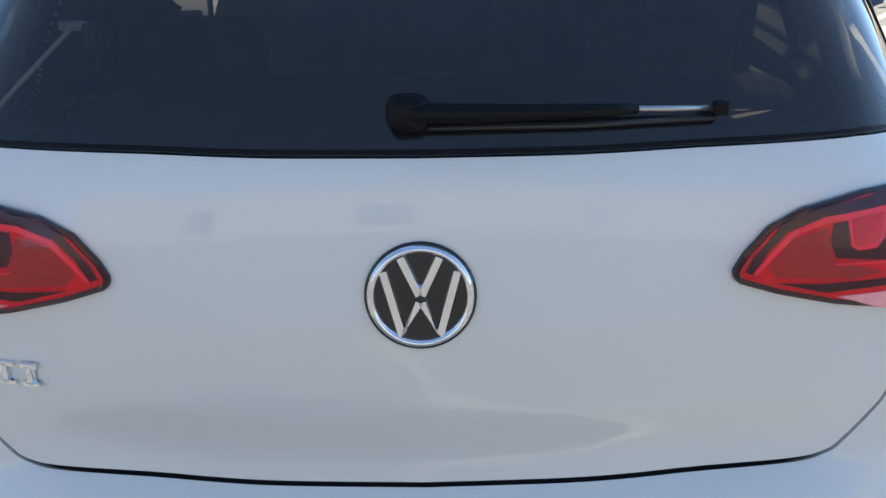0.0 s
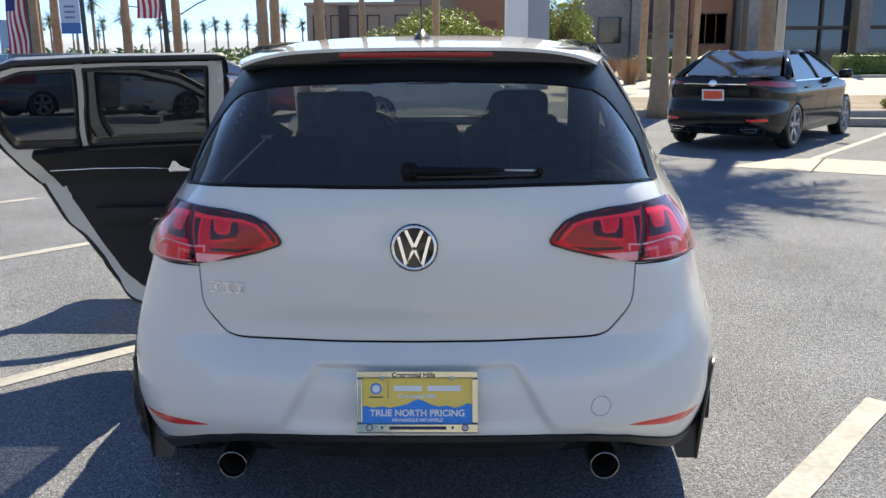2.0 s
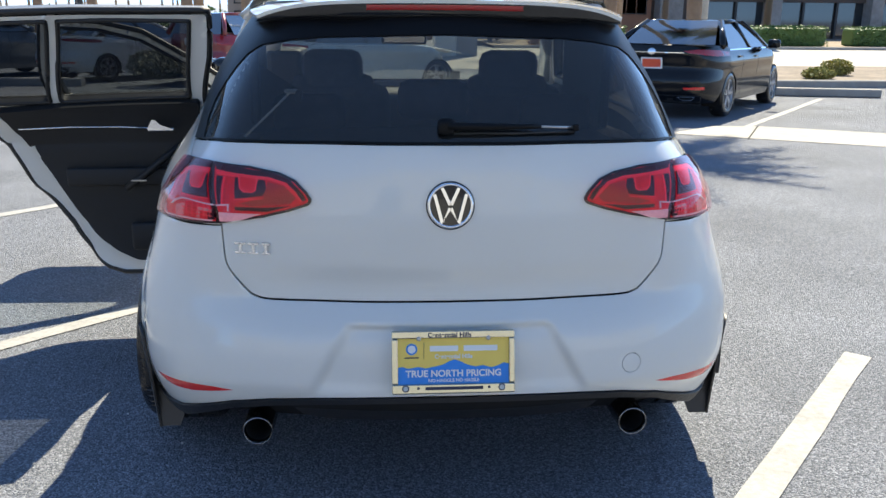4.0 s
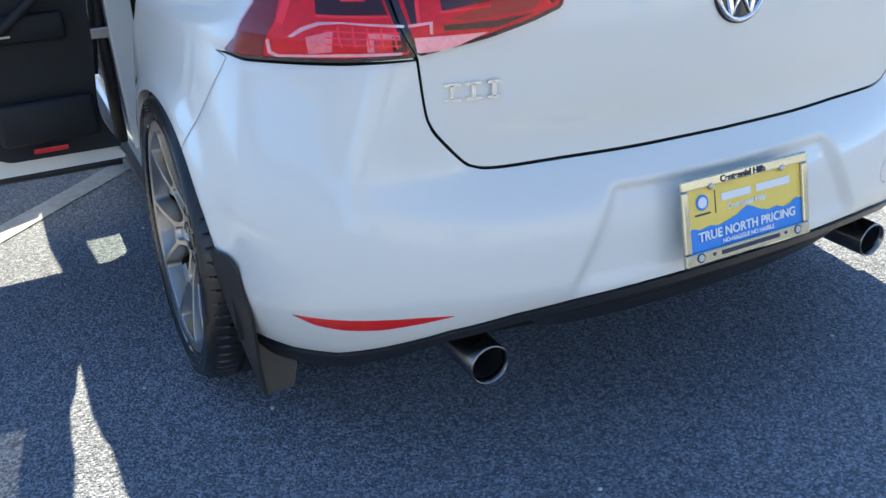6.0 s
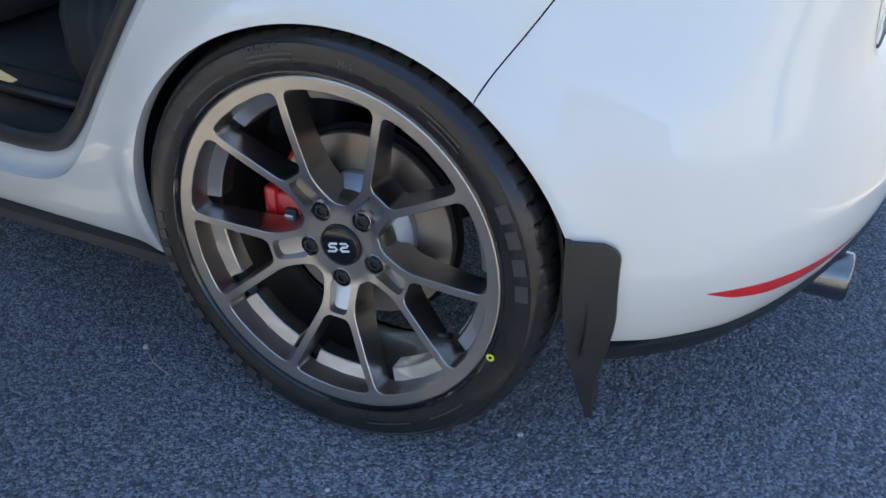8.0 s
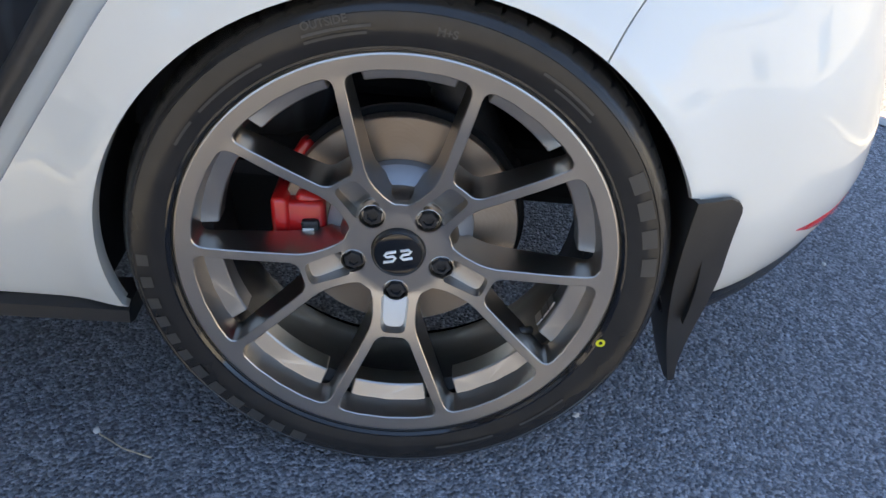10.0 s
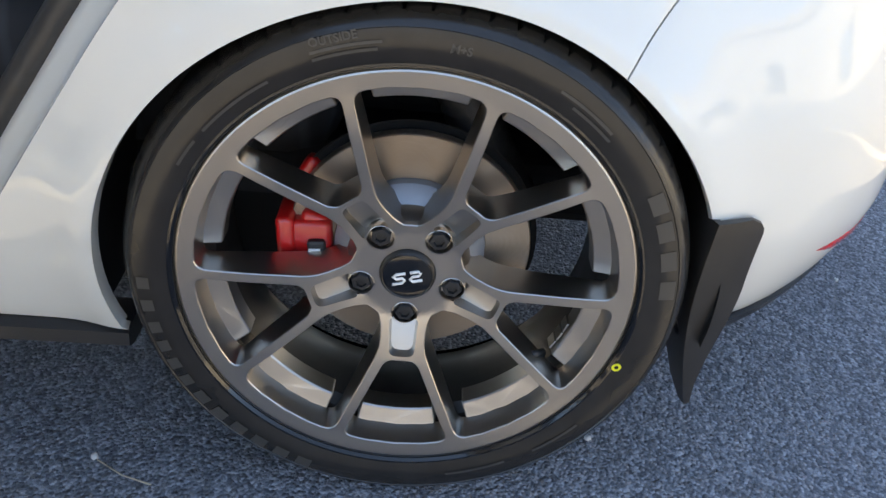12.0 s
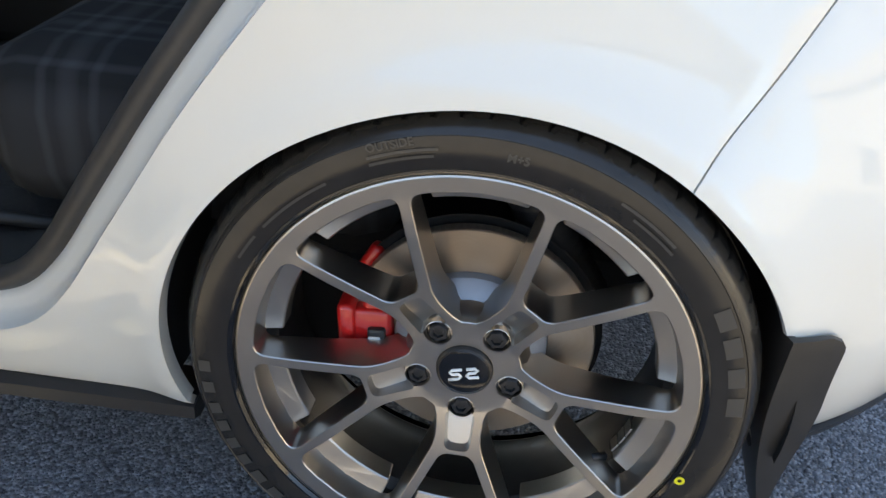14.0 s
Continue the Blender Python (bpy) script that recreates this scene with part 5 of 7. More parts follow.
RT = [(1.615, 0.285), (1.31, 0.290), (1.225, 0.335), (1.130, 0.470), (1.025, 0.630), (0.975, 0.715), (0.932, 0.795), (0.896, 0.860), (0.862, 0.925), (0.836, 0.968), (1.05, 0.979), (1.30, 0.985), (1.615, 0.991)]
FD = [(2.712, 0.238), (1.755, 0.238), (1.735, 0.26), (1.735, 1.330), (2.00, 1.328), (2.25, 1.300), (2.55, 1.12), (2.712, 1.0)]
FW = [[(2.60, 1.02), (1.79, 1.010), (1.79, 1.278), (2.02, 1.276), (2.22, 1.250), (2.45, 1.12)]]
FT = [(2.68, 0.29), (1.78, 0.29), (1.78, 0.98), (2.68, 0.98)]
FD_OPEN = [(2.712, 0.238), (1.71, 0.238), (1.69, 0.262), (1.695, 0.45), (1.735, 0.80), (1.735, 1.285), (2.0, 1.275), (2.22, 1.225), (2.45, 1.085), (2.60, 0.985), (2.712, 0.93)]
FW_OPEN = [[(2.57, 0.915), (1.785, 0.890), (1.785, 1.245), (2.0, 1.235), (2.2, 1.185), (2.43, 1.05)]]
FT_OPEN = [(2.68, 0.29), (1.78, 0.29), (1.78, 0.87), (2.68, 0.88)]
rdoor = car_door("rear_door", RD_OPEN, RW, RT, HINGE_R, -1, -88, "open white rear door with black trim inside")
fdoor = car_door("front_door", FD_OPEN, FW_OPEN, FT_OPEN, HINGE_F, -1, -89, "open white front door behind the rear door", GLASS_FRONT)
car_door("rear_door", RD, RW, RT, HINGE_R, 1, 0, "closed white rear door")
car_door("front_door", FD, FW, FT, HINGE_F, 1, 0, "closed white front door", GLASS_FRONT)
# trim of the open rear door
tube("trim_strip", [flank(y, z, -0.092 - 0.0335) for y, z in ((0.905, 0.922), (1.1, 0.916), (1.3, 0.905), (1.44, 0.897))], 0.006, CHROME, rdoor, 8, "bright metal trim strip", flat=0.6)
hp = flank(1.46, 0.895, -0.135)
handle = part("inner_handle", box(bmesh.new(), *hp, 0.012, 0.105, 0.016, 0.005), CHROME, rdoor, "bright chrome inner handle", True)
vs = [hp + Vector((dx, dy, dz)) for dx in (-0.004, 0.018) for dy, dz in ((-0.050, 0.004), (0.052, 0.002), (0.030, 0.010), (0.002, 0.020), (-0.018, 0.040), (-0.030, 0.040))]
obj("inner_handle_lever", vs, [(0, 1, 2, 3, 4, 5), (11, 10, 9, 8, 7, 6)] + [(i, (i + 1) % 6, 6 + (i + 1) % 6, 6 + i) for i in range(6)], CHROME, handle, smooth=False)
part("armrest", box(bmesh.new(), *flank(1.30, 0.665, -0.128), 0.022, 0.46, 0.075, 0.010), TRIM, rdoor, "", True)
tube("door_pull", [flank(1.53, 0.80, -0.132), flank(1.46, 0.74, -0.152), flank(1.36, 0.66, -0.152), flank(1.30, 0.62, -0.130)], 0.014, TRIM, rdoor, 10)
block("pull_trim", tuple(flank(1.36, 0.655, -0.167)), (0.004, 0.06, 0.006), BRUSHED, rdoor, 0.001)
part("door_pocket", box(bmesh.new(), *flank(1.43, 0.41, -0.130), 0.03, 0.26, 0.12, 0.014), TRIM, rdoor, "", True)
block("warning_reflector", tuple(flank(1.42, 0.318, -0.128)), (0.005, 0.09, 0.014), REFL, rdoor, 0.002)
lp = flank(0.99, 0.765, -0.052)
block("door_latch", tuple(lp), (0.012, 0.030, 0.045), DARKGAP, rdoor, 0.003)
block("latch_screw", tuple(flank(0.955, 0.80, -0.052)), (0.008, 0.014, 0.014), DARKGAP, rdoor, 0.003)
# mirror on the front door
mp = flank(2.58, 0.985, 0.10)
block("door_mirror", tuple(mp), (0.17, 0.10, 0.11), BLACKGLOSS, fdoor, 0.035, label="black door mirror", smooth=True)
block("mirror_glass", tuple(mp + Vector((0, -0.052, 0))), (0.16, 0.004, 0.10), CHROME, fdoor, 0.001)
# sill, pillars and the jamb of the opening
JAMB = [(0.0, -0.001), (0.002, -0.012), (0.005, -0.022), (0.012, -0.028), (0.022, -0.031), (0.030, -0.036), (0.036, -0.050), (0.040, -0.070)]
LINING = [(0.038, -0.060), (0.046, -0.10), (0.050, -0.16), (0.046, -0.24)]
EDGE = edge_top[8:] + edge_low[1:] + [(1.6, 0.266), (1.9, 0.266), (2.3, 0.266), (2.80, 0.266)]
vs, lv, seal_line = [], [], []
for i, (y, z) in enumerate(EDGE):
    a, b = EDGE[max(i - 1, 0)], EDGE[min(i + 1, len(EDGE) - 1)]
    d = Vector((b[0] - a[0], b[1] - a[1])).normalized()
    vs += [flank(y - d.y * q, z + d.x * q, o) for q, o in JAMB]
    lv += [flank(y - d.y * q, z + d.x * q, o) for q, o in LINING]
    seal_line.append(flank(y - d.y * 0.044, z + d.x * 0.044, -0.048))
n = len(JAMB)
obj("door_jamb", vs, [(j * n + i, j * n + i + 1, (j + 1) * n + i + 1, (j + 1) * n + i) for j in range(len(EDGE) - 1) for i in range(n - 1)], PAINT, car, "white painted door jamb and sill", crisp=50)
obj("opening_lining", lv, [(j * 4 + i, j * 4 + i + 1, j * 4 + i + 5, j * 4 + i + 4) for j in range(len(EDGE) - 1) for i in range(3)], TRIM, car, "black lining of the door opening")
tube("sill_scuff_edge", [(-0.735, 1.25, 0.352), (-0.735, 2.7, 0.352)], 0.010, RUBBER, car, 8)
for s in (-1, 1):
    sb = [(0.825, 0.1935), (0.852, 0.1935), (0.866, 0.188), (0.868, 0.170), (0.852, 0.162), (0.76, 0.160)]
    vs = [(s * x * (1.0 if y > 1.15 else 0.997), y, z - 0.018 * (y - 1.105)) for y in (1.105, 1.8, 2.9) for x, z in sb]
    bmx = bmesh.new()
    bv = [bmx.verts.new(v) for v in vs]
    for j in range(2):
        for i in range(5):
            bmx.faces.new((bv[j * 6 + i], bv[j * 6 + i + 1], bv[j * 6 + i + 7], bv[j * 6 + i + 6]))
    bmx.faces.new(bv[:6])
    part("side_skirt", bmx, BLACKPLASTIC, car, "black side skirt")
tube("opening_seal", seal_line, 0.016, mat("grey_seal", (0.045, 0.042, 0.040), 0.45, 0, 0, 0.2, 80), car, 12, "dark grey rubber seal round the door opening")
block("door_check_strap", (-0.87, 1.60, 0.62), (0.10, 0.012, 0.03), BRUSHED, car, 0.003)
def post(name, prof, y0, y1, parent, label=""):
    """A body post of (x, z) outer line, between two lines along the car."""
    v, f = [], []
    for x, z in prof:
        for yy, xx in ((y0, x - 0.07), (y0, x - 0.006), (y0 + 0.006, x), (y1 - 0.006, x), (y1, x - 0.006), (y1, x - 0.07)):
            v.append((-xx, yy, z))
    for j in range(len(prof) - 1):
        f += [(j * 6 + k, (j + 1) * 6 + k, (j + 1) * 6 + (k + 1) % 6, j * 6 + (k + 1) % 6) for k in range(6)]
    return obj(name, v, f, PAINT, parent, label, crisp=40)


# added rubber tube that blocks sun through the hinge gap
tube("hinge_sun_blocker", [(-0.884, 1.662, 0.28), (-0.884, 1.662, 0.60), (-0.884, 1.662, 0.925)], 0.019, RUBBER, car, 8)
post("door_pillar", [(0.856, 0.255), (0.864, 0.35), (0.868, 0.6), (0.866, 0.80), (0.856, 0.90), (0.832, 1.0), (0.800, 1.10), (0.758, 1.20), (0.712, 1.29), (0.66, 1.345)], 1.585, 1.725, car, "white painted door pillar")
post("door_pillar", [(0.856, 0.255), (0.864, 0.35), (0.868, 0.6), (0.866, 0.80), (0.850, 0.95), (0.80, 0.985)], 2.735, 2.815, car, "white painted front door pillar")
for s in (-1, 1):
    rl = [(0.95, 0.565, 1.360, 0.598, 1.330), (1.25, 0.570, 1.372, 0.680, 1.308), (1.50, 0.575, 1.376, 0.712, 1.302), (1.65, 0.575, 1.377, 0.716, 1.302), (2.0, 0.575, 1.368, 0.705, 1.298), (2.3, 0.565, 1.338, 0.700, 1.280)]
    v = []
    for y, x0, z0, x1, z1 in rl:
        v += [(s * (x0 - 0.03), y, z0 + 0.004), (s * (x0 + x1) / 2, y, (z0 + z1) / 2 + 0.012), (s * x1, y, z1), (s * (x1 - 0.02), y, z1 - 0.02), (s * (x0 - 0.03), y, z1 - 0.01)]
    obj("roof_rail", v, [(5 * i + k, 5 * i + k + 1, 5 * i + k + 6, 5 * i + k + 5) for i in range(5) for k in range(4)], PAINT, car)
    tube("windscreen_pillar", [Vector((s * 0.655, 2.27, 1.295)), Vector((s * 0.735, 2.62, 1.16)), Vector((s * 0.80, 3.02, 0.955))], [0.045, 0.05, 0.055], PAINT, car, 10)
# front wings, bonnet and nose close the car
for s in (-1, 1):
    fw = [Y(2.80, 0.24)] + [Y(*p) for p in arc(192, -12, 30, 0.345, AXLE_F)] + [(4.6, 0.24), (5.29, 0.26), (5.29, 0.70), (4.6, 0.78), Y(3.45, 0.86), Y(2.80, 0.985)]
    skin("front_wing", ccw(fw) if s > 0 else mir(ccw(fw)), PAINT, car, 0, 0.012, 0.04, label="white painted front wing and nose")
vs, fs = [], []
hz = curve_fn([2.95, 3.3, 3.8, 4.05, 4.16], [0.965, 0.925, 0.845, 0.775, 0.70])
for j in range(17):
    y = 2.95 + 1.19 * j / 16
    for i in range(21):
        t = 2 * i / 20 - 1
        wd = 0.80 if y < 3.45 else 0.80 * max(0.05, math.cos((y - 3.45) / 0.73 * math.pi / 2)) ** 0.5
        vs.append((wd * t, y, float(hz(y)) - 0.05 * t * t * abs(t)))
fs = [(j * 21 + i, j * 21 + i + 1, j * 21 + i + 22, j * 21 + i + 21) for j in range(16) for i in range(20)]
obj("bonnet", vs, fs, PAINT, car, "white bonnet")
vs = []
for j in range(9):
    t = j / 8
    for i in range(13):
        s = 2 * i / 12 - 1
        y, z, wd = 3.02 - 0.70 * t, 0.955 + 0.385 * t - 0.02 * math.sin(math.pi * t) * -1, 0.79 - 0.15 * t
        vs.append((wd * s, y - 0.16 * s * s, z))
obj("windscreen", vs, [(j * 13 + i, j * 13 + i + 1, j * 13 + i + 14, j * 13 + i + 13) for j in range(8) for i in range(12)], GLASS_CLEAR, car, "clear windscreen")

# ---------------------------------------------------------------- cabin
def plaid():
    m, nt, p = nodes_of("tartan_cloth")
    co = nt.nodes.new("ShaderNodeTexCoord")
    base = None
    for axis, sc in (("X", 14.0), ("Y", 14.0), ("X", 28.0), ("Y", 28.0)):
        w = nt.nodes.new("ShaderNodeTexWave")
        w.bands_direction = axis
        w.inputs["Scale"].default_value = sc / 6.0
        nt.links.new(co.outputs["Object"], w.inputs[0])
        r = nt.nodes.new("ShaderNodeMapRange")
        r.inputs[1].default_value, r.inputs[2].default_value = 0.86, 1.0
        nt.links.new(w.outputs["Fac"], r.inputs[0])
        if base is None:
            base = r.outputs[0]
        else:
            a = nt.nodes.new("ShaderNodeMath")
            a.operation = "ADD"
            nt.links.new(base, a.inputs[0])
            nt.links.new(r.outputs[0], a.inputs[1])
            base = a.outputs[0]
    rp = nt.nodes.new("ShaderNodeValToRGB")
    rp.color_ramp.elements[0].color = (0.007, 0.0075, 0.009, 1)
    rp.color_ramp.elements[1].color = (0.055, 0.062, 0.072, 1)
    sc = nt.nodes.new("ShaderNodeMath")
    sc.operation = "MULTIPLY"
    sc.inputs[1].default_value = 0.33
    nt.links.new(base, sc.inputs[0])
    nt.links.new(sc.outputs[0], rp.inputs[0])
    nt.links.new(rp.outputs[0], p.inputs["Base Color"])
    p.inputs["Roughness"].default_value = 0.9
    return m


TARTAN = plaid()
SEAT = mat("dark_seat_cloth", (0.045, 0.044, 0.045), 0.85, 0, 0, 0.2, 120, 0.5, 700)
CARPET = mat("dark_carpet", (0.028, 0.027, 0.027), 0.95, 0, 0, 0.3, 150)
bench = part("rear_bench", box(bmesh.new(), 0, 1.14, 0.47, 1.48, 0.56, 0.22, 0.07), TARTAN, car, "dark tartan rear bench", True)
block("bench_front", (0, 1.34, 0.40), (1.20, 0.09, 0.20), SEAT, bench, 0.04, smooth=True)
part("bench_back", box(bmesh.new(), 0, 0.86, 0.72, 1.36, 0.16, 0.46, 0.06, Matrix.Translation((0, 0.0, 0.0)) @ Matrix.Translation((0, 0.86, 0.72)) @ Matrix.Rotation(radians(14), 4, "X") @ Matrix.Translation((0, -0.86, -0.72))), TARTAN, bench, "dark tartan backrest", True)
for x in (-0.40, 0.0, 0.40):
    zz = 1.045 if x == 0 else 1.0
    block("headrest", (x, 0.80, zz), (0.23, 0.09, 0.13), SEAT, bench, 0.035, smooth=True)
for x in (-0.37, 0.37):
    st = part("front_seat", box(bmesh.new(), x, 2.05, 0.44, 0.50, 0.50, 0.18, 0.06), SEAT, car, "dark front seat", True)
    R = Matrix.Translation((x, 1.80, 0.5)) @ Matrix.Rotation(radians(12), 4, "X") @ Matrix.Translation((-x, -1.80, -0.5))
    part("seat_back", box(bmesh.new(), x, 1.80, 0.74, 0.48, 0.14, 0.60, 0.06, R), SEAT, st, "", True)
    part("seat_shoulder", box(bmesh.new(), x, 1.80, 0.97, 0.36, 0.12, 0.24, 0.06, R), SEAT, st, "", True)
    part("headrest", box(bmesh.new(), x, 1.79, 1.10, 0.25, 0.10, 0.18, 0.045, R), SEAT, st, "", True)
block("cabin_floor", (0, 1.9, 0.335), (1.46, 2.4, 0.02), CARPET, car, 0.0)
block("boot_floor", (0, 0.55, 0.40), (1.0, 0.75, 0.02), CARPET, car, 0.0)
# block left of the dash, added to stop sun passing through the cabin
block("instrument_hood", (-0.67, 2.76, 1.02), (0.19, 0.40, 0.24), TRIM, car, 0.03)
block("pillar_trim", (0.555, 1.06, 1.11), (0.03, 0.60, 0.30), TRIM, car, 0.01)
block("pillar_trim", (-0.565, 0.86, 1.11), (0.03, 0.22, 0.28), TRIM, car, 0.01)
# console sized to catch sun that would cross the cabin floor
block("centre_console", (0.0, 2.05, 0.49), (0.24, 1.15, 0.30), TRIM, car, 0.03)
block("side_lining", (0.715, 1.85, 0.60), (0.03, 1.95, 0.60), TRIM, car, 0.01)
block("parcel_shelf", (0, 0.57, 0.945), (1.06, 0.52, 0.02), CARPET, car, 0.006, label="dark parcel shelf")
for s in (-1, 1):
    block("boot_side_trim", (s * 0.55, 0.68, 0.65), (0.05, 0.72, 0.55), CARPET, car, 0.02)
block("dashboard", (0, 2.86, 0.80), (1.36, 0.42, 0.24), TRIM, car, 0.06, label="black dashboard", smooth=True)
block("headlining", (0, 1.40, 1.318), (1.0, 1.7, 0.012), mat("light_headlining", (0.10, 0.10, 0.10), 0.9), car, 0.0)
block("bulkhead", (0, 3.02, 0.60), (1.36, 0.04, 0.62), DARKGAP, car, 0.0)
v, f = lathe([(0.185 + 0.013 * math.cos(a), 0.013 * math.sin(a)) for a in np.linspace(0, 2 * math.pi, 11)[:-1]], 48, True)
SW = Matrix.Translation((-0.37, 2.52, 0.86)) @ Matrix.Rotation(math.pi / 2, 4, "Z") @ Matrix.Rotation(radians(-22), 4, "Y")
stw = obj("steering_wheel", [SW @ Vector(p) for p in v], f, TRIM, car, "black steering wheel")
part("spokes", box(box(bmesh.new(), 0, 0, 0, 0.02, 0.34, 0.035, 0.008, SW), 0, 0, -0.06, 0.02, 0.05, 0.12, 0.008, SW), TRIM, stw)
block("rear_view_mirror", (-0.05, 2.42, 1.205), (0.23, 0.03, 0.065), BLACKPLASTIC, car, 0.012, label="black rear-view mirror")
block("mirror_face", (-0.05, 2.403, 1.205), (0.205, 0.004, 0.048), CHROME, car, 0.001)
block("sun_visor", (-0.3, 2.32, 1.29), (0.42, 0.12, 0.012), SEAT, car, 0.004)
# hook and cord of the parcel shelf
hk = on_skin(-0.405, 1.115, -0.014)
hook = block("shelf_hook", tuple(hk), (0.035, 0.014, 0.012), mat("hook_grey", (0.5, 0.5, 0.48), 0.4), car, 0.005)
block("shelf_hook_clip", tuple(hk + Vector((0.02, -0.002, -0.012))), (0.018, 0.016, 0.03), BLACKPLASTIC, hook, 0.004)
tube("shelf_cord", [hk + Vector((0.0, 0, 0)), on_skin(-0.455, 1.065, -0.012), on_skin(-0.525, 1.0, -0.010)], 0.003, mat("pale_cord", (0.85, 0.83, 0.76), 0.8), hook, 6)

# ---------------------------------------------------------------- ground
ASPHALT = asphalt_material("asphalt", (0.090, 0.098, 0.115), (0.290, 0.304, 0.336))
CONCRETE = mat("concrete", (0.33, 0.31, 0.28), 0.85, 0, 0, 0.18, 6, 0.5, 90)
LINE = mat("worn_white_line", (0.31, 0.305, 0.29), 0.8, 0, 0, 0.28, 45, 0.6, 180)
GRAVEL = mat("tan_gravel", (0.175, 0.14, 0.105), 0.9, 0, 0, 0.45, 9, 1.0, 40)
SOIL = mat("dry_soil", (0.26, 0.20, 0.14), 0.95, 0, 0, 0.3, 3, 1.0, 30)


def sheet(name, pts, z, material, label="", h=0.0):
    n = len(pts)
    vs = [(x, y, z) for x, y in pts]
    fs = [tuple(range(n))]
    if h:
        vs += [(x, y, z - h) for x, y in pts]
        fs += [(i, n + i, n + (i + 1) % n, (i + 1) % n) for i in range(n)]
    bmx = bmesh.new()
    bv = [bmx.verts.new(v) for v in vs]
    for f in fs:
        bmx.faces.new([bv[i] for i in f])
    ob = part(name, bmx, material)
    return tagged(ob, label, "", "", "structure") if label else ob


vs = [(0, 5, 0)]
rings = [0, 3, 8, 20, 60, 200, 700, 3000]
for r in rings[1:]:
    vs += [(r * math.cos(a), 5 + r * math.sin(a), 0) for a in np.linspace(0, 2 * math.pi, 49)[:-1]]
fs = [(0, 1 + i, 1 + (i + 1) % 48) for i in range(48)]
for k in range(len(rings) - 2):
    fs += [(1 + k * 48 + i, 1 + (k + 1) * 48 + i, 1 + (k + 1) * 48 + (i + 1) % 48, 1 + k * 48 + (i + 1) % 48) for i in range(48)]
tagged(obj("ground", vs, fs, ASPHALT, smooth=False), "worn grey parking-lot asphalt", "ground", "", "structure")


def stripe(a, b, w, label="worn white parking line on the asphalt"):
    a, b = Vector(a), Vector(b)
    d = (b - a).normalized()
    n = Vector((-d.y, d.x)) * w / 2
    k = max(2, int((b - a).length / 0.25))
    rng = random.Random(int(a.x * 100))
    L, R = [], []
    for i in range(k + 1):
        p = a.lerp(b, i / k)
        L.append(tuple(p + n * (1 + rng.uniform(-0.08, 0.08))))
        R.append(tuple(p - n * (1 + rng.uniform(-0.08, 0.08))))
    return tagged(sheet("parking_line", R + L[::-1], 0.004, LINE), label, "parking line", "parking lines", "structure")


stripe((1.745, 1.08), (-2.6, -3.92), 0.10)
stripe((-0.55, 2.55), (-5.0, -2.0), 0.095)
stripe((-2.25, 4.25), (-6.0, 0.1), 0.10)
stripe((-3.95, 5.85), (-8.0, 1.6), 0.10)
stripe((4.43, 8.36), (7.5, 12.3), 0.10)
# concrete valley gutter that runs past the parked sedan
g0, gd, gn = Vector((3.85, 7.35)), Vector((0.878, -0.478)).normalized(), Vector((0.478, 0.878)).normalized()
gut = [g0 - gd * 0.75 + gn * 0.1, g0 + gd * 14, g0 + gd * 14 + gn * 1.35, g0 + gd * 0.2 + gn * 1.35, g0 - gd * 0.35 + gn * 1.1]
tagged(sheet("gutter", [tuple(p) for p in gut], 0.005, CONCRETE), "pale concrete valley gutter across the lot", "gutter", "", "structure")
for k in range(5):
    a = g0 + gd * (0.15 + 3.0 * k)
    tagged(sheet("gutter_joint", [tuple(a), tuple(a + gd * 0.02), tuple(a + gd * 0.02 + gn * 1.35), tuple(a + gn * 1.35)], 0.009, DARKGAP), "dark joint in the concrete gutter", "joint", "", "structure")


def kerb(pts, w=0.16, h=0.15, label="pale concrete kerb"):
    L, R = [], []
    for i, p in enumerate(pts):
        d = (Vector(pts[min(i + 1, len(pts) - 1)]) - Vector(pts[max(i - 1, 0)])).normalized()
        n = Vector((-d.y, d.x)) * w
        L.append(Vector(p) + n)
        R.append(Vector(p))
    vs, k = [], len(pts)
    for q, z in ((R, 0.0), (R, h - 0.02), (None, h), (L, h), (L, 0.0)):
        for i in range(k):
            c = q[i] if q else R[i].lerp(L[i], 0.15)
            vs.append((c.x, c.y, z))
    fs = [(j * k + i, j * k + i + 1, (j + 1) * k + i + 1, (j + 1) * k + i) for j in range(4) for i in range(k - 1)]
    fs += [tuple(j * k for j in range(5)), tuple(j * k + k - 1 for j in range(5))]
    return tagged(obj("kerb", vs, fs, CONCRETE, smooth=False), label, "kerb", "", "structure")


kerb([(3.3, 20.5), (3.2, 16.4), (3.45, 15.5), (4.2, 15.0), (8.0, 14.7), (14.0, 14.8), (40.0, 15.4)])
tagged(sheet("planting_bed", [(3.32, 20.5), (3.35, 16.4), (3.6, 15.6), (4.25, 15.15), (8, 14.85), (40, 15.55), (40, 20.5)], 0.13, GRAVEL), "tan gravel planting island", "gravel bed", "", "structure")
tagged(sheet("driveway", [(-8, 20.55), (60, 20.55), (60, 37), (-8, 37)], 0.012, CONCRETE), "pale concrete driveway", "driveway", "", "structure")
kerb([(5.0, 37.05), (60.0, 37.05)])
tagged(sheet("planting_bed", [(5, 37.2), (60, 37.2), (60, 56), (5, 56)], 0.13, SOIL), "bare soil bed before the building", "soil bed", "", "structure")
# island of the row of cars on the far side
kerb([(-14.0, 14.4), (-6.3, 14.6), (-5.8, 14.5)])
ws = Vector((1.53, -0.33)).normalized()
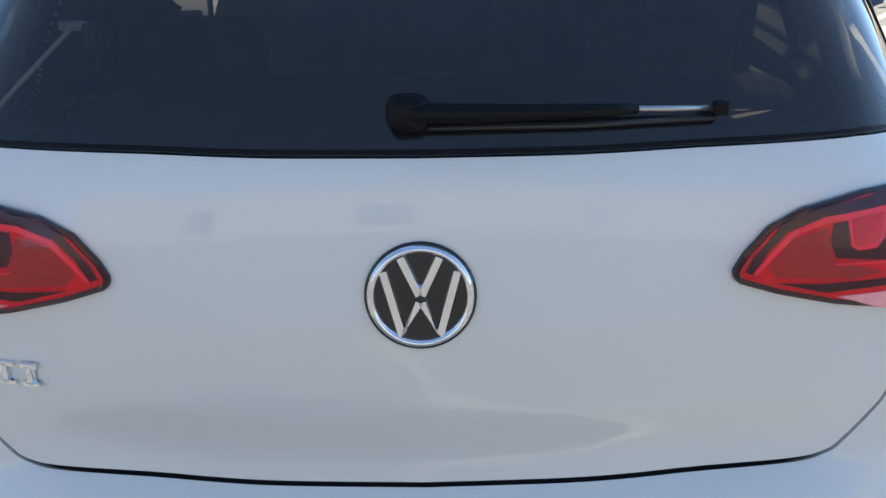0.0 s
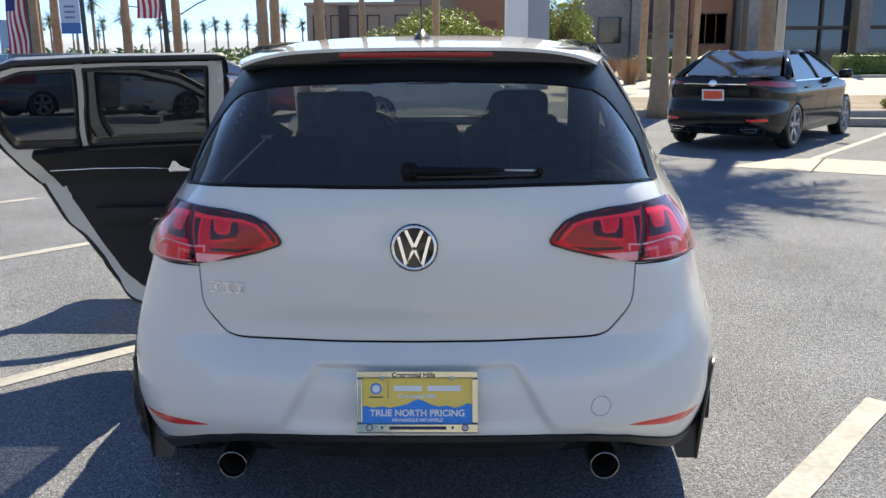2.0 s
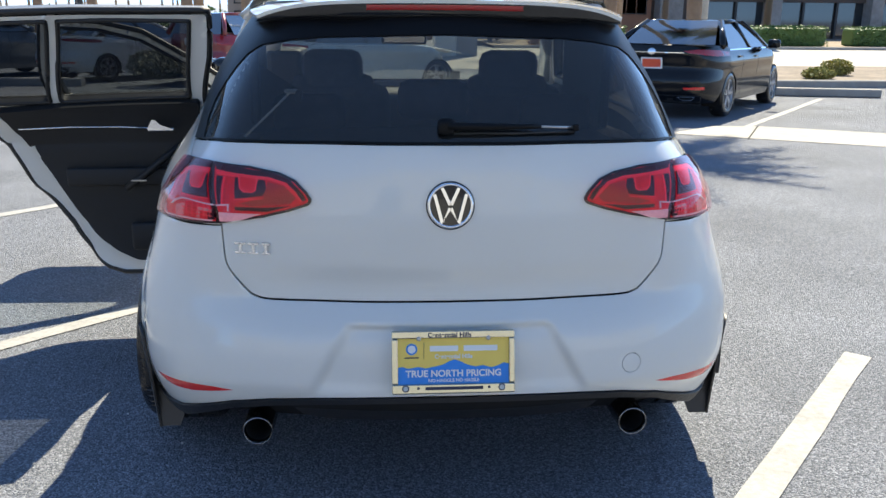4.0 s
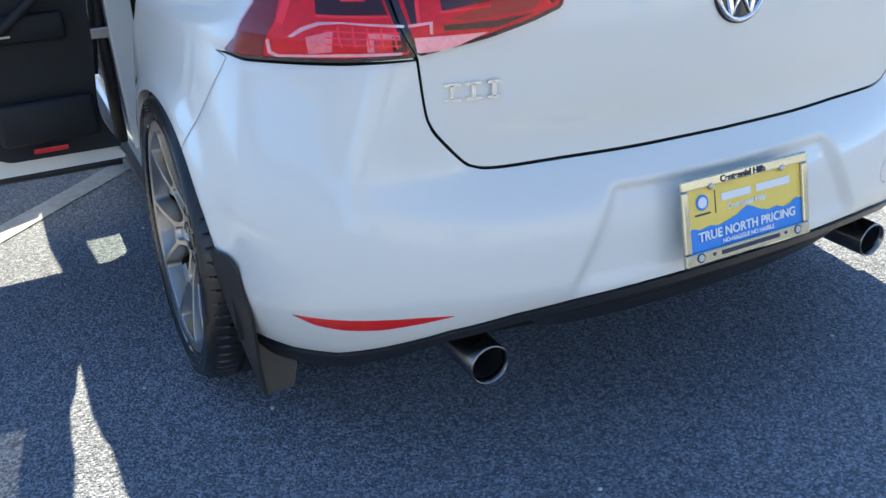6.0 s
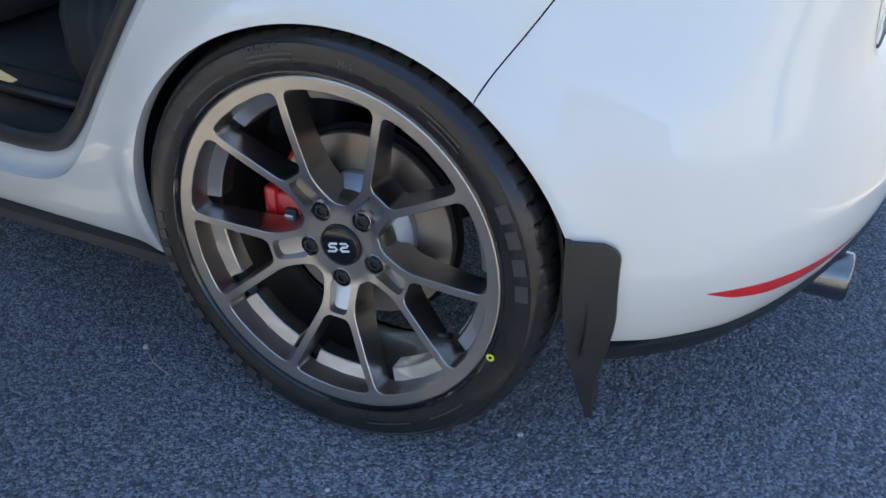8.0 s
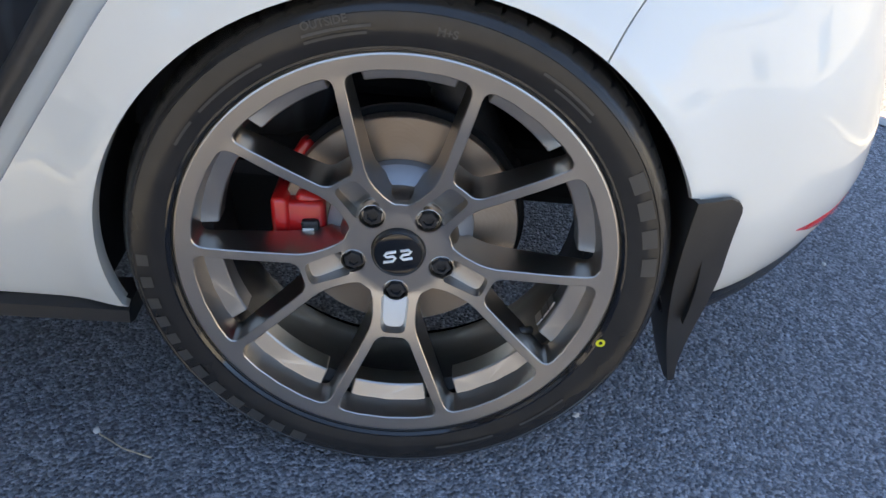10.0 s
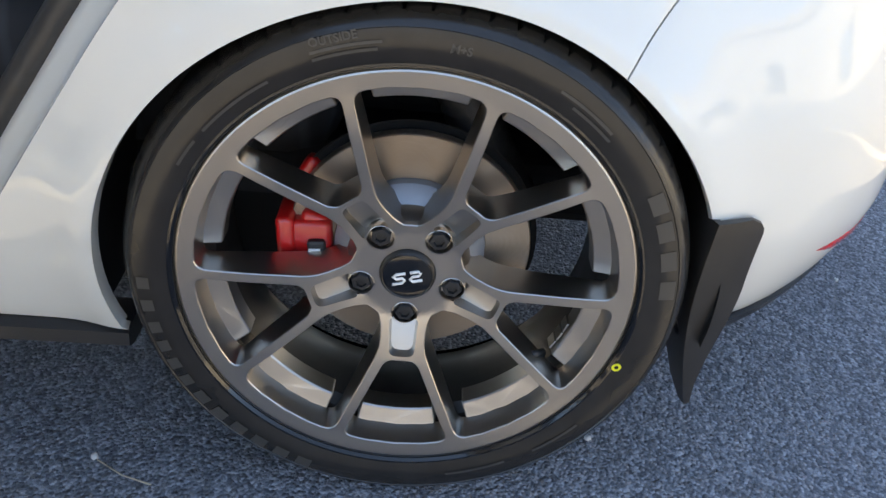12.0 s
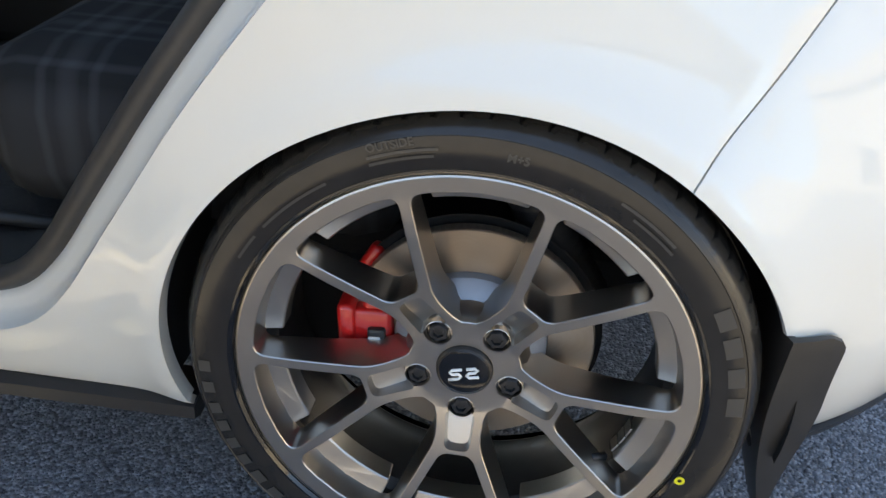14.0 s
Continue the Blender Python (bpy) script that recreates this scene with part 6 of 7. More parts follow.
wm = Matrix.Translation((7.8, 12.72, 0.075)) @ Matrix.Rotation(math.atan2(ws.y, ws.x), 4, "Z")
tagged(block("wheel_stop", (0, 0, 0), (1.85, 0.16, 0.15), CONCRETE, None, 0.03, wm), "pale concrete wheel stop at the bay's end", "wheel stop")
# pebbles lying on the asphalt
PEB = mat("pale_stone", (0.55, 0.53, 0.5), 0.8)
for x, y, r in ((-0.806, 0.492, 0.006), (-0.90, 1.160, 0.006), (-0.88, 1.612, 0.005), (-1.035, 0.708, 0.005), (0.25, -0.32, 0.005), (0.45, 0.10, 0.005), (-0.35, -0.05, 0.005)):
    bmx = bmesh.new()
    bmesh.ops.create_icosphere(bmx, subdivisions=1, radius=r)
    rng = random.Random(int(x * 1000))
    for v in bmx.verts:
        v.co *= rng.uniform(0.7, 1.2)
        v.co.z *= 0.7
        v.co += Vector((x, y, r * 0.6))
    tagged(part("pebble", bmx, PEB, None, "", True), "tiny pale pebble lying on the asphalt", "pebble", "pebbles on the asphalt")
tagged(tube("twig", [(-0.905, 1.155, 0.003), (-0.93, 1.115, 0.006), (-0.94, 1.075, 0.003)], 0.0012, mat("dry_twig", (0.4, 0.33, 0.24), 0.9), None, 5), "thin dry twig beside a pebble", "twig")

# ---------------------------------------------------------------- other cars
def form(rear_fn, w_fn, front, k=1.0):
    """Skin of another car, built like the hatchback's."""
    def surf(u, z):
        u, z = np.asarray(u, float), np.asarray(z, float)
        au = np.abs(u)
        ub = np.clip(au, 0, 1.5)
        y = rear_fn(z) + da(ub) + np.clip(au - 1.5, 0, front - 1.5)
        t = np.clip((au - front) / 1.3, 0, 1) * math.pi / 2
        r = np.where(au > front, np.cos(t) ** 0.55, ra(ub))
        y = y + np.where(au > front, 0.70 * np.sin(t) ** 0.75, 0)
        return np.stack([np.sign(u) * r * w_fn(z), y, z + 0 * y], -1)

    def norm(u, z):
        e = 0.003
        n = np.cross(surf(u + e, z) - surf(u - e, z), surf(u, z + e) - surf(u, z - e))
        return n / np.linalg.norm(n, axis=-1, keepdims=True)

    def fy(y, z):
        d = y - float(rear_fn(z))
        return (1.5 + d - 0.87, z) if d > 0.87 else (float(np.interp(d, da(UT), UT)), z)

    def fx(x, z):
        return (math.copysign(float(np.interp(abs(x) / float(w_fn(z)), ra(UT), UT)), x), z)
    return surf, norm, fx, fy


SIDEGLASS = mat("dark_car_glass", (0.012, 0.014, 0.016), 0.05, 0, 0.0, spec=0.9)
SIDEGLASS.node_tree.nodes["Principled BSDF"].inputs["IOR"].default_value = 2.3
LAMPRED = mat("red_lamp", (0.30, 0.010, 0.014), 0.15, 0, 0.8)
SILVERRIM = mat("silver_rim", (0.45, 0.45, 0.46), 0.3, 0.9)


def road_wheel(parent, x, y, r, s):
    w = empty("wheel", parent, Matrix.Translation((x, y, r)) @ (Matrix.Rotation(math.pi, 4, "Z") if s > 0 else Matrix()))
    q = r / 0.33
    ring_part("tyre", [(0.225 * q, 0.0), (0.24 * q, -0.006), (0.29 * q, -0.008), (0.315 * q, 0.002), (0.33 * q, 0.03), (0.33 * q, 0.18), (0.31 * q, 0.21), (0.23 * q, 0.21)], TYRE, w, 40)
    rim = ring_part("rim", [(0.226 * q, 0.004), (0.210 * q, 0.004), (0.205 * q, 0.02), (0.20 * q, 0.16)], SILVERRIM, w, 40)
    ring_part("brake_drum", [(0.0, 0.09), (0.19 * q, 0.09)], DARKGAP, w, 24)
    for k in range(5):
        for da2 in (-9, 9):
            bars("spoke", [(0.03 * q, 0, 0.035, 0.015, 0.05), (0.21 * q, 0, 0.022, 0.006, 0.04)], SILVERRIM, rim, Matrix.Rotation(radians(90 + 72 * k + da2), 4, "X"))
    return w


def grid(name, f, nu, nv, material, parent, label=""):
    vs = [f(i / nu, j / nv) for j in range(nv + 1) for i in range(nu + 1)]
    return obj(name, vs, [(j * (nu + 1) + i, j * (nu + 1) + i + 1, (j + 1) * (nu + 1) + i + 1, (j + 1) * (nu + 1) + i) for j in range(nv) for i in range(nu)], material, parent, label)


def parked_car(M, paint, label, L=4.68, W=1.80, H=1.42, suv=False, plate_mat=None):
    c = tagged(empty("parked_car", None, M), label, "car", "cars parked in the lot")
    hw = W / 2
    k = hw / 0.889
    zb = 1.10 if suv else 0.98
    deck = 1.12 if suv else 1.055
    R = 0.36 if suv else 0.33
    rf = curve_fn([0.2, 0.30, 0.42, 0.55, 0.66, 0.75, 0.95, 1.055, 1.2], [0.16, 0.07, 0.02, 0.015, 0.05, 0.085, 0.05, 0.075, 0.10])
    wf = curve_fn([0.2, 0.32, 0.5, 0.72, 0.80, 0.90, 1.0, 1.2], [0.85 * k, 0.875 * k, 0.889 * k, 0.882 * k, 0.886 * k, 0.868 * k, 0.83 * k, 0.78 * k])
    front = L - 0.75 - 0.8 + 0.87 - 0.12
    surf, norm, fx, fy = form(rf, wf, front)
    ar, af = 1.02, 1.02 + (2.69 if not suv else 2.75)

    def ark(cy, a0, a1):
        return [fy(cy + (R + 0.035) * math.cos(radians(a)), 0.30 + (R + 0.035) * math.sin(radians(a))) for a in np.linspace(a0, a1, 22)]
    for s in (-1, 1):
        p = [fx(0, 0.24), fx(0.5, 0.24), fy(ar - R - 0.06, 0.24)] + ark(ar, 190, -10) + [fy(ar + R + 0.06, 0.22), fy(af - R - 0.06, 0.22)] + ark(af, 190, -10) + [fy(af + R + 0.08, 0.24), (front + 1.28, 0.28), (front + 1.28, 0.66), (front + 0.6, 0.72), fy(af - 0.1, 0.90), fy(af - 0.75, zb), fy(1.2, zb + 0.02), fy(0.55, deck), fx(0.55, deck), fx(0, deck)]
        p = ccw(p)
        skin("body_side", p if s > 0 else mir(p), paint, c, 0, 0.02, 0.045, surf=surf, normal=norm, label="")
        for cy in (ar, af):
            lv = []
            for a in np.linspace(-20, 200, 25):
                y, z = cy + (R + 0.05) * math.cos(radians(a)), 0.30 + (R + 0.05) * math.sin(radians(a))
                lv += [(s * (hw - 0.03), y, z), (s * (hw - 0.30), y, z)]
            # liner colour carries the shade inside the arch
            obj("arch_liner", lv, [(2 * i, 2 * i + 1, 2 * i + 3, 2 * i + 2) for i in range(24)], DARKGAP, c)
        for cy in (ar, af):
            road_wheel(c, s * (hw - 0.012), cy, R, s)
        # tail lamp, reflector, exhaust trim
        if suv:
            lp = [(0.60, 1.08), (0.86, 1.08), (0.885, 0.86), (0.64, 0.88)]
        else:
            lp = [(0.44, 0.975), (0.62, 1.0), (0.80, 0.985), (0.87, 0.955), (0.878, 0.90), (0.80, 0.905), (0.66, 0.93), (0.52, 0.95)]
        lp = [fx(x * k, z) for x, z in lp]
        lp = ccw(lp)
        skin("tail_lamp", lp if s > 0 else mir(lp), LAMPRED, c, 0.006, 0.01, 0.02, surf=surf, normal=norm, label="dark red tail lamp")
        for nm, q, mm in (("reflector", [(0.48, 0.47), (0.74, 0.48), (0.74, 0.44), (0.50, 0.44)], REFL), ("exhaust_trim", [(0.40, 0.335), (0.64, 0.345), (0.60, 0.285), (0.46, 0.285)], CHROME)):
            q = ccw([fx(x * k, z) for x, z in q])
            e = skin(nm, q if s > 0 else mir(q), mm, c, 0.004, 0.01, 0.02, surf=surf, normal=norm)
            if nm[0] == "e":
                i2 = inset(q, 0.014)
                skin("exhaust_opening", i2 if s > 0 else mir(i2), DARKGAP, e, 0.010, 0.004, 0.03, surf=surf, normal=norm)
        block("door_handle", (s * (hw - 0.005), 2.35, 0.86), (0.03, 0.16, 0.03), paint, c, 0.01)
        block("door_handle", (s * (hw - 0.005), 1.45, 0.88), (0.03, 0.16, 0.03), paint, c, 0.01)
        block("door_mirror", (s * (hw + 0.10), 3.02, zb + 0.06), (0.20, 0.10, 0.14), paint, c, 0.04, smooth=True)
        for yy in (2.50, 1.62):
            skin_strip2 = ccw([fy(yy, 0.28), fy(yy + 0.008, 0.28), fy(yy + 0.008, zb), fy(yy, zb)])
            skin("door_gap", skin_strip2 if s > 0 else mir(skin_strip2), DARKGAP, c, 0.002, 0, 0.1, surf=surf, normal=norm, soft=0, lip=0)
        ch = ccw([fy(1.0, zb - 0.005), fy(3.1, zb - 0.015), fy(3.1, zb + 0.005), fy(1.0, zb + 0.015)])
        skin("window_trim", ch if s > 0 else mir(ch), CHROME if not suv else BLACKPLASTIC, c, 0.006, 0.004, 0.06, surf=surf, normal=norm, soft=0)
    # glasshouse
    if suv:
        ya, yb, yc, yd, zr = 0.16, 0.48, 2.35, 3.25, H
    else:
        ya, yb, yc, yd, zr = 0.64, 1.34, 2.45, 3.40, H
    zr0 = zr - 0.05
    wb, wr = hw * 0.905, hw * (0.68 if suv else 0.64)
    grid("rear_window", lambda u, v: ((2 * u - 1) * (wb * 0.86 * (1 - v) + wr * 0.93 * v), ya + (yb - ya) * v + 0.10 * (2 * u - 1) ** 2 * (1 - v), deck + (zr0 + 0.03 - deck) * v + 0.02 * math.sin(math.pi * v)), 12, 6, SIDEGLASS, c, "dark rear window")
    grid("windscreen", lambda u, v: ((2 * u - 1) * (wb * 0.95 * (1 - v) + wr * 0.96 * v), yd - (yd - yc) * v - 0.14 * (2 * u - 1) ** 2, zb - 0.02 + (zr0 + 0.03 - zb) * v + 0.015 * math.sin(math.pi * v)), 12, 6, SIDEGLASS, c, "dark windscreen")
    grid("roof", lambda u, v: ((2 * u - 1) * wr * (1 - 0.03 * (2 * v - 1) ** 2), yb + (yc - yb) * v, zr0 + 0.03 + 0.022 * math.sin(math.pi * v) - 0.04 * abs(2 * u - 1) ** 4), 14, 10, paint, c)
    grid("bonnet", lambda u, v: ((2 * u - 1) * (wb * 0.96 if v < 0.5 else wb * 0.96 * math.cos((v - 0.5) * 2.2) ** 0.6), yd - 0.05 + (L - yd - 0.12) * v, zb - 0.015 - 0.19 * v ** 1.6 - 0.05 * abs(2 * u - 1) ** 3), 12, 8, paint, c)
    if not suv:
        grid("boot_lid", lambda u, v: ((2 * u - 1) * hw * 0.87 * (0.96 + 0.04 * v), 0.085 + 0.60 * v + 0.16 * (1 - v) * abs(2 * u - 1) ** 3, deck + 0.004 + 0.012 * (1 - v) ** 3 - 0.03 * abs(2 * u - 1) ** 4), 14, 6, paint, c)
    for s in (-1, 1):
        grid("side_window", lambda u, v: (s * (wb * (1 - v) + (wr + 0.012) * v + 0.012 * math.sin(math.pi * v)), (ya + 0.42) * (1 - v) + (yb + 0.02) * v + u * ((yd - 0.18 - ya - 0.42) * (1 - v) + (yc - yb - 0.02) * v), zb + 0.01 + (zr0 - zb - 0.02) * v), 10, 5, SIDEGLASS, c, "dark side glass")
        for a, b, r in (((ya + 0.10, wb, deck - 0.02), (yb, wr, zr0 + 0.01), 0.05), ((yd - 0.10, wb, zb), (yc, wr, zr0 + 0.01), 0.035)):
            tube("roof_pillar", [(s * a[1], a[0], a[2]), (s * (a[1] + b[1]) / 2 * 1.012, (a[0] + b[0]) / 2, (a[2] + b[2]) / 2 + 0.012), (s * b[1], b[0], b[2])], r, paint, c, 8)
        tube("roof_pillar", [(s * (wb + 0.004), 2.20, zb), (s * (wr + 0.02), 2.0, zr0)], 0.03, BLACKGLOSS, c, 8)
        tube("roof_rail", [(s * wr, yb - 0.02, zr0 + 0.008), (s * (wr + 0.005), (yb + yc) / 2, zr0 + 0.02), (s * wr, yc + 0.02, zr0 + 0.008)], 0.03, paint, c, 8)
    pz = 0.80 if not suv else 0.95
    pl = skin("number_plate", ccw([fx(-0.16, pz - 0.08), fx(0.16, pz - 0.08), fx(0.16, pz + 0.08), fx(-0.16, pz + 0.08)]), WHT, c, 0.008, 0.006, 0.05, surf=surf, normal=norm, soft=0)
    skin("plate_panel", ccw([fx(-0.135, pz - 0.06), fx(0.135, pz - 0.06), fx(0.135, pz + 0.06), fx(-0.135, pz + 0.06)]), plate_mat or WHT, pl, 0.013, 0.004, 0.05, surf=surf, normal=norm, soft=0)
    cp = [fx(0.06 * math.cos(a), 0.965 + 0.045 * math.sin(a)) for a in np.linspace(0, 2 * math.pi, 17)[:-1]]
    if not suv:
        skin("round_badge", ccw(cp), CHROME, c, 0.006, 0.004, 0.03, surf=surf, normal=norm, soft=0)
        st = ccw([fx(-0.46, 0.948), fx(0.46, 0.948), fx(0.46, 0.958), fx(-0.46, 0.958)])
        skin("trim_strip", st, CHROME, c, 0.004, 0.004, 0.06, surf=surf, normal=norm, soft=0)
    v = ccw([fx(-0.7, 0.25), fx(0.7, 0.25), fx(0.72, 0.36), fx(-0.72, 0.36)])
    skin("rear_valance", v, BLACKPLASTIC, c, 0.002, 0.02, 0.06, surf=surf, normal=norm)
    # plain black block in place of the shaded underside
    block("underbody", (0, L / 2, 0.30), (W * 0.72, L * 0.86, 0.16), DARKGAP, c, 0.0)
    return c


def heading(x, y, dx, dy):
    return pose(x, y, 0, 0, 0, math.degrees(math.atan2(-dx, dy)))


parked_car(heading(3.44, 9.33, 0.62, 0.785) @ Matrix.Diagonal((.93, .93, .93, 1)), BLACKPAINT, "glossy black saloon with dark windows parked in a bay", plate_mat=mat("plate_orange", (0.85, 0.12, 0.05), 0.5))
parked_car(heading(-6.79, 15.53, 0.62, 0.78) @ Matrix.Diagonal((.86, .86, .86, 1)), mat("white_saloon_paint", (0.72, 0.73, 0.72), 0.3, 0, 1.0), "white saloon parked at the far kerb")
parked_car(heading(-9.97, 15.77, 0.62, 0.78) @ Matrix.Diagonal((.86, .86, .86, 1)), GREYPAINT, "grey sport-utility car parked beside the white saloon", 4.75, 1.88, 1.60, True)
parked_car(heading(-3.91, 15.17, 0.5, 0.86) @ Matrix.Diagonal((.86, .86, .86, 1)), REDPAINT, "dark red utility car parked at the far kerb", 4.75, 1.88, 1.60, True)
parked_car(heading(-2.4, 13.6, 0.95, 0.30) @ Matrix.Diagonal((.86, .86, .86, 1)), SILVERPAINT, "pale silver saloon parked ahead of the hatchback")

# ---------------------------------------------------------------- plants
BARK = mat("palm_bark", (0.34, 0.23, 0.14), 0.9, 0, 0, 0.3, 6, 1.0, 25)
BARK2 = mat("tree_bark", (0.16, 0.12, 0.09), 0.9, 0, 0, 0.3, 8)


def leaf_mat(name, col):
    m, nt, p = nodes_of(name)
    o = nt.nodes.new("ShaderNodeNewGeometry")
    r = nt.nodes.new("ShaderNodeMapRange")
    r.inputs[3].default_value, r.inputs[4].default_value = 0.55, 1.5
    s = nt.nodes.new("ShaderNodeVectorMath")
    s.operation = "SCALE"
    s.inputs[0].default_value = col
    nt.links.new(o.outputs["Random Per Island"], r.inputs[0])
    nt.links.new(r.outputs[0], s.inputs["Scale"])
    nt.links.new(s.outputs[0], p.inputs["Base Color"])
    p.inputs["Roughness"].default_value = 0.55
    return m


FROND = leaf_mat("palm_frond", (0.075, 0.105, 0.035))
DEADFROND = leaf_mat("dry_frond", (0.20, 0.14, 0.07))
LEAF = leaf_mat("pale_green_leaf", (0.26, 0.30, 0.065))
YELLOWLEAF = leaf_mat("yellow_green_leaf", (0.30, 0.28, 0.07))
HEDGE = leaf_mat("hedge_leaf", (0.09, 0.15, 0.03))
SAGE = leaf_mat("sage_leaf", (0.12, 0.13, 0.08))
DRYGRASS = leaf_mat("dry_grass", (0.34, 0.20, 0.10))


def frond_mesh(vs, fs, base, az, el, ln, rng, w=0.055, n=12):
    """A palm frond: a bent rib with narrow leaflets on both sides."""
    p, d = Vector(base), Vector((math.cos(az) * math.cos(el), math.sin(az) * math.cos(el), math.sin(el)))
    side = Vector((-math.sin(az), math.cos(az), 0))
    seg = ln / n
    for i in range(n):
        t = i / n
        q = p + d * seg
        lw = 0.5 * math.sin(math.pi * min(1, 0.12 + t * 0.95)) * ln * 0.42
        for s in (-1, 1):
            tip = p + side * s * lw + d * seg * 1.6 + Vector((0, 0, -0.30 * lw)) + Vector((rng.uniform(-.05, .05),) * 3)
            b = len(vs)
            vs += [tuple(p), tuple(p + d * w * 1.6), tuple(tip)]
            fs.append((b, b + 1, b + 2))
        b = len(vs)
        r = 0.02 * (1 - t) + 0.006
        vs += [tuple(p - side * r), tuple(p + side * r), tuple(q + side * r), tuple(q - side * r)]
        fs.append((b, b + 1, b + 2, b + 3))
        p = q
        d = (d + Vector((0, 0, -0.55 / n * (1 + t)))).normalized()


def palm(H, r, seed, crown=2.0, count=44):
    rng = random.Random(seed)
    t = tagged(empty("palm_tree"), "tall palm with a slim ringed trunk and feathery crown", "palm tree", "palms round the lot")
    pts, rs = [], []
    n = int(H / 0.22)
    lean = (rng.uniform(-0.02, 0.02), rng.uniform(-0.02, 0.02))
    for i in range(n + 1):
        z = H * i / n
        pts.append((lean[0] * z, lean[1] * z, z))
        rs.append(r * (1.0 - 0.28 * i / n + 0.55 * max(0, 1 - z / 1.2) ** 2) * (1.05 if i % 2 else 0.985) * rng.uniform(0.985, 1.015))
    tube("trunk", pts, rs, BARK, t, 14)
    top = (lean[0] * H, lean[1] * H, H)
    vs, fs = [], []
    for i in range(count):
        el = radians(rng.uniform(-28, 78))
        frond_mesh(vs, fs, top, rng.uniform(0, 2 * math.pi), el, crown * rng.uniform(0.8, 1.15), rng)
    obj("crown", vs, fs, FROND, t, smooth=False)
    vs, fs = [], []
    for i in range(count // 3):
        frond_mesh(vs, fs, (top[0], top[1], H - 0.25), rng.uniform(0, 2 * math.pi), radians(rng.uniform(-75, -35)), crown * rng.uniform(0.5, 0.8), rng, n=8)
    obj("dry_skirt", vs, fs, DEADFROND, t, smooth=False)
    return t


p1 = palm(13.15, 0.17, 1, 1.65, 72)
p1.matrix_basis = pose(6.86, 17.0, 0)
for x, y, sc, rz in ((4.13, 15.16, 0.97, 40), (5.57, 19.4, 1.0, 100), (8.08, 35.6, 1.0, 160), (11.02, 38.2, 0.9, 220), (-4.05, 24.0, 0.95, 70), (-5.65, 23.4, 1.0, 10), (-5.6, 24.6, 0.95, 300), (-0.77, 31.0, 0.85, 130)):
    copy_thing(p1, pose(x, y, 0, 0, 0, rz) @ Matrix.Scale(sc, 4))
p2 = palm(9.5, 0.17, 5, 2.1, 48)
p2.matrix_basis = pose(-15.8, 30.05, 0)
for x, y, sc, rz in ((-16.21, 32.66, 1.1, 40), (-13.65, 33.53, 1.1, 90), (-11.87, 34.39, 1.15, 20), (-19.23, 37.44, 0.95, 200), (-4.59, 39.62, 0.9, 230)):
    copy_thing(p2, pose(x, y, 0, 0, 0, rz) @ Matrix.Scale(sc, 4))
p3 = palm(7.0, 0.2, 9, 1.8, 40)
p3.matrix_basis = pose(-40.0, 92.0, 0)
rng = random.Random(4)
for i in range(26):
    bx = -0.485 + 0.0145 * i + rng.uniform(-0.008, 0.008)
    y = rng.uniform(84, 128)
    copy_thing(p3, pose(bx * (y + 1.9), y, 0, 0, 0, rng.uniform(0, 360)) @ Matrix.Scale(rng.uniform(0.58, 0.80), 4))


def leaves(centre, radii, count, size, rng, shape=None):
    """Many small leaf blades scattered through clumps."""
    vs, fs = [], []
    for _ in range(count):
        while True:
            p = Vector((rng.uniform(-1, 1), rng.uniform(-1, 1), rng.uniform(-1, 1)))
            if p.length < 1 and rng.random() < 0.25 + 0.75 * p.length:
                break
        c = Vector(centre) + Vector((p.x * radii[0], p.y * radii[1], p.z * radii[2]))
        a, b = Vector((rng.gauss(0, 1), rng.gauss(0, 1), rng.gauss(0, 1))).normalized(), Vector((rng.gauss(0, 1), rng.gauss(0, 1), rng.gauss(0, 1))).normalized()
        s = size * rng.uniform(0.6, 1.3)
        k = len(vs)
        vs += [tuple(c - a * s), tuple(c + b * s * 0.45), tuple(c + a * s), tuple(c - b * s * 0.45)]
        fs.append((k, k + 1, k + 2, k + 3))
    return vs, fs


def small_tree(x, y, h, r, seed, material, label):
    rng = random.Random(seed)
    t = tagged(empty("tree", None, pose(x, y, 0)), label, "tree")
    tube("trunk", [(0, 0, 0), (0.05, 0, h * 0.2), (0.0, 0.08, h * 0.45)], [0.14, 0.11, 0.08], BARK2, t, 8)
    av, afs = [], []
    for i in range(11):
        az, el = rng.uniform(0, 6.28), rng.uniform(0.3, 1.2)
        ln = h * rng.uniform(0.25, 0.45)
        st = Vector((0, 0.03, h * rng.uniform(0.2, 0.42)))
        e = st + Vector((math.cos(az) * math.cos(el), math.sin(az) * math.cos(el), math.sin(el))) * ln
        e.x *= r / 2
        e.y *= r / 2
        tube("limb", [tuple(st), tuple(st.lerp(e, 0.5) + Vector((0, 0, 0.1))), tuple(e)], [0.05, 0.035, 0.012], BARK2, t, 6)
        v, f = leaves(tuple(e), (r * 0.42, r * 0.42, h * 0.15), 420, 0.11, rng)
        b = len(av)
        av += v
        afs += [tuple(q + b for q in ff) for ff in f]
    obj("crown", av, afs, material, t, smooth=False)
    return t


small_tree(-1.31, 38.31, 4.06, 2.66, 3, LEAF, "small pale green desert tree with a feathery crown")
small_tree(0.48, 39.19, 3.53, 2.3, 8, LEAF, "small pale green desert tree with a feathery crown")
small_tree(5.70, 44.0, 4.90, 1.45, 12, LEAF, "green tree in a gap between buildings")
small_tree(6.45, 46.67, 4.20, 1.20, 15, LEAF, "green tree in a gap between buildings")


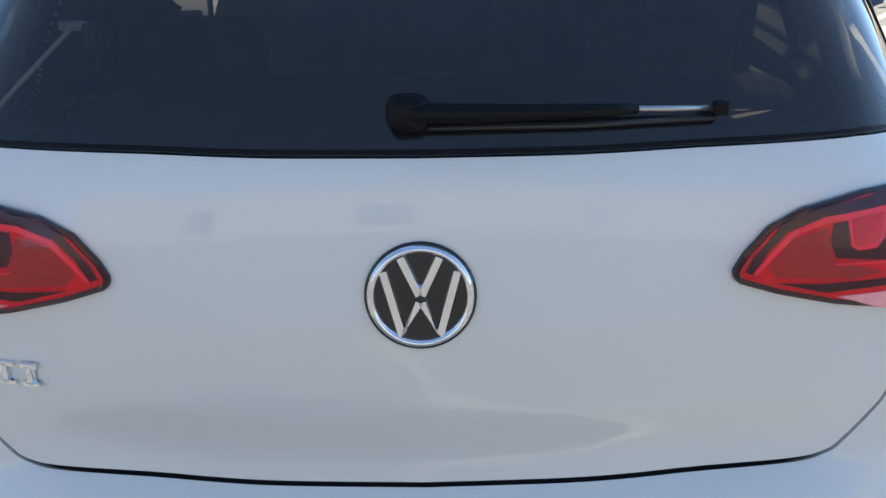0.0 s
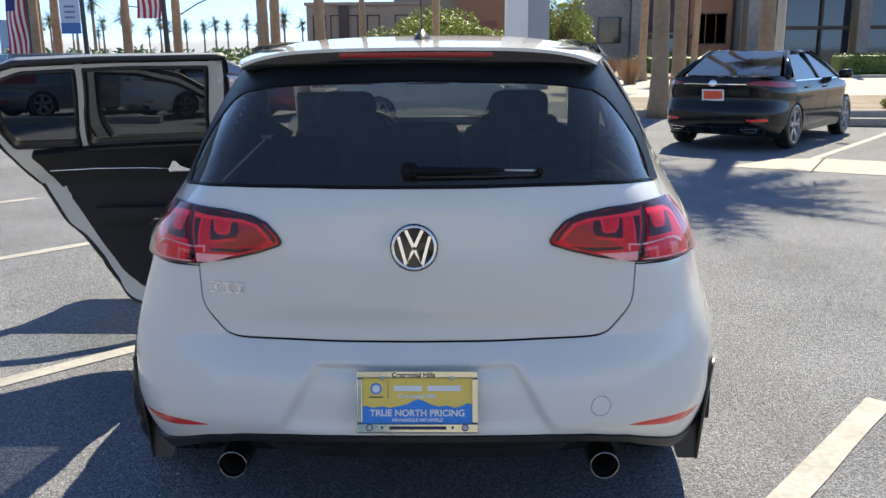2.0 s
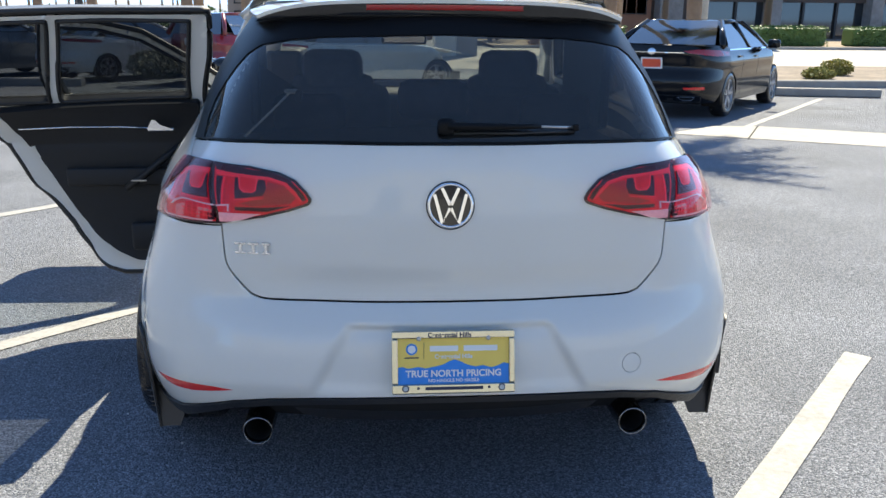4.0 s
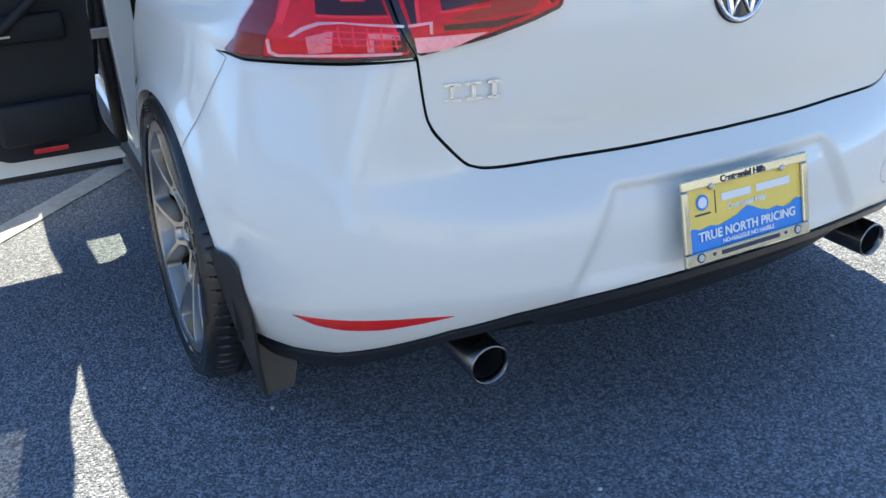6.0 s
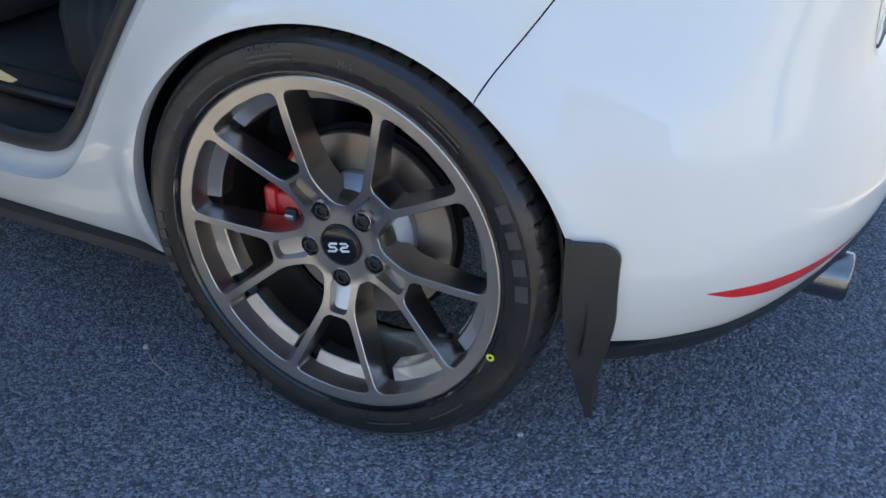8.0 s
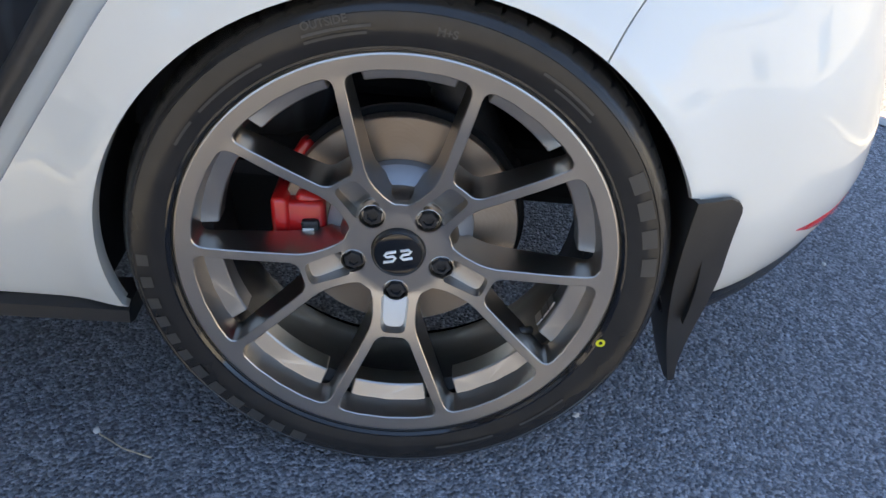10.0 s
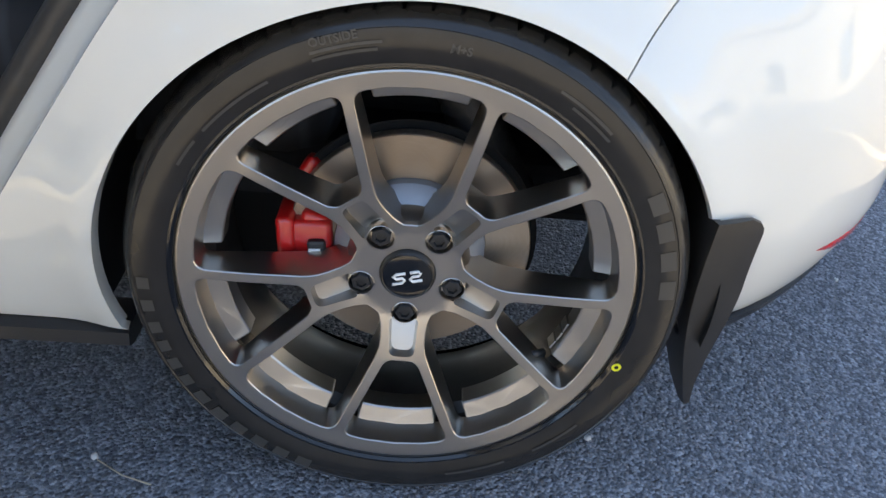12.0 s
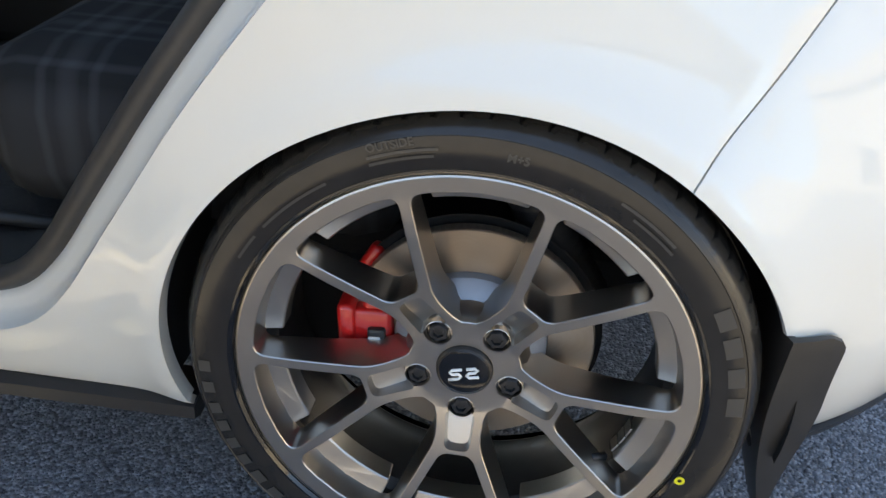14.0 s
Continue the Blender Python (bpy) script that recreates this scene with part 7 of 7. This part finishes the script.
def hedge(x0, x1, y, d, h, seed):
    rng = random.Random(seed)
    t = tagged(empty("hedge", None, pose((x0 + x1) / 2, y, 0.13)), "clipped green hedge before the building", "hedge", "clipped hedges")
    w = (x1 - x0) / 2
    part("core", box(bmesh.new(), 0, 0, h * 0.48, 2 * w * 0.97, d * 0.9, h * 0.94, 0.12), HEDGE, t)
    vs, fs = [], []
    for _ in range(int(w * 900)):
        f = rng.random()
        px, py, pz = rng.uniform(-w, w), (-d / 2 if f < 0.6 else rng.uniform(-d / 2, d / 2)), (rng.uniform(0.02, h) if f < 0.6 else h)
        c = Vector((px, py, pz)) + Vector((rng.gauss(0, 0.03), rng.gauss(0, 0.03), rng.gauss(0, 0.03)))
        a, b = Vector((rng.gauss(0, 1), rng.gauss(0, 1), rng.gauss(0, 1))).normalized(), Vector((rng.gauss(0, 1), rng.gauss(0, 1), rng.gauss(0, 1))).normalized()
        s = rng.uniform(0.04, 0.075)
        k = len(vs)
        vs += [tuple(c - a * s), tuple(c + b * s * 0.6), tuple(c + a * s), tuple(c - b * s * 0.6)]
        fs.append((k, k + 1, k + 2, k + 3))
    obj("foliage", vs, fs, HEDGE, t, smooth=False)


hedge(9.3, 13.01, 44.0, 1.2, 0.85, 1)
hedge(17.79, 21.39, 38.8, 1.3, 0.92, 2)
hedge(22.99, 29.01, 39.5, 1.3, 0.9, 3)


def tuft(x, y, r, h, seed, material, label, spiky=True, z=0.13):
    rng = random.Random(seed)
    if spiky:
        vs, fs = [], []
        for _ in range(260):
            a, l = rng.uniform(0, 6.28), rng.uniform(0.1, 1)
            b = Vector((r * 0.35 * l * math.cos(a), r * 0.35 * l * math.sin(a), 0))
            tip = Vector((r * l * math.cos(a), r * l * math.sin(a), h * rng.uniform(0.6, 1.1)))
            s = Vector((-math.sin(a), math.cos(a), 0)) * 0.015
            k = len(vs)
            vs += [tuple(b - s), tuple(b + s), tuple(tip)]
            fs.append((k, k + 1, k + 2))
    else:
        vs, fs = leaves((0, 0, h * 0.5), (r, r, h * 0.55), 1600, 0.045, rng)
        vs = [(a, b, max(0.0, c)) for a, b, c in vs]
    ob = obj("shrub", vs, fs, material, None, smooth=False)
    ob.matrix_basis = pose(x, y, z)
    tagged(ob, label, "shrub", "shrubs in the beds")


tuft(10.14, 16.71, 0.36, 0.34, 1, YELLOWLEAF, "low yellow-green shrub in the gravel bed", False)
tuft(9.11, 15.53, 0.34, 0.22, 2, YELLOWLEAF, "low yellow-green shrub in the gravel bed", False)
tuft(-4.45, 14.79, 0.56, 0.52, 3, SAGE, "rounded grey-green desert bush", False)
for k, (x, y) in enumerate(((6.86, 32.0), (7.78, 37.8), (8.47, 38.6), (7.08, 38.2))):
    tuft(x, y, 0.7, 1.1, 10 + k, DRYGRASS, "tall dry reddish ornamental grass", True, 0.02)

# ---------------------------------------------------------------- buildings and street furniture
STONE = mat("grey_stone_cladding", (0.30, 0.27, 0.24), 0.85, 0, 0, 0.3, 2.5, 0.8, 20)
STUCCO = mat("tan_stucco", (0.40, 0.29, 0.21), 0.85, 0, 0, 0.08, 1.5, 0.4, 60)
RUST = mat("rust_brown_panel", (0.33, 0.15, 0.08), 0.7, 0, 0, 0.12, 1.2)
DARKBROWN = mat("dark_brown_wall", (0.10, 0.07, 0.055), 0.8, 0, 0, 0.15, 1.5)
WINDOW = mat("building_glass", (0.03, 0.035, 0.04), 0.04, 0.0, 0.0, spec=1.0)
FRAME = mat("dark_window_frame", (0.03, 0.028, 0.026), 0.5)
WHITEWALL = mat("white_render", (0.72, 0.72, 0.70), 0.7, 0, 0, 0.06, 1.5)
GREYPANEL = mat("grey_panel", (0.30, 0.32, 0.36), 0.5, 0.2, 0, 0.05, 1.0)
STEEL = mat("dark_pole_paint", (0.05, 0.05, 0.052), 0.5)
BLUEPOLE = mat("galvanised_pole", (0.30, 0.33, 0.37), 0.45, 0.6, 0, 0.1, 8)


def window(parent, x, y, z, w, h, nx=2, nz=1):
    f = part("window", box(box(box(box(bmesh.new(), x, y, z + h / 2, w + 0.16, 0.14, 0.09), x, y, z - h / 2, w + 0.16, 0.18, 0.09), x - w / 2, y, z, 0.09, 0.14, h), x + w / 2, y, z, 0.09, 0.14, h), FRAME, parent)
    for i in range(nx):
        for j in range(nz):
            part("pane", box(bmesh.new(), x - w / 2 + w * (i + 0.5) / nx, y + 0.04, z - h / 2 + h * (j + 0.5) / nz, w / nx - 0.06, 0.02, h / nz - 0.06), WINDOW, f)
    return f


# tan building beyond the driveway
tan = tagged(empty("office_building", None, pose(-0.15, 52.0, 0) @ Matrix.Scale(0.675, 4)), "two-storey tan stucco office building", "building")
block("wall", (-8.5, 4, 3.1), (10.6, 8, 6.2), STUCCO, tan, 0.05)
block("parapet", (-8.5, 3.9, 6.35), (10.9, 8.3, 0.3), STUCCO, tan, 0.05)
block("wall", (-0.5, 5.5, 5.5), (10.5, 9, 11.0), STUCCO, tan, 0.05)
block("wall", (2.5, 0.6, 5.5), (4.6, 2.2, 11.0), RUST, tan, 0.05)
block("panel", (2.9, -0.55, 3.4), (1.9, 0.12, 2.6), mat("dull_red_panel", (0.28, 0.09, 0.07), 0.7, 0, 0, 0.1, 1.0), tan, 0.02)
for x in (-12.6, -11.0, -9.6, -7.6, -5.0):
    window(tan, x, -0.02, 4.2, 1.1, 2.2)
    window(tan, x, -0.02, 1.5, 1.1, 1.8)
window(tan, -3.2, 0.95, 4.0, 1.6, 2.4)
block("pilaster", (-10.3, -0.1, 3.1), (0.9, 0.5, 6.2), DARKBROWN, tan, 0.03)
# pale pylon between the buildings
pyl = tagged(empty("entrance_pylon", None, pose(-0.06, 28.32, 0) @ Matrix.Scale(0.759, 4)), "tall white and grey rectangular entrance pylon", "pylon")
block("white_face", (2.85, 0.6, 6.5), (0.95, 1.4, 13), WHITEWALL, pyl, 0.02)
block("grey_face", (3.85, 0.62, 6.5), (1.02, 1.3, 13), GREYPANEL, pyl, 0.02)
block("white_edge", (3.34, -0.02, 6.5), (0.06, 0.2, 13), WHITEWALL, pyl, 0.0)
# long dark building with stone piers
lng = tagged(empty("stone_building", None, pose(-0.2, 56.0, 0) @ Matrix.Scale(0.671, 4)), "long shaded building with stone piers and dark glazing", "building")
block("wall", (40, 6, 6.5), (54.0, 10, 13.0), DARKBROWN, lng, 0.05)
block("stone_wall", (15.0, 0.4, 6.5), (4.6, 2.0, 13.0), STONE, lng, 0.05)
window(lng, 15.3, -0.65, 3.9, 2.2, 2.4)
block("pier", (17.9, 0.2, 6.5), (1.1, 2.6, 13), STONE, lng, 0.05)
block("panel", (25.6, 0.9, 6.5), (4.2, 0.5, 13.0), RUST, lng, 0.03)
window(lng, 25.6, 0.62, 4.0, 3.1, 2.9, 3, 1)
block("pier", (29.3, 0.1, 6.5), (2.4, 2.0, 13), STONE, lng, 0.05)
for k in range(8):
    x = 33.0 + 3.6 * k
    part("mullion", box(bmesh.new(), x, 0.85, 6.5, 0.25, 0.4, 13.0, 0.0), FRAME, lng)
    for z in (2.2, 5.8, 9.6):
        part("glazing", box(bmesh.new(), x + 1.8, 0.97, z, 3.2, 0.06, 3.3, 0.0), WINDOW, lng)
    if k % 3 == 2:
        part("pier", box(bmesh.new(), x, 0.2, 6.5, 1.3, 1.8, 13, 0.05), STONE, lng)
for z in (4.0, 7.7, 11.6):
    part("floor_band", box(bmesh.new(), 46, 0.8, z, 27, 0.5, 0.35, 0.0), DARKBROWN, lng)
block("canopy", (21.0, -1.0, 3.3), (5.0, 4.0, 0.3), DARKBROWN, lng, 0.02)
for x in (19.5, 22.8):
    window(lng, x, 0.95, 2.0, 2.6, 3.4, 2, 1)
# poles, lamp posts, flags and the banner
def pole(x, y, h, r, m, label, category="pole"):
    return tagged(tube("pole", [(x, y, 0), (x, y, h * 0.5), (x, y, h)], [r, r * 0.85, r * 0.65], m, None, 12), label, category)


pole(9.21, 22.67, 12, 0.13, BLUEPOLE, "tall galvanised light pole in the bed")
lamp1 = pole(19.93, 41.81, 9, 0.20, STEEL, "dark painted street lamp post", "lamp post")
part("post_base", box(bmesh.new(), 19.93, 41.81, 0.4, 0.55, 0.55, 0.7, 0.1), STEEL, lamp1)
pole(13.74, 39.62, 9, 0.16, STEEL, "dark painted lamp post by the building", "lamp post")
sl = tagged(empty("street_lamp", None, pose(-13.43, 39.62, 0) @ Matrix.Scale(0.732, 4)), "tall street lamp with a curved arm", "street lamp")
tube("pole", [(0, 0, 0), (0, 0, 4.6)], [0.12, 0.09], STEEL, sl, 10)
tube("arm", [(0, 0, 4.3), (1.2, 0, 5.0), (2.6, 0, 5.6), (3.4, 0, 5.75)], 0.05, STEEL, sl, 8)
part("lamp_head", box(bmesh.new(), 3.7, 0, 5.76, 0.8, 0.3, 0.14, 0.05), STEEL, sl)
sl2 = tagged(empty("street_lamp", None, pose(-20.84, 52.67, 0) @ Matrix.Scale(0.674, 4)), "distant street lamp with a long arm", "street lamp")
tube("pole", [(3.2, 0, 0), (3.2, 0, 5.6)], [0.10, 0.08], STEEL, sl2, 10)
tube("arm", [(3.2, 0, 5.5), (1.5, 0, 6.2), (0, 0, 6.4)], 0.05, STEEL, sl2, 8)
part("lamp_head", box(bmesh.new(), -0.3, 0, 6.4, 0.8, 0.3, 0.14, 0.05), STEEL, sl2)
CLOTH_R, CLOTH_W, CLOTH_B = mat("flag_red", (0.45, 0.03, 0.04), 0.8), mat("flag_white", (0.75, 0.75, 0.75), 0.8), mat("flag_blue", (0.03, 0.04, 0.16), 0.8)


def hung_flag(x, y, top, w, h, label):
    """A flag hanging down beside its pole in soft folds."""
    e = tagged(empty("flag", None, pose(x, y, 0)), label, "flag", "flags on poles")
    tube("flagpole", [(w + 0.15, 0, 0), (w + 0.05, 0, top + 1.0)], [0.12, 0.08], STEEL, e, 10)
    for k in range(9):
        mm = CLOTH_R if k % 2 == 0 else CLOTH_W
        vs, fs = [], []
        for j in range(15):
            z = top - h * j / 14
            for i in (0, 1):
                px = w * (k + i) / 9
                vs.append((px + 0.03 * math.sin(j * 0.7), 0.09 * math.sin(6.5 * px + 0.35 * j), z))
        fs = [(2 * j, 2 * j + 1, 2 * j + 3, 2 * j + 2) for j in range(14)]
        st = obj("stripe", vs, fs, mm, e)
        if k < 5:
            st2 = obj("canton", [(a, b - 0.012, c) for a, b, c in vs[:14]], fs[:6], CLOTH_B, e)


hung_flag(-17.06, 30.49, 4.27, 0.8, 3.05, "hanging striped flag with a blue field")
hung_flag(-12.67, 32.22, 5.05, 0.96, 2.33, "hanging red and white striped flag")
bn = tagged(empty("banner", None, pose(-14.33, 29.18, 0) @ Matrix.Scale(0.76, 4)), "blue and white banner on a dark pole", "banner")
tube("pole", [(1.08, 0, 0), (1.0, 0, 8)], [0.12, 0.10], STEEL, bn, 10)
block("cloth", (0.42, 0, 4.25), (0.95, 0.03, 3.0), mat("banner_cloth", (0.55, 0.60, 0.68), 0.8, 0, 0, 0.05, 3), bn, 0.0)
block("cloth_foot", (0.42, -0.02, 3.0), (0.95, 0.03, 0.5), mat("banner_blue", (0.08, 0.18, 0.42), 0.8), bn, 0.0)
for z in (4.0, 3.75, 3.5):
    block("text_bar", (0.42, -0.02, z), (0.5, 0.02, 0.09), mat("banner_ink", (0.15, 0.2, 0.35), 0.8), bn, 0.0)
tow2 = tagged(empty("glass_tower", None, pose(-86.08, 165.0, 0) @ Matrix.Scale(0.73, 4)), "distant pale blue glass tower", "building")
block("shaft", (0, 0, 5.5), (7, 7, 11), mat("tower_glass", (0.25, 0.32, 0.42), 0.3, 0.2, 0, 0.1, 0.6), tow2, 0.1)
# low hills at the horizon
vs, fs = [], []
rng = random.Random(2)
n = 160
for i in range(n + 1):
    a = radians(20 + 140 * i / n)
    h = 26 + 16 * noise.noise(Vector((i * 0.09, 0.3, 0))) + 9 * noise.noise(Vector((i * 0.31, 2.3, 0)))
    for r, z in ((1500, 0), (1560, h * 0.7), (1640, h), (1900, 0)):
        vs.append((r * math.cos(a), r * math.sin(a), z))
fs = [(4 * i + k, 4 * i + k + 1, 4 * i + k + 5, 4 * i + k + 4) for i in range(n) for k in range(3)]
tagged(obj("hills", vs, fs, mat("hazy_hills", (0.30, 0.33, 0.38), 0.95, 0, 0, 0.1, 0.01)), "low hazy blue-grey hills at the horizon", "hills", "", "structure")
# low wall of shrubs under the far palms
vs, fs = [], []
rng = random.Random(6)
for i in range(90):
    bx = rng.uniform(-0.55, 0.02)
    y = rng.uniform(64, 95)
    v, f = leaves((bx * y, y, 0.9), (1.7, 0.8, rng.uniform(0.6, 1.3)), 60, 0.28, rng)
    b = len(vs)
    vs += v
    fs += [tuple(q + b for q in ff) for ff in f]
tagged(obj("far_shrubs", vs, fs, HEDGE, smooth=False), "distant green shrubs below the palms", "shrubs", "", "stuff")


# ---------------------------------------------------------------- the lot's far side, behind the viewer
STUCCO = mat("pale_stucco", (0.35, 0.35, 0.345), 0.9, 0, 0, 0.12, 2, 0.4, 30)


def closing_building(M, length, height, label, n):
    b = tagged(empty("retail_building", None, M), label, "building", "buildings across the lot")
    block("wall", (0, 0, height / 2), (length, 0.5, height), STUCCO, b, 0.02)
    block("parapet", (0, 0, height + 0.2), (length + 0.3, 0.8, 0.4), CONCRETE, b, 0.03)
    for k in range(n):
        x = -length / 2 + length * (k + 0.5) / n
        w = block("window", (x, 0.235, 2.0), (2.6, 0.08, 2.4), SIDEGLASS, b, 0.01)
        block("window_frame", (x, 0.262, 3.26), (2.8, 0.06, 0.12), BLACKPLASTIC, w, 0.01)


closing_building(pose(4.0, -24.0, 0), 58.0, 5.6, "long pale stucco building with dark shop windows", 4)
closing_building(pose(-31.0, -2.0, 0, 0, 0, -90), 44.0, 5.0, "plain pale stucco building at the side of the lot", 0)
